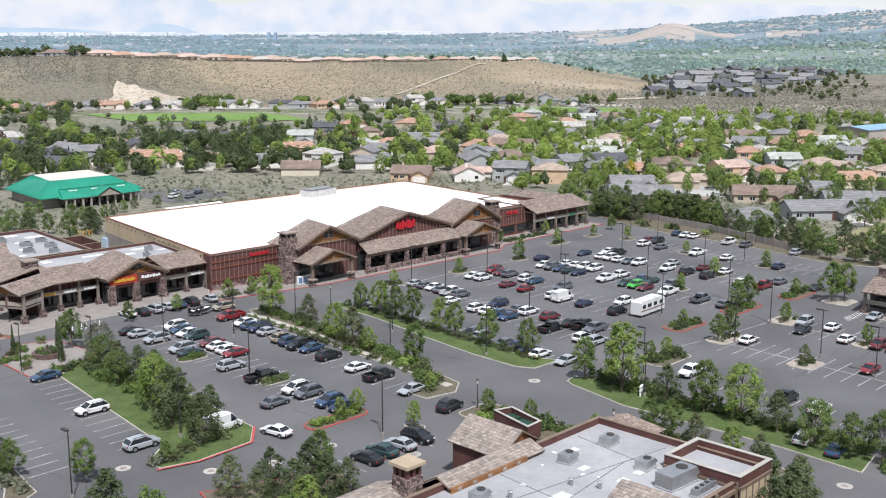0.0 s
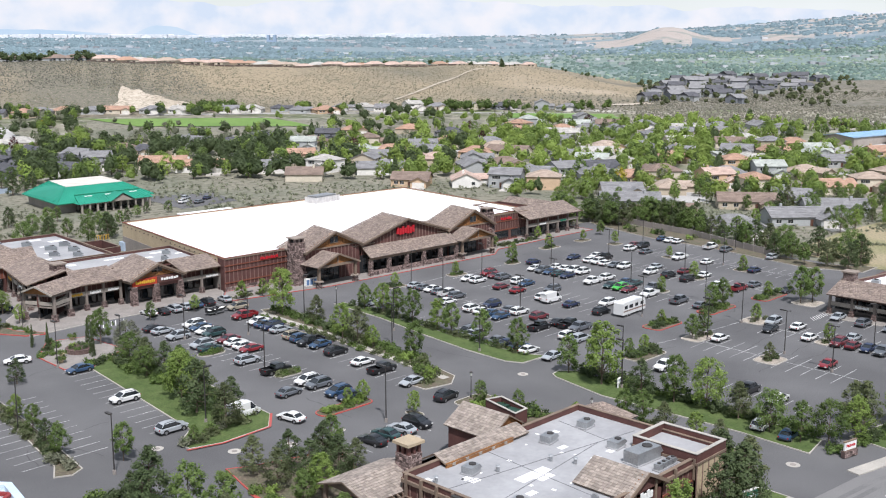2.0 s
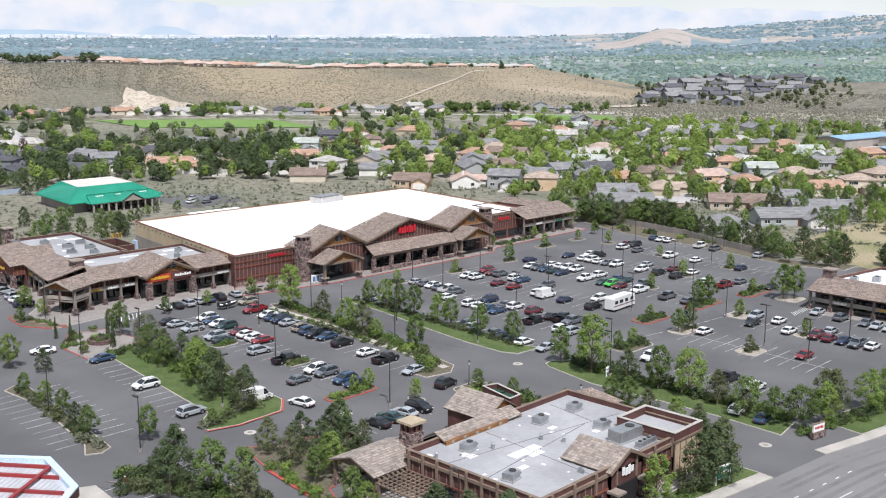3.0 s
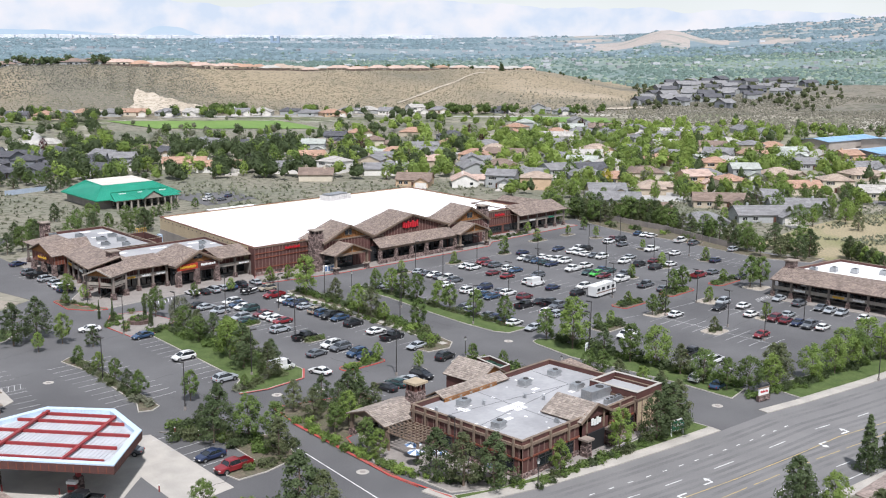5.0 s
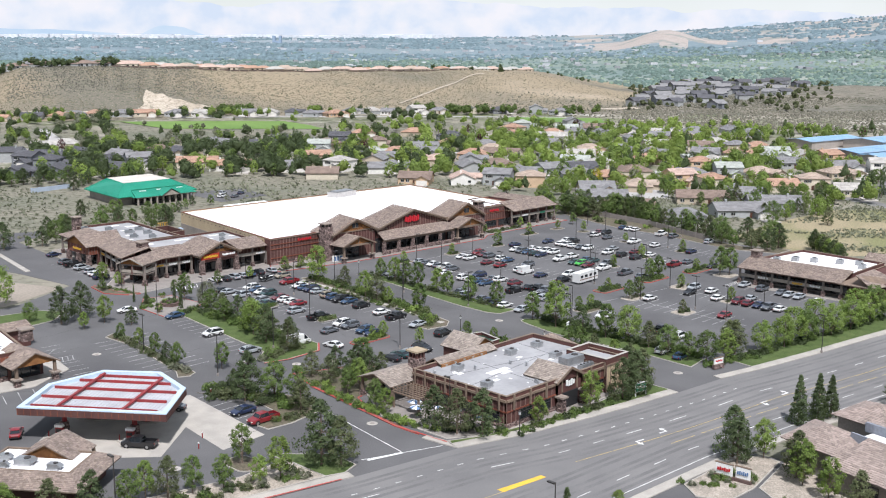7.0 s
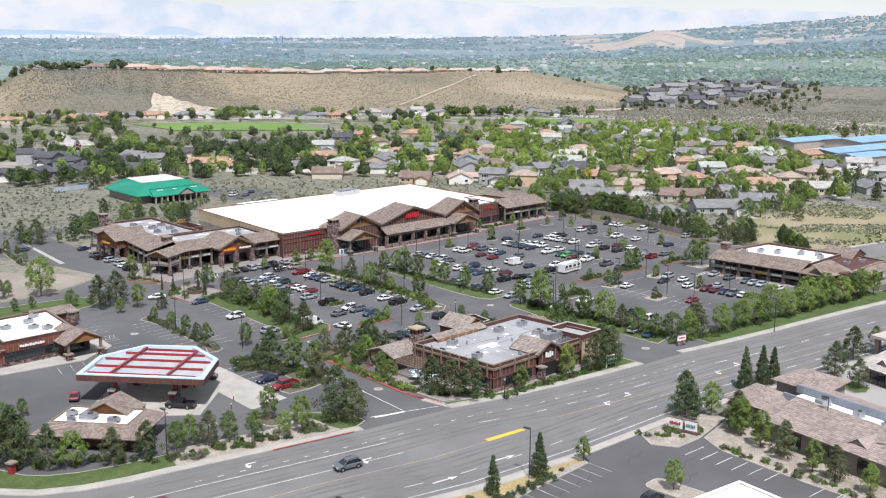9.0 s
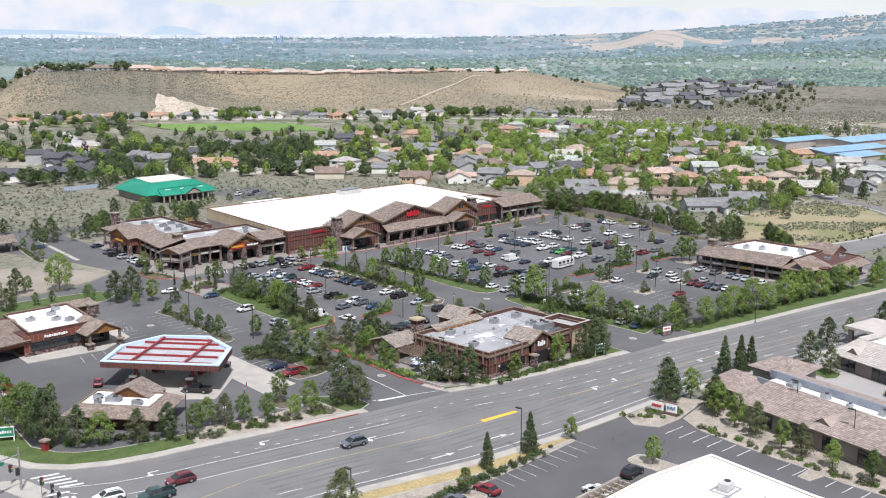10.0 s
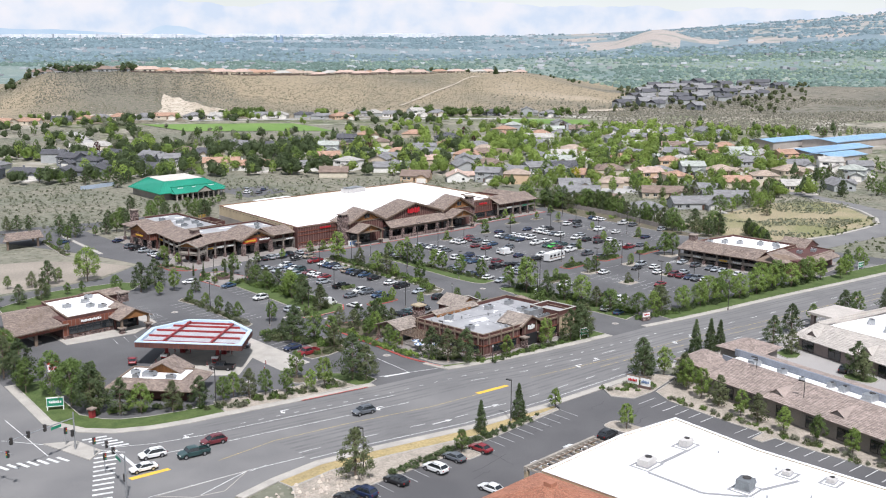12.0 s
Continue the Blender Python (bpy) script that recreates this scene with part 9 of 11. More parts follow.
for k, spots in enumerate(MORE):
    base = np.array([v.co for v in SHRUBS[k].vertices])
    v = np.concatenate([base @ np.array([[math.cos(i), -math.sin(i), 0], [math.sin(i), math.cos(i), 0], [0, 0, 1]]) * q[3] + q[:3] for i, q in enumerate(spots)])
    me = bpy.data.meshes.new("shrubs")
    me.from_pydata(v.tolist(), [], np.arange(len(v)).reshape(-1, 4).tolist())
    me.materials.append(SHRUBS[k].materials[0])
    tagged(new("shrubs", me), "many " + SHRUB_LABEL[k].replace("shrub", "shrubs"), "shrubs", kind="stuff")


# sagebrush and rocks, too many to count
def scatter(name, label, n, place, size, material, seed, quads=5, z=0.0):
    rng = np.random.default_rng(seed)
    pts, sp = [], []
    while len(pts) < n:
        x, y = place(rng)
        if x is None:
            continue
        k = rng.uniform(0.6, 1.4)
        pts.append((x, y, (ground_z(x, y) if z is None else z) + 0.3 * size * k))
        sp.append(size * 0.32 * k)
    me = leaf_mesh(name, pts, np.array(sp), size * 0.42, quads, material, rng)
    tagged(new(name, me), label, "shrubs", kind="stuff")


def inside(poly, x, y):
    odd = False
    for (a, b), (c, d) in zip(poly, poly[1:] + poly[:1]):
        if (b > y) != (d > y) and x < a + (y - b) * (c - a) / (d - b):
            odd = not odd
    return odd


def field(x0, y0, x1, y1, keep=None, clumps=False):
    """A random place in a rectangle, off the bend road; keep names a polygon to stay out of, clumps leaves bare gaps."""
    def place(rng):
        x, y = rng.uniform(x0, x1), rng.uniform(y0, y1)
        if clumps and noise.noise((x * 0.045, y * 0.045, 2.0)) < -0.05:
            return None, None
        return (None, None) if inside(BEND_ROAD, x, y) or keep and inside(keep, x, y) else (x, y)
    return place


scatter("sagebrush", "grey-green sagebrush over the dry field", 2600, field(-190, 100, 12, 320), 1.1, LEAF[6], 1)
scatter("sagebrush", "grey-green sagebrush behind the hall", 1500, field(56, 76, 190, 260), 1.2, LEAF[6], 2)
scatter("sagebrush", "grey-green sagebrush on the field by the bend", 1300, field(130, -88, 260, 10, FIELD), 0.9, LEAF[6], 3)
scatter("sagebrush", "sagebrush in clumps on the grass field", 1150, field(134, -110, 230, -62, None, True), 0.8, LEAF[6], 5)
scatter("sagebrush", "low brush on the field beyond the road bend", 500, field(128, -150, 300, -108), 1.0, LEAF[3], 4)
s = Shape()
for i in range(90):
    x, y, k = turner.uniform(-148, -128), -154 - turner.uniform(0, 8), turner.uniform(0.25, 0.6)
    p = [(x + k * math.cos(a + i) * turner.uniform(0.7, 1), y + k * math.sin(a + i) * turner.uniform(0.7, 1)) for a in np.arange(0, 6.2, 1.05)]
    q = [(x + 0.5 * (u - x), y + 0.5 * (w - y)) for u, w in p]
    s.add([(u, w, 0.1) for u, w in p] + [(u, w, 0.12 + k * 0.7) for u, w in q], [(j, (j + 1) % 6, 6 + (j + 1) % 6, 6 + j) for j in range(6)] + [tuple(range(6, 12))])
tagged(part("rocks", s, ROCK), "pale rounded landscaping rocks on the verge", "rocks", kind="stuff")

# ---- lamps, signs, signals ----
def light_pole(x, y, h=8.5, arms=1, turn=0, z=0.0):
    root = thing("street_lamp", "dark metal parking lot lamp on a concrete foot", "street lamp", x, y, z, turn, "parking lot lamps")
    part("foot", Shape().tube((0, 0, 0), (0, 0, 0.6), 0.25, 0.23, 10), GREY_WALL, root)
    part("pole", Shape().tube((0, 0, 0.6), (0, 0, h), 0.1, 0.07, 8), METAL_DARK, root)
    for k in range(arms):
        d = 1 if k == 0 else -1
        head = part("head", Shape().box(d * 0.4 - 0.3, -0.22, h - 0.08, d * 0.4 + 0.55 * d + 0.3, 0.22, h + 0.1), METAL_DARK, root)
        part("arm", Shape().beam((0, 0, h - 0.1), (d * 0.5, 0, h), 0.08, 0.08), METAL_DARK, head)


for x, y, arms in ((-41.6, -47, 2), (-44.5, -81, 2), (-63.4, -62, 1), (-30, -26, 1), (-40.5, -20, 2), (-13, -22, 1), (-8, -44, 1), (-7, -66, 1), (20.5, -30, 2), (19, -54, 2), (21.8, -18.4, 1), (40.4, -24, 2), (38, -48, 2), (36, -73, 2),
                   (60, -30, 2), (58.6, -55, 2), (56.4, -76, 2), (79.4, -34, 2), (77.6, -58, 2), (98.6, -32, 2), (96.6, -58, 2), (113, -14, 1), (117.6, -50, 1)):
    light_pole(x, y, 8.6, arms, 90 if arms == 2 else 0)
for x, y, arms in ((29.6, -92, 2), (31, -107, 2), (26.4, -118, 2), (47, -117, 2), (46, -90.4, 1), (0.8, -92, 1), (-6.5, -97, 1), (-84.6, -46, 2), (-82.6, -70, 1), (-56, -24, 1), (-16, -52, 1), (-129, -158.6, 1), (-92, -159.6, 1), (-58.6, 10, 1), (-127, -112, 1), (-70, -120, 1), (-66, -20, 1), (-53, -200, 1), (-45, -186, 1), (16, -146, 1)):
    light_pole(x, y, 8.2, arms, 90)


def lantern(x, y):
    root = thing("lantern_post", "black post lantern beside the drive", "street lamp", x, y, 0.1, 0, "lantern posts")
    part("post", Shape().tube((0, 0, 0), (0, 0, 3.6), 0.08, 0.06, 8).tube((0, 0, 0), (0, 0, 0.4), 0.16, 0.1, 8), METAL_DARK, root)
    part("lantern", Shape().tube((0, 0, 3.6), (0, 0, 4.1), 0.16, 0.26, 6), LENS, root)
    part("hood", Shape().tube((0, 0, 4.1), (0, 0, 4.4), 0.32, 0.04, 6), METAL_DARK, root)


for x, y in ((-27.5, -82.6), (-16.2, -30), (-24.6, -104), (-71.5, -124), (-66, -132), (-2.5, -20)):
    lantern(x, y)


def sign_panel(x, y, turn, w, h, board, bars_mat, label, legs=True, base=0.9):
    root = thing("monument_sign", label, "sign", x, y, 0.1, turn)
    part("panel", Shape().box(-w / 2, -0.12, base, w / 2, 0.12, base + h), board, root)
    part("frame", Shape().box(-w / 2 - 0.15, -0.15, base + h, w / 2 + 0.15, 0.15, base + h + 0.15).box(-w / 2 - 0.15, -0.15, base - 0.12, w / 2 + 0.15, 0.15, base), SIGN_WHITE if legs else TRIM, root)
    for k, yy in enumerate((-0.13, 0.25)):
        bars(root, 0, yy, base + h * 0.35, w * 0.8, h * 0.35, bars_mat, 0, 6, depth=0.02)
    if legs:
        for e in (-w / 2, w / 2):
            part("leg", Shape().box(e - 0.1, -0.1, 0, e + 0.1, 0.1, base + h), SIGN_WHITE, root)
    else:
        s = Shape().box(-w / 2 - 0.2, -0.3, 0, w / 2 + 0.2, 0.3, base - 0.12, 1)
        stones(s, (-w / 2 - 0.2, -0.3), (w / 2 + 0.2, -0.3), 0, base - 0.12, 0.35)
        part("plinth", s, [STONE, MORTAR], root, "stone plinth")
    return root


sign_panel(-34.6, -134.6, -12, 2.6, 1.5, SIGN_GREEN, SIGN_WHITE, "green and white leasing board on white posts")
sign_panel(-150.6, -91.5, -30, 3.0, 1.6, SIGN_GREEN, SIGN_WHITE, "green and white leasing board on white posts")
sign_panel(95, -150, -12, 2.6, 1.5, SIGN_GREEN, SIGN_WHITE, "green and white leasing board on white posts")
sign_panel(-9.4, -136.2, -12, 2.5, 1.15, SIGN_WHITE, SIGN_RED, "stone monument sign with a white panel", False, 1.0)
sign_panel(-57.9, -164.6, 95, 2.6, 1.7, SIGN_WHITE, SIGN_RED, "white shop sign board on a low base", False, 0.6)
sign_panel(-57.4, -167.4, 95, 2.2, 1.7, SIGN_WHITE, SIGN_BLUE, "white office sign board on a low base", False, 0.6)
sign_panel(-6.6, -96.5, 20, 1.2, 0.5, SIGN_WHITE, SIGN_BLUE, "small white handicapped parking board on posts", True, 0.9)
hut = thing("signal_cabinet", "small red-brown brick pillar with a tiled cap", "pillar", -147.6, -100.6, 0.1, 20)
part("pillar", Shape().box(-0.45, -0.45, 0, 0.45, 0.45, 1.7), CANOPY_RED, hut)
part("cap", Shape().box(-0.7, -0.7, 1.7, 0.7, 0.7, 1.95), TILE, hut)
price = thing("price_sign", "red and white fuel price sign", "sign", -140.5, -69.5, 0, -45)
part("post", Shape().box(-0.15, -0.15, 0, 0.15, 0.15, 2.5), METAL_DARK, price)
part("panel", Shape().box(-1.1, -0.18, 0.8, 1.1, 0.18, 3.0), SIGN_WHITE, price)
bars(price, 0, -0.19, 1.2, 1.8, 0.8, SIGN_RED, 0, 5, depth=0.02)
part("header", Shape().box(-1.15, -0.2, 2.4, 1.15, 0.2, 3.05), SIGN_RED, price)


def signal_head(parent, x, y, z):
    h = part("signal_head", Shape().box(x - 0.22, y - 0.2, z - 0.6, x + 0.22, y + 0.2, z + 0.6), METAL_DARK, parent, "black three-lamp signal")
    for i, m in enumerate((SIGN_RED, SIGN_YELLOW, SIGN_GREEN)):
        part("lens", Shape().tube((x, y - 0.2, z + 0.38 - 0.38 * i), (x, y - 0.28, z + 0.38 - 0.38 * i), 0.13, 0.13, 8), m, h)


def traffic_signal(x, y, turn, reach, heads):
    root = thing("traffic_signal", "grey mast-arm traffic signal with black heads", "traffic light", x, y, 0.1, turn, "traffic signals")
    part("pole", Shape().tube((0, 0, 0), (0, 0, 7), 0.17, 0.12, 10), METAL, root)
    part("arm", Shape().tube((0, 0, 5.9), (reach, 0, 6.3), 0.11, 0.06, 8), METAL, root)
    for f in heads:
        signal_head(root, reach * f, 0, 6.1)
    signal_head(root, 0.45, 0, 3.2)
    part("street_sign", Shape().box(reach * 0.2, -0.04, 5.2, reach * 0.2 + 2.2, 0.04, 5.7), SIGN_GREEN, root, "green street sign, blank")


traffic_signal(-157.6, -113.6, 196, 14, (0.45, 0.7, 0.95))
traffic_signal(-161.5, -138.5, 80, 11, (0.5, 0.8))
traffic_signal(-176, -112, -75, 12, (0.4, 0.65, 0.9))
for x, y in ((-156.6, -118.6), (-158.8, -126.5), (-157.8, -110.4)):
    root = thing("pedestrian_signal", "black signal head on a short grey post", "traffic light", x, y, 0.02, 20, "pedestrian signals")
    part("post", Shape().tube((0, 0, 0), (0, 0, 3), 0.07, 0.07, 8), METAL, root)
    signal_head(root, 0, -0.1, 2.8)


def bollard(x, y):
    ob = thing("bollard", "short red and white bollard", "bollard", x, y, 0, 0, "bollards")
    part("post", Shape().tube((0, 0, 0), (0, 0, 0.9), 0.1, 0.1, 8), CANOPY_RED, ob)
    part("band", Shape().tube((0, 0, 0.9), (0, 0, 1.0), 0.105, 0.105, 8), SIGN_WHITE, ob)


for x, y in ((-89.6, -78.2), (-88.8, -80.6), (-87.8, -82), (-103, -96), (-106, -99.6)):
    bollard(x, y)


def patio_set(x, y):
    root = thing("patio_umbrella", "blue and white striped patio umbrella over a round table", "umbrella", x, y, 0.15, 0, "patio umbrellas")
    part("pole", Shape().tube((0, 0, 0), (0, 0, 2.3), 0.03, 0.03, 6), METAL, root)
    part("tabletop", Shape().tube((0, 0, 0.72), (0, 0, 0.76), 0.55, 0.55, 12), METAL_DARK, root)
    s = Shape()
    for i in range(8):
        a, b = math.pi / 4 * i, math.pi / 4 * (i + 1)
        s.add([(0, 0, 2.4), (1.3 * math.cos(a), 1.3 * math.sin(a), 2.0), (1.3 * math.cos(b), 1.3 * math.sin(b), 2.0)], [(0, 1, 2)], i % 2)
    part("canopy", s, [SIGN_WHITE, SIGN_BLUE], root, "striped cloth")


for x, y in ((-70.4, -112), (-72.2, -114.4), (-70, -117), (-68, -125.8)):
    patio_set(x, y)
# round planter on the plaza
planter = thing("round_planter", "round stone planter of flowering plants on the plaza", "planter", -58.6, -13.6, 0.12)
s = Shape()
for i in range(16):
    a, b = math.pi / 8 * i, math.pi / 8 * (i + 1)
    stones(s, (2.6 * math.cos(b), 2.6 * math.sin(b)), (2.6 * math.cos(a), 2.6 * math.sin(a)), 0, 0.8, 0.4)
s.tube((0, 0, 0), (0, 0, 0.75), 2.58, 2.58, 16, 1)
part("wall", s, [STONE, MORTAR], planter)
for i in range(6):
    shrub(-58.6 + 1.5 * math.cos(i), -13.6 + 1.5 * math.sin(i), 0.8, i % 4, 0.85)
for x, y in ((-62.6, -14.8), (-60.6, -5.8), (-56, -5.4), (-64.4, -18)):
    pot = thing("plant_pot", "large terracotta pot with a clipped shrub", "plant pot", x, y, 0.12, 0, "plaza pots")
    part("pot", Shape().tube((0, 0, 0), (0, 0, 0.7), 0.35, 0.55, 12), TAN_WALL, pot)
    shrub(x, y, 1.0, 0, 0.7)
banner = thing("ice_cabinet", "row of blue and white drink cabinets by the tower", "cabinet", 4.6, -0.4, 0.12)
for i in range(4):
    cab = part("cabinet", Shape().box(-0.2 + i * 1.1, -0.5, 0, 0.8 + i * 1.1, 0.3, 1.7), SIGN_WHITE, banner)
    part("cabinet_door", Shape().box(-0.1 + i * 1.1, -0.55, 0.2, 0.7 + i * 1.1, -0.5, 1.5), SIGN_BLUE, cab)


def block_wall(p, q, h, material, label):
    """A garden wall with piers."""
    u = (Vector(q) - Vector(p)).normalized()
    a, length = math.atan2(u.y, u.x), (Vector(q) - Vector(p)).length
    z = ground_z(*p)
    root = tagged(thing("garden_wall", label, "wall", kind="structure"), label)
    part("panel", Shape().box(0, -0.1, -0.3, length, 0.1, h, 0, a, (p[0], p[1], z)), material, root)
    for i in range(int(length / 4) + 1):
        part("pier", Shape().box(i * 4 - 0.2, -0.2, -0.3, i * 4 + 0.2, 0.2, h + 0.12, 0, a, (p[0], p[1], z)), material, root)


block_wall((116.6, -62), (124.6, -41), 1.9, GREY_WALL, "long grey-tan block wall behind the lot")
block_wall((124.6, -41), (129.8, -29), 1.9, GREY_WALL, "long grey-tan block wall behind the lot")
block_wall((129.8, -29), (134.4, -6), 1.9, GREY_WALL, "long grey-tan block wall behind the lot")
block_wall((134.4, -6), (136, 40), 1.9, GREY_WALL, "long grey-tan block wall behind the lot")

block_wall((8, 209), (28, 212), 2.0, mat("pale_blue_fence", (0.38, 0.44, 0.52), (0.33, 0.39, 0.47), 0.3), "pale blue-grey fence behind the hall")

# ---- houses ----
WALLS = [mat("house_wall_" + n, c, tuple(0.88 * v for v in c), 0.3, 4.0, 0.9) for n, c in (("tan", (0.47, 0.40, 0.31)), ("cream", (0.58, 0.52, 0.42)), ("grey", (0.36, 0.37, 0.37)), ("white", (0.72, 0.70, 0.66)), ("peach", (0.55, 0.40, 0.27)), ("slate", (0.19, 0.20, 0.22)))]
ROOFS = [mat("house_roof_" + n, c, tuple(0.82 * v for v in c), 0.4, 3.0, 0.9, island=0.12) for n, c in (("grey", (0.225, 0.222, 0.225)), ("brown", (0.225, 0.17, 0.14)), ("terracotta", (0.40, 0.255, 0.185)), ("tan", (0.40, 0.32, 0.26)), ("dark", (0.10, 0.10, 0.11)), ("pale", (0.42, 0.40, 0.37)), ("rose", (0.47, 0.35, 0.295)), ("sage", (0.39, 0.41, 0.375)))]
DOOR = mat("door_brown", (0.10, 0.05, 0.035), rough=0.6)
FENCE_BROWN = mat("garden_fence_brown", (0.13, 0.10, 0.085), (0.10, 0.078, 0.066), 0.3, 3.0, 0.9)
CONCRETE_DRIVE = mat("driveway_concrete", (0.50, 0.47, 0.43), (0.43, 0.40, 0.37), 0.2, 3.0, 0.9)
GARAGE = mat("garage_door", (0.62, 0.60, 0.56), (0.56, 0.54, 0.5), 0.5, 5.0, 0.6)


def house_shape(design):
    """Plan of a house: main block, storeys, wing, roof kind."""
    return ((15.5, 11.5, 2.9, 2.9, "gable"), (16.5, 12.5, 2.9, 2.9, "hip"), (13, 11, 5.4, 2.5, "gable"), (13.5, 11.5, 5.4, 2.4, "hip"), (21, 11.5, 2.9, 2.8, "gable"))[design]


def pitched(s, x0, y0, x1, y1, eave, rise, kind, over=0.5, tiles=True):
    """A gable or hip roof with its ridge along x."""
    x0, y0, x1, y1 = x0 - over, y0 - over, x1 + over, y1 + over
    ym, zr = (y0 + y1) / 2, eave + rise
    d = (y1 - y0) / 2 if kind == "hip" else 0
    a, b = (x0 + d, ym, zr), (x1 - d, ym, zr)
    planes = [((x0, y0, eave), (x1, y0, eave), b, a), ((x1, y1, eave), (x0, y1, eave), a, b)]
    if kind == "hip":
        planes += [((x0, y1, eave), (x0, y0, eave), a, (a[0], a[1] + 0.01, a[2])), ((x1, y0, eave), (x1, y1, eave), b, (b[0], b[1] - 0.01, b[2]))]
    for p in planes:
        if tiles:
            s.slope(*p, 0, 1, 0.2, 1.0, 2.2)
        else:
            s.quad(*p)
    return zr


def build_house(design, wall, roof):
    w, d, h, rise, kind = house_shape(design)
    label = f"{('single' if h < 4 else 'two')}-storey {wall.name.split('_')[2]} house with a {roof.name.split('_')[2]} {kind} roof"
    root = thing("house", label, "house", group="houses of the neighbourhood")
    s = Shape().box(-w / 2, -d / 2, -2.5, w / 2, d / 2, h)
    if kind == "gable":
        for x in (-w / 2, w / 2 - 0.2):
            s.add([(x, -d / 2, h), (x, d / 2, h), (x, 0, h + rise), (x + 0.2, -d / 2, h), (x + 0.2, d / 2, h), (x + 0.2, 0, h + rise)], [(1, 0, 2), (3, 4, 5)])
    gx = w / 2 - 3.4
    s.box(gx - 3.3, -d / 2 - 4.2, -2.5, gx + 3.3, -d / 2 + 0.5, 2.7)
    s.add([(gx - 3.3, -d / 2 - 4.2, 2.7), (gx + 3.3, -d / 2 - 4.2, 2.7), (gx, -d / 2 - 4.2, 4.4)], [(0, 1, 2)])
    part("wall", s, wall, root)
    s = Shape()
    pitched(s, -w / 2, -d / 2, w / 2, d / 2, h - 0.1, rise, kind)
    e = -d / 2 - 4.8
    s.slope((gx - 3.9, 0, 2.5), (gx - 3.9, e, 2.5), (gx, e, 4.5), (gx, 0, 4.5), 0, 1, 0.2, 1.0, 2.2)
    s.slope((gx + 3.9, e, 2.5), (gx + 3.9, 0, 2.5), (gx, 0, 4.5), (gx, e, 4.5), 0, 1, 0.2, 1.0, 2.2)
    rf = part("roof", s, [roof, roof], root)
    part("garage_door", Shape().box(gx - 2.5, -d / 2 - 4.28, 0, gx + 2.5, -d / 2 - 4.2, 2.2), GARAGE, root)
    part("driveway", Shape().box(gx - 3.0, -d / 2 - 11.5, -0.8, gx + 3.0, -d / 2 - 4.25, 0.14), CONCRETE_DRIVE, root, "pale concrete driveway")
    part("door", Shape().box(gx - 5.0, -d / 2 - 0.08, 0, gx - 4.0, -d / 2, 2.1), DOOR, root)
    for x, y, z in ((-w / 2 + 2.2, -d / 2, 1.0), (-w / 4 + 0.8, -d / 2, h - 1.9 if h > 4 else 1.0), (-w / 2 + 2.4, -d / 2, h - 1.9), (gx, -d / 2, h - 1.7))[:4 if h > 4 else 2]:
        part("window", Shape().box(x - 0.8, y - 0.06, z, x + 0.8, y + 0.02, z + 1.2).box(x - 0.95, y - 0.05, z - 0.15, x + 0.95, y - 0.01, z, 1).box(x - 0.95, y - 0.05, z + 1.2, x + 0.95, y - 0.01, z + 1.35, 1).box(x - 0.04, y - 0.09, z, x + 0.04, y - 0.03, z + 1.2, 1), [GLASS, WALLS[3]], root)
    for y in (-d / 4,):
        part("window", Shape().box(-w / 2 - 0.06, y - 0.7, 1.0, -w / 2 + 0.02, y + 0.7, 2.1), GLASS, root)
    if design in (0, 2, 4):
        part("chimney", Shape().box(-w / 4 - 0.4, 0.6, h, -w / 4 + 0.4, 1.4, h + rise + 0.7), wall, rf)
    return root


houses = {}


def house(design, wall, roof, x, y, turn):
    key = (design, wall, roof)
    z = ground_z(x, y)
    m = pose(x, y, z, 0, 0, turn)
    if key in houses:
        copy_thing(houses[key], m)
    else:
        houses[key] = build_house(design, WALLS[wall], ROOFS[roof])
        houses[key].matrix_local = m


TAKEN = [(438, 46, 32), (407, 1, 36), (474, 14, 40), (381, -16, 20)]


def settle(x, y, gap):
    if any((x - a) ** 2 + (y - b) ** 2 < (gap + g) ** 2 for a, b, g in TAKEN):
        return False
    TAKEN.append((x, y, gap))
    return True


def street_houses(text, seed):
    """Houses written as bearing, range, design, wall and roof, one after another."""
    w = [int(v) for v in text.split()]
    rng = np.random.default_rng(seed)
    for i in range(0, len(w), 5):
        x, y = spot(w[i], w[i + 1])
        turn = (-46, -46, -64, 44, -25, 134)[rng.integers(6)] + rng.uniform(-10, 10)
        if not inside(BEND_ROAD, x, y) and settle(x, y, 6.3):
            house(w[i + 2], w[i + 3], w[i + 4], x, y, turn)


street_houses("1252 439 4 0 1 1134 473 1 0 3 1209 497 2 4 6 1027 508 1 2 0 1065 550 1 1 5 1147 571 1 0 2 1244 548 3 4 2 1294 527 2 2 7 1351 531 1 0 3 1449 500 3 1 3 1522 486 0 1 5 1326 456 0 2 0 1383 432 4 2 0 1322 407 4 2 0 1222 384 1 2 0 1117 402 4 1 1", 1)
street_houses("1070 432 4 2 0 1079 501 1 0 2 1020 557 0 1 7 1163 643 0 1 5 1175 717 4 2 5 1344 647 1 4 2 1377 622 0 1 7 1430 608 4 0 5 1472 597 2 4 2 1100 614 1 2 0 1043 613 1 4 3 1064 705 0 2 0 1253 608 0 2 0 1267 664 1 1 5 1199 577 0 2 7 1297 747 4 2 0", 2)
street_houses("1495 543 1 0 3 1407 574 0 2 0 1534 591 1 2 0 1123 682 1 2 0 1222 686 0 0 3 1331 731 1 2 0 1002 735 0 2 7 1230 735 1 2 0 1110 740 1 2 0", 3)
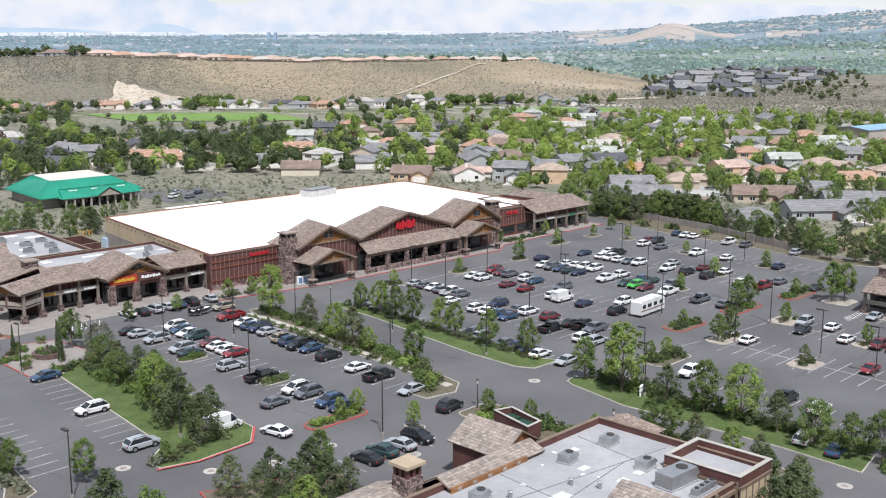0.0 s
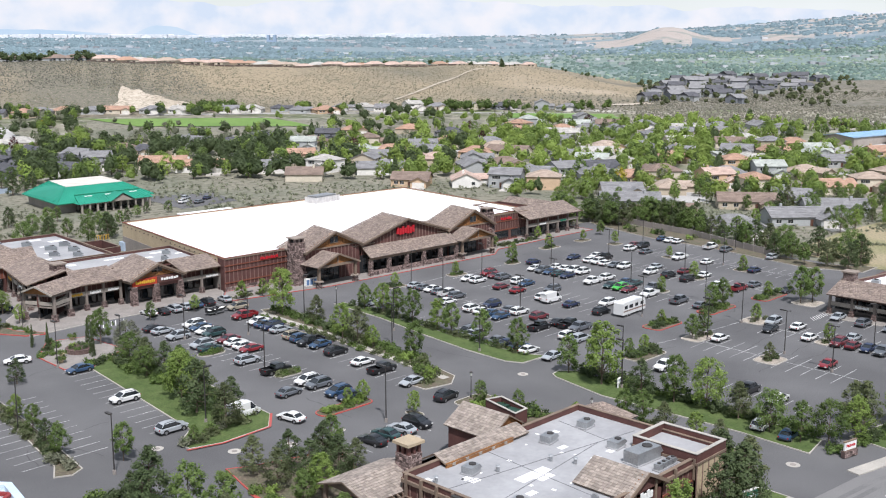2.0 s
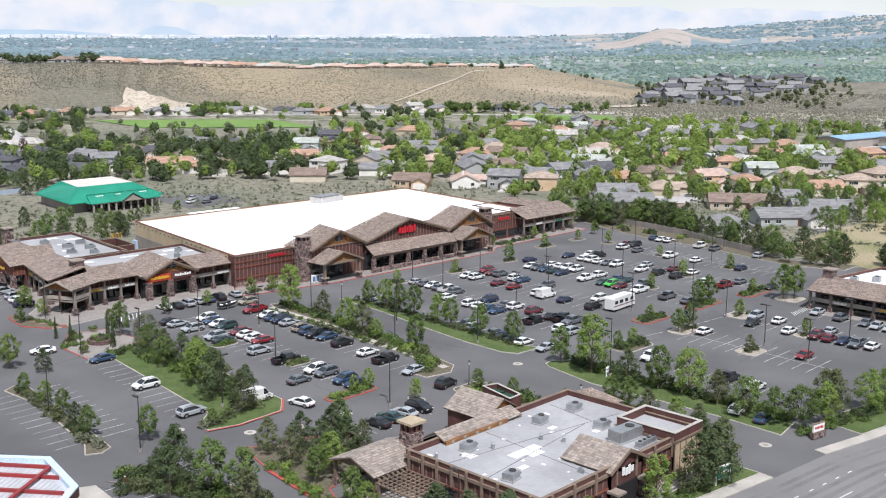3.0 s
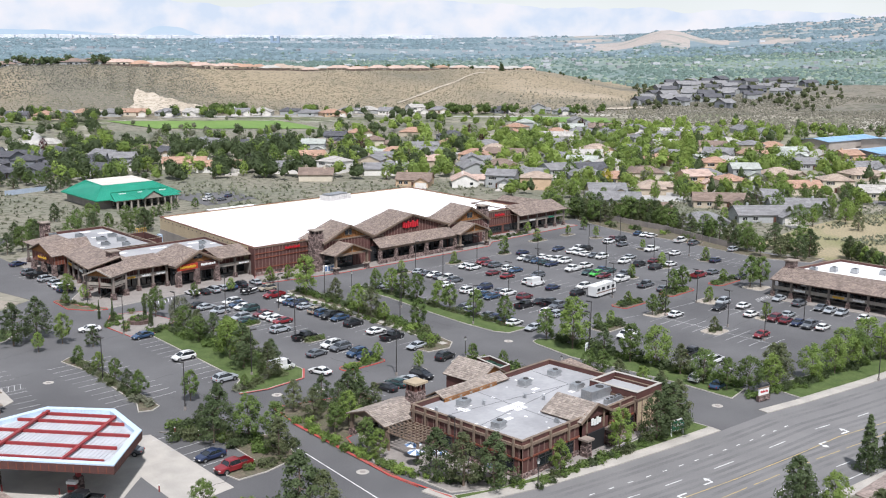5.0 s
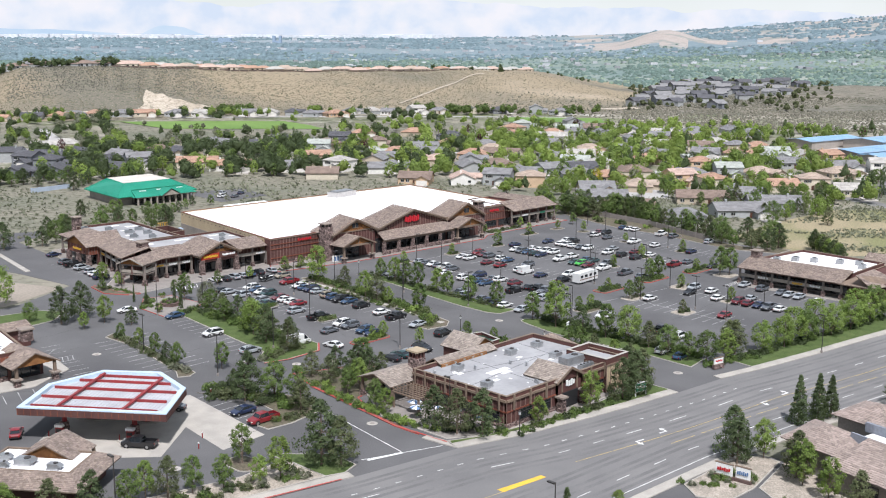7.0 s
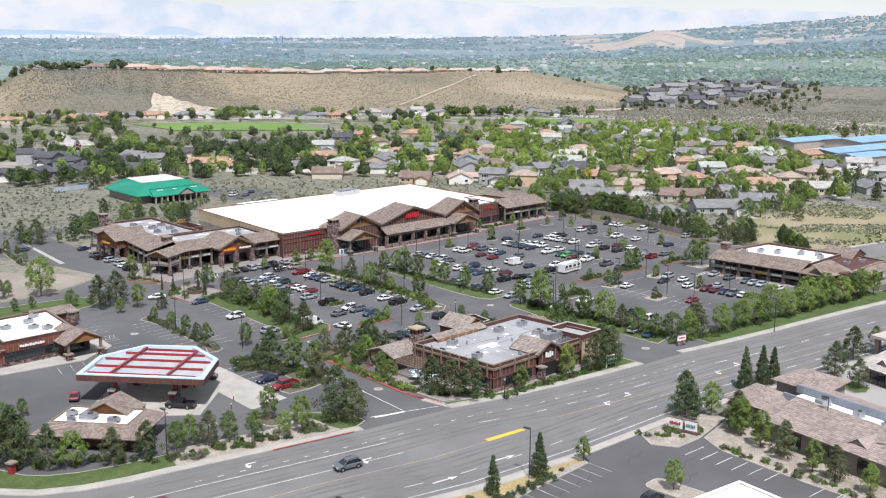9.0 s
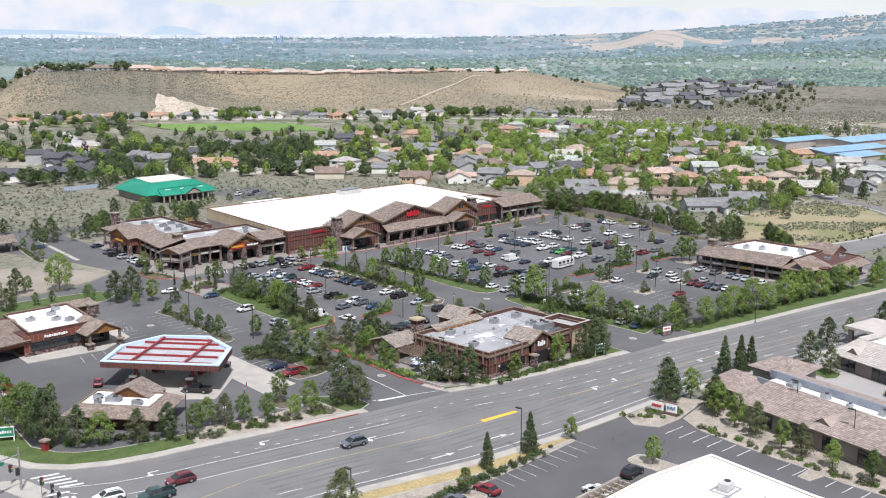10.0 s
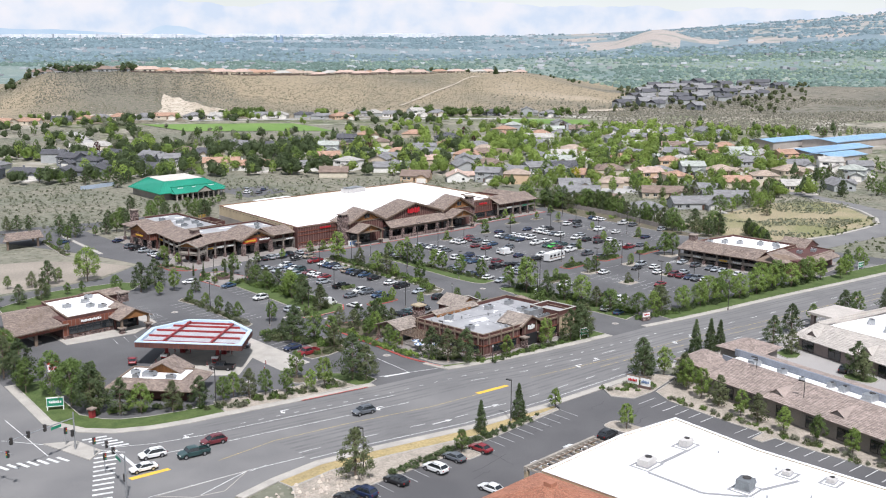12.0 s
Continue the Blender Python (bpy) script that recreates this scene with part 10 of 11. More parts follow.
street_houses("557 555 2 0 2 512 530 0 3 0 565 504 0 1 1 598 652 2 5 4 655 585 0 3 7 698 590 1 4 2 750 614 0 2 0 789 632 1 1 2 683 522 4 3 0 733 487 0 4 1 772 555 1 0 6 836 582 1 4 2 817 487 0 3 6 880 539 1 4 1 882 485 2 2 0 940 480 3 4 3", 4)
street_houses("985 528 4 2 0 1030 530 0 2 4 918 512 1 2 0 1028 585 0 1 5 975 577 1 2 0 797 680 1 5 4 641 695 1 0 2 730 700 1 0 2 976 704 1 4 2 1020 713 1 2 0 869 606 1 0 3", 5)
street_houses("37 574 2 5 4 15 532 0 5 4 84 535 4 5 4 187 569 1 2 4 190 537 0 5 4 234 557 2 2 0 319 598 0 0 4 272 608 1 0 1 340 552 4 1 2 399 537 4 3 2 459 628 0 2 4 498 654 0 2 4 119 609 1 5 4 107 651 1 1 5 70 640 0 1 5", 6)
# the row along the foot of the hill
street_houses("52 846 0 2 4 99 850 1 0 2 128 858 1 2 0 165 862 1 1 2 212 860 1 2 0 253 862 4 1 2 309 860 1 2 0 356 856 0 3 5 433 858 0 3 0 472 862 1 3 5 515 864 1 2 4 547 850 1 2 0 590 848 1 4 2 616 872 1 3 0 654 876 1 2 5 689 866 0 3 0", 7)
street_houses("734 872 2 3 5 775 880 1 1 0 835 884 0 1 0 882 888 1 5 4 946 886 2 2 0 990 880 1 2 0 -20 840 1 1 2 -60 835 0 1 2", 8)
planner = np.random.default_rng(21)
PALETTE = ((0, 0), (1, 1), (2, 0), (3, 5), (1, 3), (1, 2), (2, 7), (0, 0))
for i in range(11):
    r = 455 + 36 * i
    n = int(r / 22)
    for j in range(n):
        c = -140 + 1850 * (j + planner.uniform(-0.25, 0.25)) / n
        rr = r + planner.uniform(-6, 6) + 10 * math.sin(c * 0.008 + i)
        if rr < 505 and c < 860 or 190 < c < 860 and rr > 645 or c < 190 and 600 < rr or 860 < c < 1100 and rr > 770 or c > 1330 and rr > 630 or c > 1100 and rr > 765 or c > 1440 and rr < 480 or 280 < c < 520 and rr < 600:
            continue
        x, y = spot(c, rr)
        if planner.uniform() < 0.35 or inside(BEND_ROAD, x, y) or x < 140 and -95 < y < 45 or not settle(x, y, 9):
            continue
        wall, roof = PALETTE[planner.integers(8)] if c > 330 else ((5, 4), (2, 4), (2, 0))[planner.integers(3)]
        house(int(planner.integers(5)), wall, roof, x, y, (-46, 44, -70, 134)[planner.integers(4)] + planner.uniform(-12, 12))
HOUSE_SPOTS = list(TAKEN)


def simple_house(roof, wall, x, y, turn, z, w=20.0, d=13.0, eave=3.1, where="on the crest of the hill"):
    """A far house: walls, hip roof and two windows."""
    key = ("far", roof, wall, eave)
    if key not in houses:
        root = thing("house", f"distant {ROOFS[roof].name.split('_')[2]}-roofed house {where}", "house", group="hillside houses")
        part("wall", Shape().box(-w / 2, -d / 2, -3, w / 2, d / 2, eave).box(-w / 2 + 2, -d / 2 - 4, -3, -w / 2 + 9, -d / 2 + 1, eave - 0.3), WALLS[wall], root)
        s = Shape()
        pitched(s, -w / 2, -d / 2, w / 2, d / 2, eave - 0.1, 3.0, "hip" if eave < 4 else "gable", 0.5, False)
        if eave > 4:
            s.add([(u, v, eave + h) for u in (-w / 2 + 0.1, w / 2 - 0.1) for v, h in ((-d / 2, -0.1), (d / 2, -0.1), (0, 2.7))], [(1, 0, 2), (3, 4, 5)])
        pitched(s, -w / 2 + 2, -d / 2 - 4, -w / 2 + 9, -d / 2 + 3, eave - 0.4, 1.8, "hip", 0.6, False)
        part("roof", s, ROOFS[roof], root)
        for k in (1, 6):
            part("window", Shape().box(k - 1.1, -d / 2 - 0.06, 0.9, k + 1.1, -d / 2, 2.2), GLASS, root)
        houses[key] = root
        root.matrix_local = pose(x, y, z, 0, 0, turn)
    else:
        k = planner.uniform(0.85, 1.12)
        copy_thing(houses[key], pose(x, y, z, 0, 0, turn) @ Matrix.Diagonal((k, k, k * planner.uniform(0.85, 1.05), 1)))


def crest_range(c):
    return 1050 + 60 * ease(300, 900, c) + 170 * ease(200, 900, c)


for i in range(50):
    c = 20 + 18.5 * i + planner.uniform(-5, 5)
    r = crest_range(c) + (4 if i % 2 else 26) + planner.uniform(-4, 6)
    x, y = spot(c, r)
    if c < 950 and not 95 < c < 120 and not (c > 640 and planner.uniform() < 0.15):
        simple_house((6, 3, 6, 5, 2)[planner.integers(5)] if c > 190 else (0, 1)[planner.integers(2)], (0, 1)[planner.integers(2)] if c > 190 else 2, x, y, planner.uniform(-62, -30), ground_z(x, y) - 0.5)
# fence along the gardens on the crest
for i in range(38):
    (x0, y0), (x1, y1) = spot(200 + 16 * i, crest_range(200 + 16 * i) - 12), spot(215 + 16 * i, crest_range(215 + 16 * i) - 12)
    panel = thing("garden_fence", "dark board fence along the crest of the hill", "fence", x0, y0, min(ground_z(x0, y0), ground_z(x1, y1)), math.degrees(math.atan2(y1 - y0, x1 - x0)), "fence panels on the crest")
    part("panel", Shape().box(0, -0.06, -1.0, math.hypot(x1 - x0, y1 - y0), 0.06, 1.7), FENCE_BROWN, panel)
for i, r in enumerate((965, 1010, 1060, 1110, 1165, 1215, 1265)):
    for j in range(13):
        c = 1122 + 9 * i + 30 * j + planner.uniform(-9, 9)
        if c > 1290 + 32 * i or c > 1490 or planner.uniform() < 0.22:
            continue
        x, y = spot(c, r + planner.uniform(-12, 12))
        simple_house((4, 0, 0, 4)[planner.integers(4)], (2, 2, 5)[planner.integers(3)], x, y, planner.uniform(-90, 0), ground_z(x, y), 15.0, 11.0, 4.6, "in rows on the slope")

# ---- park lawns, trails and streets of the neighbourhood ----
def patch(name, label, category, corners, material, lift=0.25, step=6, ragged=0.0):
    """Ground of another kind, laid over the land between bearings and ranges."""
    s = Shape()
    (c0, r0), (c1, r1), (c2, r2), (c3, r3) = corners
    n = step
    for i in range(n + 1):
        for j in range(n + 1):
            u, w = i / n, j / n
            c = (c0 * (1 - u) + c1 * u) * (1 - w) + (c3 * (1 - u) + c2 * u) * w
            r = (r0 * (1 - u) + r1 * u) * (1 - w) + (r3 * (1 - u) + r2 * u) * w
            c, r = c + ragged * noise.noise((r * 0.06, c * 0.03, 1.0)), r + 0.5 * ragged * noise.noise((c * 0.09, r * 0.02, 5.0))
            x, y = spot(c, r)
            s.v.append((x, y, ground_z(x, y) + lift))
    s.f = [(i * (n + 1) + j, (i + 1) * (n + 1) + j, (i + 1) * (n + 1) + j + 1, i * (n + 1) + j + 1) for i in range(n) for j in range(n)]
    s.m = [0] * len(s.f)
    tagged(part(name, s, material), label, category, kind="structure")


SOIL = land_material("pale_cut_soil", (0.46, 0.40, 0.325), (0.37, 0.315, 0.245), (0.54, 0.48, 0.405), 0.03, 0.33, (0.19, 0.17, 0.125))
PARK_GRASS = mat("park_grass", (0.115, 0.20, 0.048), (0.15, 0.24, 0.062), 0.03, 0.4, 0.9)
patch("park_lawn", "bright green park lawn below the hill", "lawn", ((290, 752), (575, 742), (500, 806), (205, 812)), PARK_GRASS, 0.3, 12, 5)
patch("park_lawn", "strip of green lawn below the hill", "lawn", ((890, 806), (1075, 806), (1060, 846), (900, 846)), PARK_GRASS, 0.3, 10, 5)
# bare soil, but its west edge is drawn along the border of cloud shade
patch("bare_cut", "pale bare soil at the foot of the hill", "soil", ((236, 871), (465, 880), (350, 930), (256, 966)), SOIL, 0.7, 34, 7)
patch("bare_cut", "pale bare soil at the foot of the hill", "soil", ((20, 880), (480, 882), (470, 892), (20, 908)), SOIL, 0.5, 40, 14)
patch("bare_cut", "pale bare soil at the foot of the hill", "soil", ((1040, 945), (1130, 950), (1125, 985), (1060, 968)), SOIL, 0.6, 30, 8)
patch("hill_trail", "pale dirt trail up the hillside", "trail", ((702, 985), (708, 985), (856, 1215), (851, 1215)), SOIL, 0.6, 14)
STREET = mat("street_asphalt", (0.42, 0.405, 0.385), (0.35, 0.34, 0.33), 0.05, 1.0, 0.9)
for k, cs in enumerate((((98, 628), (126, 628), (74, 765), (52, 765)), ((-60, 640), (110, 640), (110, 652), (-60, 652)), ((1112, 446), (1195, 446), (1190, 470), (1120, 470)), ((1150, 470), (1172, 470), (1250, 640), (1232, 640)), ((960, 640), (1400, 655), (1400, 666), (960, 651)), ((300, 838), (1010, 846), (1010, 853), (300, 845)), ((640, 530), (655, 530), (760, 690), (745, 690)), ((1400, 660), (1600, 640), (1600, 664), (1420, 690)), ((900, 520), (1568, 545), (1568, 556), (900, 531)), ((430, 590), (900, 600), (900, 610), (430, 600)),
           ((560, 868), (760, 872), (760, 880), (560, 878)))):
    patch("street", "pale grey residential street", "road", cs, STREET, 0.1 + 0.012 * k, 8)

# ---- trees between the houses ----
for key, kind, leaves, count in (("1", "far", LEAF[0], 4), ("2", "far", LEAF[7], 4), ("3", "far", LEAF[2], 3), ("4", "far", LEAF[6], 2), ("5", "far", LEAF[4], 1), ("6", "far", LEAF[5], 1)):
    KINDS[key] = [tree_meshes(kind, 17 * i + ord(key), leaves) for i in range(count)]
for key, name, label in (("1", "shade_tree", "green shade tree"), ("2", "locust_tree", "bright green locust tree"), ("3", "pine_tree", "dark pine tree"), ("4", "olive_tree", "pale sage-green tree"), ("5", "plum_tree", "purple-leaved plum tree"), ("6", "golden_tree", "yellow flowering tree")):
    TREE_NAMES[key] = (name, label)
def open_ground(c, r, rng):
    """Lawns and scrub that stay clear of trees."""
    return 190 < c < 600 and 715 < r < 834 and rng.uniform() < 0.97 or (215 < c < 860 and 645 < r < 800 or c < 130 and 620 < r < 800 or 860 < c < 1100 and r > 760) and rng.uniform() < 0.72 or r < 500 and c < 880 or r < 445 or any((spot(c, r)[0] - a) ** 2 + (spot(c, r)[1] - b) ** 2 < (g + 1.5) ** 2 for a, b, g in HOUSE_SPOTS) or 885 < c < 1080 and 798 < r < 852


count = 0
while count < 520:
    c, r = planner.uniform(-140, 1720), 380 + 380 * planner.uniform() ** 0.9
    if r < 500 and c < 860 or r < 420 and c < 1060 or r < 470 and c > 1430 or c < 130 and r < 520:
        continue
    x, y = spot(c, r)
    if any((x - a) ** 2 + (y - b) ** 2 < (g + 2.2) ** 2 for a, b, g in HOUSE_SPOTS) or open_ground(c, r, planner) or inside(BEND_ROAD, x, y) or noise.noise((x * 0.02, y * 0.02, 8.0)) < -0.32:
        continue
    # the bias by bearing paints the sunlit right lighter than the left
    bright = noise.noise((x * 0.012, y * 0.012, 4.0)) + planner.uniform(-0.35, 0.35) + (0.12 if c > 700 else -0.15)
    key = "2" if bright > 0.02 else ("1" if bright > -0.24 else "3")
    u = planner.uniform()
    key = "5" if u < 0.02 else ("6" if u < 0.03 else ("4" if u < 0.07 else key))
    if r < 480:
        key = {"1": "r", "2": "b", "3": "p"}.get(key, key)
    tree(key, x, y, planner.uniform(4.2, 8.6) * (1.1 if c < 700 else 1.0), "between the houses", planner.uniform(0.72, 1.0) * (0.62 if key == "3" else 1.0), ground_z(x, y), "neighbourhood trees")
    count += 1
for c, r, h in ((112, 482, 8.5), (92, 500, 7), (70, 506, 6), (48, 498, 7.5), (22, 505, 8), (0, 500, 7), (-25, 505, 8), (128, 494, 6), (60, 522, 7), (105, 518, 6.5), (-45, 512, 8), (140, 500, 7)):
    x, y = spot(c, r)
    tree("prgp"[count % 4], x, y, h, "beside the hall", 1.05, ground_z(x, y), "neighbourhood trees")
    count += 1
for i in range(60):
    c, r = planner.uniform(1250, 1500), planner.uniform(392, 480)
    x, y = spot(c, r)
    if settle(x, y, 2.4) and not inside(BEND_ROAD, x, y):
        tree("brpyog"[i % 6], x, y, planner.uniform(5, 8.5), "between the gardens and the field", 1.0, ground_z(x, y), "neighbourhood trees")


def tree_spots(n, c0, c1, r0, r1, seed, thin, freq, bias, rng):
    """Places of far trees: bearing and range in a band, left open where the ground is open."""
    out = []
    for k in range(n * 4):
        c, r = rng.uniform(c0, c1), r0 + (r1 - r0) * rng.uniform() ** bias
        x, y = spot(c, r)
        if noise.noise((x * freq, y * freq, seed)) < thin or open_ground(c, r, rng) or dry_hill(c, r) and rng.uniform() < 0.8:
            continue
        out.append((x, y, ground_z(x, y)))
        if len(out) >= n:
            break
    return np.array(out)


def stuff_mesh(name, label, verts, faces, material, category="trees"):
    me = bpy.data.meshes.new(name)
    n, k = faces.shape
    me.vertices.add(len(verts))
    me.vertices.foreach_set("co", verts.astype(np.float32).ravel())
    me.loops.add(n * k)
    me.loops.foreach_set("vertex_index", faces.astype(np.int32).ravel())
    me.polygons.add(n)
    me.polygons.foreach_set("loop_start", np.arange(0, n * k, k, dtype=np.int32))
    me.update(calc_edges=True)
    me.materials.append(material)
    tagged(new(name, me), label, category, kind="stuff")


def round_block(n=3):
    """A block of n by n faces a side, blown up to a ball."""
    v, f = [], []
    for axis in range(3):
        for sign in (-1, 1):
            k = len(v)
            for i in range(n + 1):
                for j in range(n + 1):
                    p = [0, 0, 0]
                    p[axis], p[(axis + 1) % 3], p[(axis + 2) % 3] = sign, (2 * i / n - 1) * sign, 2 * j / n - 1
                    v.append(p)
            f += [(k + i * (n + 1) + j, k + (i + 1) * (n + 1) + j, k + (i + 1) * (n + 1) + j + 1, k + i * (n + 1) + j + 1) for i in range(n) for j in range(n)]
    v = np.array(v, float)
    return v / np.linalg.norm(v, axis=1)[:, None], np.array(f)


ROUND = round_block()


def woods(name, label, n, c0, c1, r0, r1, size, material, seed, per=120, thin=0.0, freq=0.004, bias=1.0, leaf_size=0.5, slim=1.0):
    """Trees too many to count: lumpy crowns of leaf faces."""
    rng = np.random.default_rng(seed)
    at = tree_spots(n, c0, c1, r0, r1, seed, thin, freq, bias, rng)
    n = len(at)
    h = size * rng.uniform(0.55, 1.45, n)
    d = rng.normal(0, 1, (n, per, 3))
    d /= np.linalg.norm(d, axis=2)[:, :, None]
    d[:, :, 2] = np.where(d[:, :, 2] < -0.45, -d[:, :, 2], d[:, :, 2])
    lump = rng.normal(0, 1, (n, 6, 3))
    lump /= np.linalg.norm(lump, axis=2)[:, :, None]
    near = np.clip(np.einsum("nik,njk->nij", d, lump).max(2), 0, 1) ** 4
    reach = (0.58 + 0.52 * near) * rng.uniform(0.72, 1.1, (n, per))
    up = d[:, :, 2]
    wide = 0.46 * slim * (1 - (0.75 if slim < 0.8 else 0.18) * np.clip(up, -0.4, 1))
    pos = np.stack([d[:, :, 0] * wide, d[:, :, 1] * wide, up * 0.47], 2) * reach[:, :, None] * h[:, None, None]
    pos += at[:, None, :] + np.stack([0 * h, 0 * h, 0.5 * h], 1)[:, None, :]
    nrm = d + rng.normal(0, 0.32, d.shape) + (0, 0, 0.2)
    nrm /= np.linalg.norm(nrm, axis=2)[:, :, None]
    a = np.cross(nrm, rng.normal(0, 1, d.shape))
    a /= np.linalg.norm(a, axis=2)[:, :, None] + 1e-9
    b = np.cross(nrm, a)
    k = (leaf_size * rng.uniform(0.6, 1.35, (n, per)) * np.sqrt(h / size)[:, None])[:, :, None]
    v = np.stack([pos - a * k - b * k * 0.5, pos + a * k * 0.35 - b * k * 0.75, pos + a * k + b * k * 0.4, pos - a * k * 0.4 + b * k * 0.8], 2).reshape(-1, 3)
    ball, sides = ROUND
    near = np.clip(np.einsum("ik,njk->nij", ball, lump).max(2), 0, 1) ** 4
    reach = (0.46 + 0.42 * near) * rng.uniform(0.8, 1.0, near.shape)
    wide = 0.46 * slim * (1 - (0.75 if slim < 0.8 else 0.18) * np.clip(ball[:, 2], -0.4, 1))
    inner = np.stack([ball[:, 0] * wide, ball[:, 1] * wide, ball[:, 2] * 0.47], 1)[None] * reach[:, :, None] * h[:, None, None] + at[:, None, :] + np.stack([0 * h, 0 * h, 0.5 * h], 1)[:, None, :]
    f = np.concatenate([np.arange(len(v)).reshape(-1, 4), (sides[None] + len(ball) * np.arange(n)[:, None, None]).reshape(-1, 4) + len(v)])
    stuff_mesh(name, label, np.concatenate([v, inner.reshape(-1, 3)]), f, material)


def brush(name, label, n, c0, c1, r0, r1, size, material, seed, thin=0.0, freq=0.01, bias=1.0, flat=0.7, category="shrubs"):
    """Bushes and far tree tops: low uneven mounds."""
    rng = np.random.default_rng(seed)
    at = tree_spots(n, c0, c1, r0, r1, seed, thin, freq, bias, rng)
    n = len(at)
    h = size * rng.uniform(0.5, 1.5, n)
    ring = np.arange(6) * math.pi / 3
    prof = np.concatenate([np.stack([np.cos(ring), np.sin(ring), 0 * ring - 0.1], 1), np.stack([0.8 * np.cos(ring + 0.5), 0.8 * np.sin(ring + 0.5), 0 * ring + 0.6], 1), [[0, 0, 1.0]]])
    v = prof[None] * (1 + rng.uniform(-0.28, 0.28, (n, 13, 1))) * (h * 0.55)[:, None, None] * np.stack([np.ones(n), np.ones(n), flat * 1.8 * rng.uniform(0.7, 1.3, n)], 1)[:, None, :] + at[:, None, :]
    f = np.array([(i, (i + 1) % 6, 6 + i) for i in range(6)] + [((i + 1) % 6, 6 + (i + 1) % 6, 6 + i) for i in range(6)] + [(6 + i, 6 + (i + 1) % 6, 12) for i in range(6)])
    stuff_mesh(name, label, v.reshape(-1, 3), (f[None] + 13 * np.arange(n)[:, None, None]).reshape(-1, 3), material, category)


def tone(name, c, per=0.3):
    return mat(name, c, tuple(0.85 * v for v in c), 0.01, 0.2, 0.9, island=per)


woods("trees", "green trees among the far houses", 185, -140, 1080, 600, 885, 6.5, LEAF[1], 31, 110, -0.1, 0.02, leaf_size=0.46)
woods("trees", "dark green trees among the far houses", 190, -140, 800, 520, 885, 7.0, LEAF[2], 41, 110, -0.1, 0.02, leaf_size=0.46)
woods("trees", "bright green trees among the far houses", 175, 460, 1350, 540, 790, 6.8, LEAF[7], 32, 130, -0.1, 0.02, leaf_size=0.46)
woods("trees", "green trees between the right-hand houses", 135, 1000, 1560, 520, 765, 6.6, LEAF[1], 42, 130, -0.1, 0.02, leaf_size=0.44)
woods("trees", "leafy green trees between the nearer houses", 95, 100, 1560, 460, 700, 7.4, LEAF[1], 43, 220, -0.1, 0.02, leaf_size=0.4)
woods("trees", "dark green trees between the nearer houses", 175, -140, 820, 505, 640, 7.8, LEAF[2], 45, 220, -0.1, 0.02, leaf_size=0.4)
woods("trees", "slim dark conifers between the houses", 70, -140, 1560, 460, 800, 8.0, LEAF[2], 48, 150, -0.3, 0.02, leaf_size=0.4, slim=0.6)
woods("trees", "bright green trees between the nearer houses", 95, 560, 1560, 445, 700, 7.2, LEAF[7], 46, 220, -0.05, 0.02, leaf_size=0.4)
woods("trees", "pale silvery trees by the park", 130, 90, 660, 640, 830, 5.5, LEAF[6], 33, 120, -0.1, 0.02, leaf_size=0.42)
woods("trees", "dark trees round the houses on the ridge", 60, -40, 210, 1035, 1075, 7, LEAF[2], 47, 50, -0.6, leaf_size=0.9)
woods("trees", "dark trees beyond the crest of the hill", 90, 500, 1060, 1285, 1320, 4.5, LEAF[2], 34, 40, -0.4, leaf_size=0.8)
woods("trees", "green trees along the foot of the hill", 90, 380, 1060, 866, 900, 7, LEAF[0], 49, 80, -0.5, leaf_size=0.6)
woods("trees", "olive trees between the hill houses", 240, 1110, 1470, 930, 1300, 5.4, LEAF[3], 35, 60, -0.3, leaf_size=0.7)
brush("hill_brush", "dark brush dotted over the hillside", 19000, -150, 1150, 880, 1260, 0.75, tone("hill_brush_olive", (0.165, 0.152, 0.105)), 36, -0.3)
# real sage, made thicker and darker to carry the cloud shade here
brush("hill_brush", "grey sage on the hill's west side, thickened for cloud shade", 4200, -150, 400, 900, 1080, 0.85, tone("hill_sage", (0.14, 0.134, 0.108)), 52, 0.02, 0.008)
brush("hill_brush", "brush dotted over the bare soil", 700, 236, 450, 874, 985, 0.85, tone("soil_brush", (0.19, 0.17, 0.125)), 53, -0.6)
brush("hill_brush", "grey-brown brush over the right-hand slopes", 9000, 860, 1800, 780, 1080, 1.3, tone("slope_brush", (0.15, 0.142, 0.11)), 37, -0.35)
# haze of the distance is painted into the three tree tones
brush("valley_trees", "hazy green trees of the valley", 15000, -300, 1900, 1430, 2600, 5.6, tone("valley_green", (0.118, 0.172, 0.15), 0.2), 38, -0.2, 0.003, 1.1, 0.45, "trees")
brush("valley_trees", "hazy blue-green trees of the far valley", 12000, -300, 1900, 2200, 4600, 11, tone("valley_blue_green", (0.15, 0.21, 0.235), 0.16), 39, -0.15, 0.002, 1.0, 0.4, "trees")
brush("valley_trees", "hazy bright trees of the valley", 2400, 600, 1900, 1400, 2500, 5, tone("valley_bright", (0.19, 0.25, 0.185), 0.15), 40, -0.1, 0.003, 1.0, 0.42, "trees")
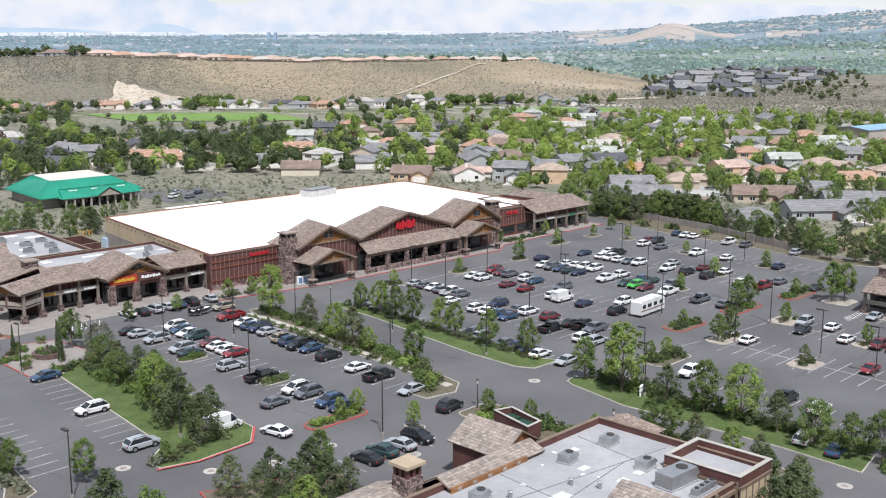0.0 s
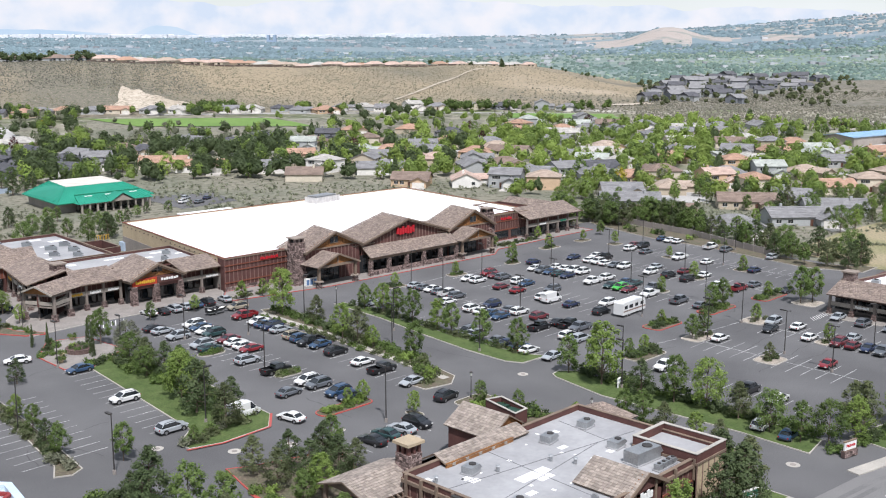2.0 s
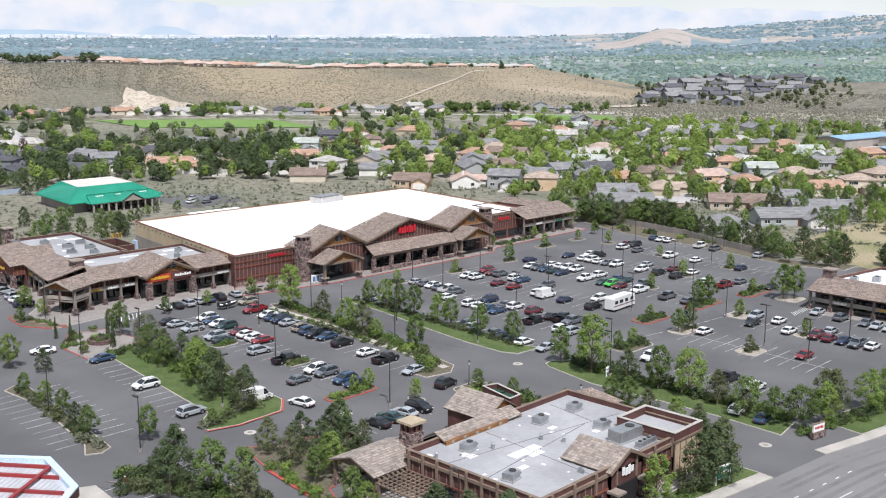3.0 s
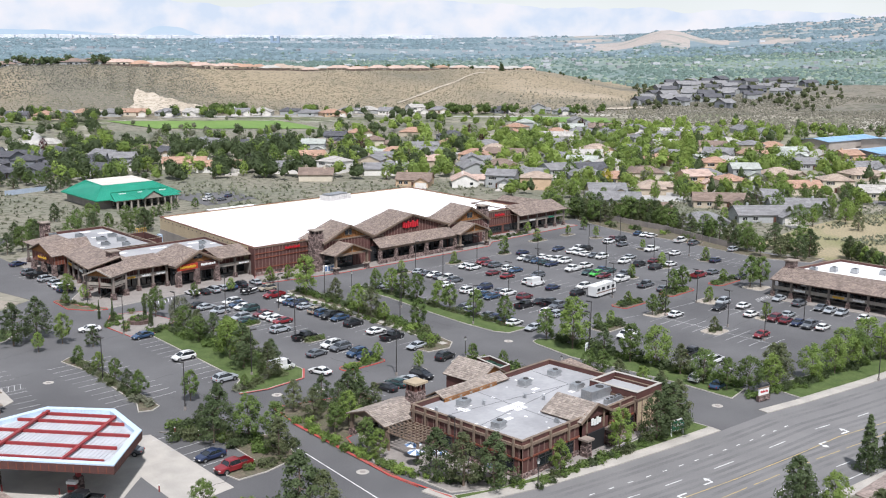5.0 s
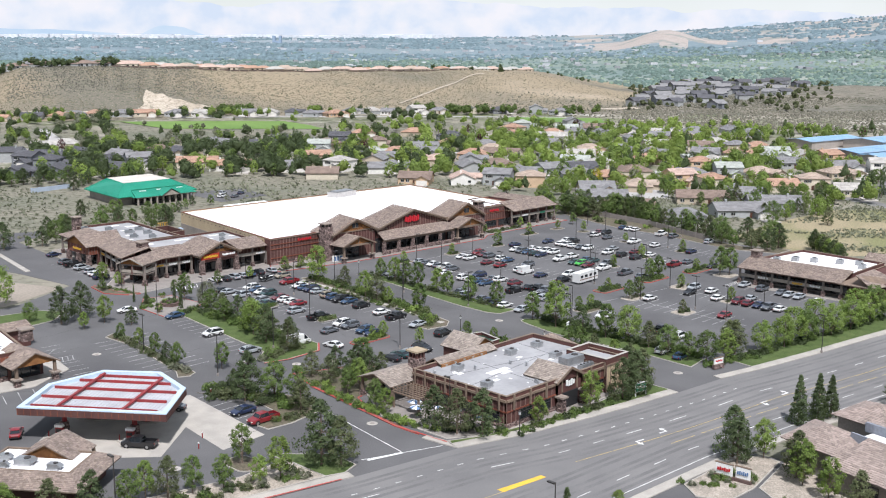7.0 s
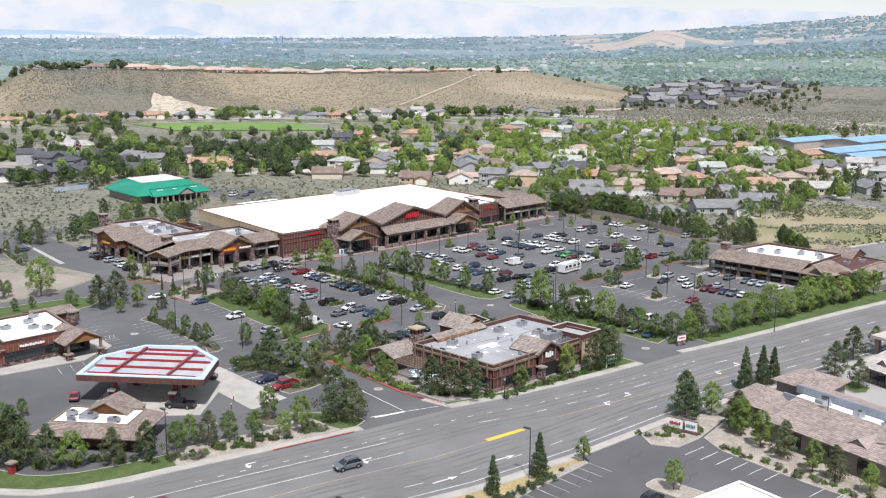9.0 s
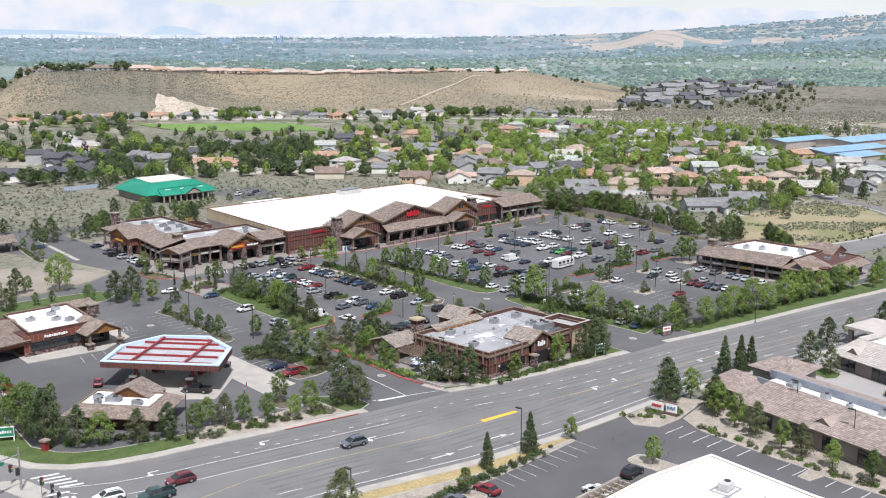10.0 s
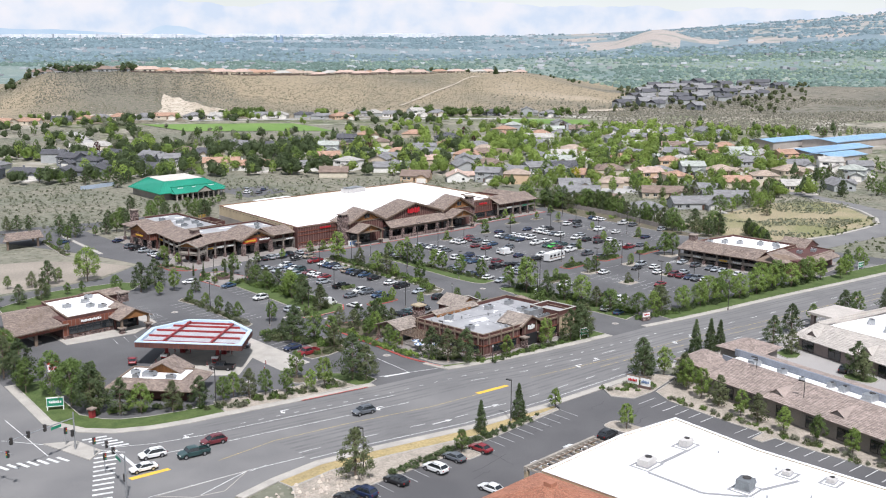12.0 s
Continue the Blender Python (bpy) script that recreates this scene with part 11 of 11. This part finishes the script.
# pale roofs of the valley town
s = Shape()
rng = np.random.default_rng(44)
for k in range(800):
    c, r = rng.uniform(-250, 1850), rng.uniform(1700, 4600)
    x, y = spot(c, r)
    if dry_hill(c, r):
        continue
    far_ = (r - 1700) / 2900
    w, d, h = rng.uniform(7, 13) * (1 + 1.1 * far_), rng.uniform(8, 12), rng.uniform(2.5, 4.5) * (1 + 0.5 * far_)
    z = ground_z(x, y)
    a = AHEAD - math.pi / 2 + rng.uniform(-0.3, 0.3)
    s.box(-w / 2, -d / 2, -2, w / 2, d / 2, h, 0, a, (x, y, z))
tagged(part("town_roofs", s, mat("town_roof", (0.42, 0.43, 0.45), (0.33, 0.34, 0.36), 0.01, 0.1, 0.9, island=0.35)), "pale far roofs scattered among valley trees", "town", kind="stuff")
s = Shape()
for k in range(170):
    c = rng.uniform(-250, 780)
    x, y = spot(c, 4560 + rng.uniform(-60, 60))
    s.box(-rng.uniform(25, 90), -8, -4, rng.uniform(25, 90), 8, rng.uniform(8, 16), 0, AHEAD - math.pi / 2, (x, y, ground_z(x, y)))
tagged(part("warehouses", s, mat("warehouse_white", (0.64, 0.66, 0.69), (0.55, 0.57, 0.61), 0.01, 0.1, 0.8, island=0.1)), "long white warehouses at the valley's far side", "warehouses", kind="stuff")
HIGH = mat("tower_block", (0.27, 0.35, 0.44), (0.24, 0.31, 0.41), 0.02, 0.2, 0.8)
for c, w, h, label in ((402, 44, 17, "wide blue-grey office block in the far valley"), (493, 9, 26, "twin slim blue-grey towers in the far valley")):
    x, y = spot(c, 3700)
    ob = thing("tower_block", label, "tower block", x, y, ground_z(x, y), math.degrees(AHEAD) - 90)
    for k in ((0,) if w > 40 else (-11, 11)):
        part("block", Shape().box(k - w / 2, -10, -5, k + w / 2, 10, h), HIGH, ob)
    part("podium", Shape().box(-w, -12, -5, w, 8, h * 0.35), HIGH, ob)
x, y = spot(884, 1270)
spire = thing("conifer_clump", "dark clump of conifers on the hill's crest", "tree", x, y, ground_z(x, y))
for k in range(3):
    part("conifer", KINDS["s"][k % 2][1], None, spire, at=Matrix.LocRotScale((k * 3 - 3, k, 0), None, (1.2, 1.2, 1.1 - 0.15 * k)))
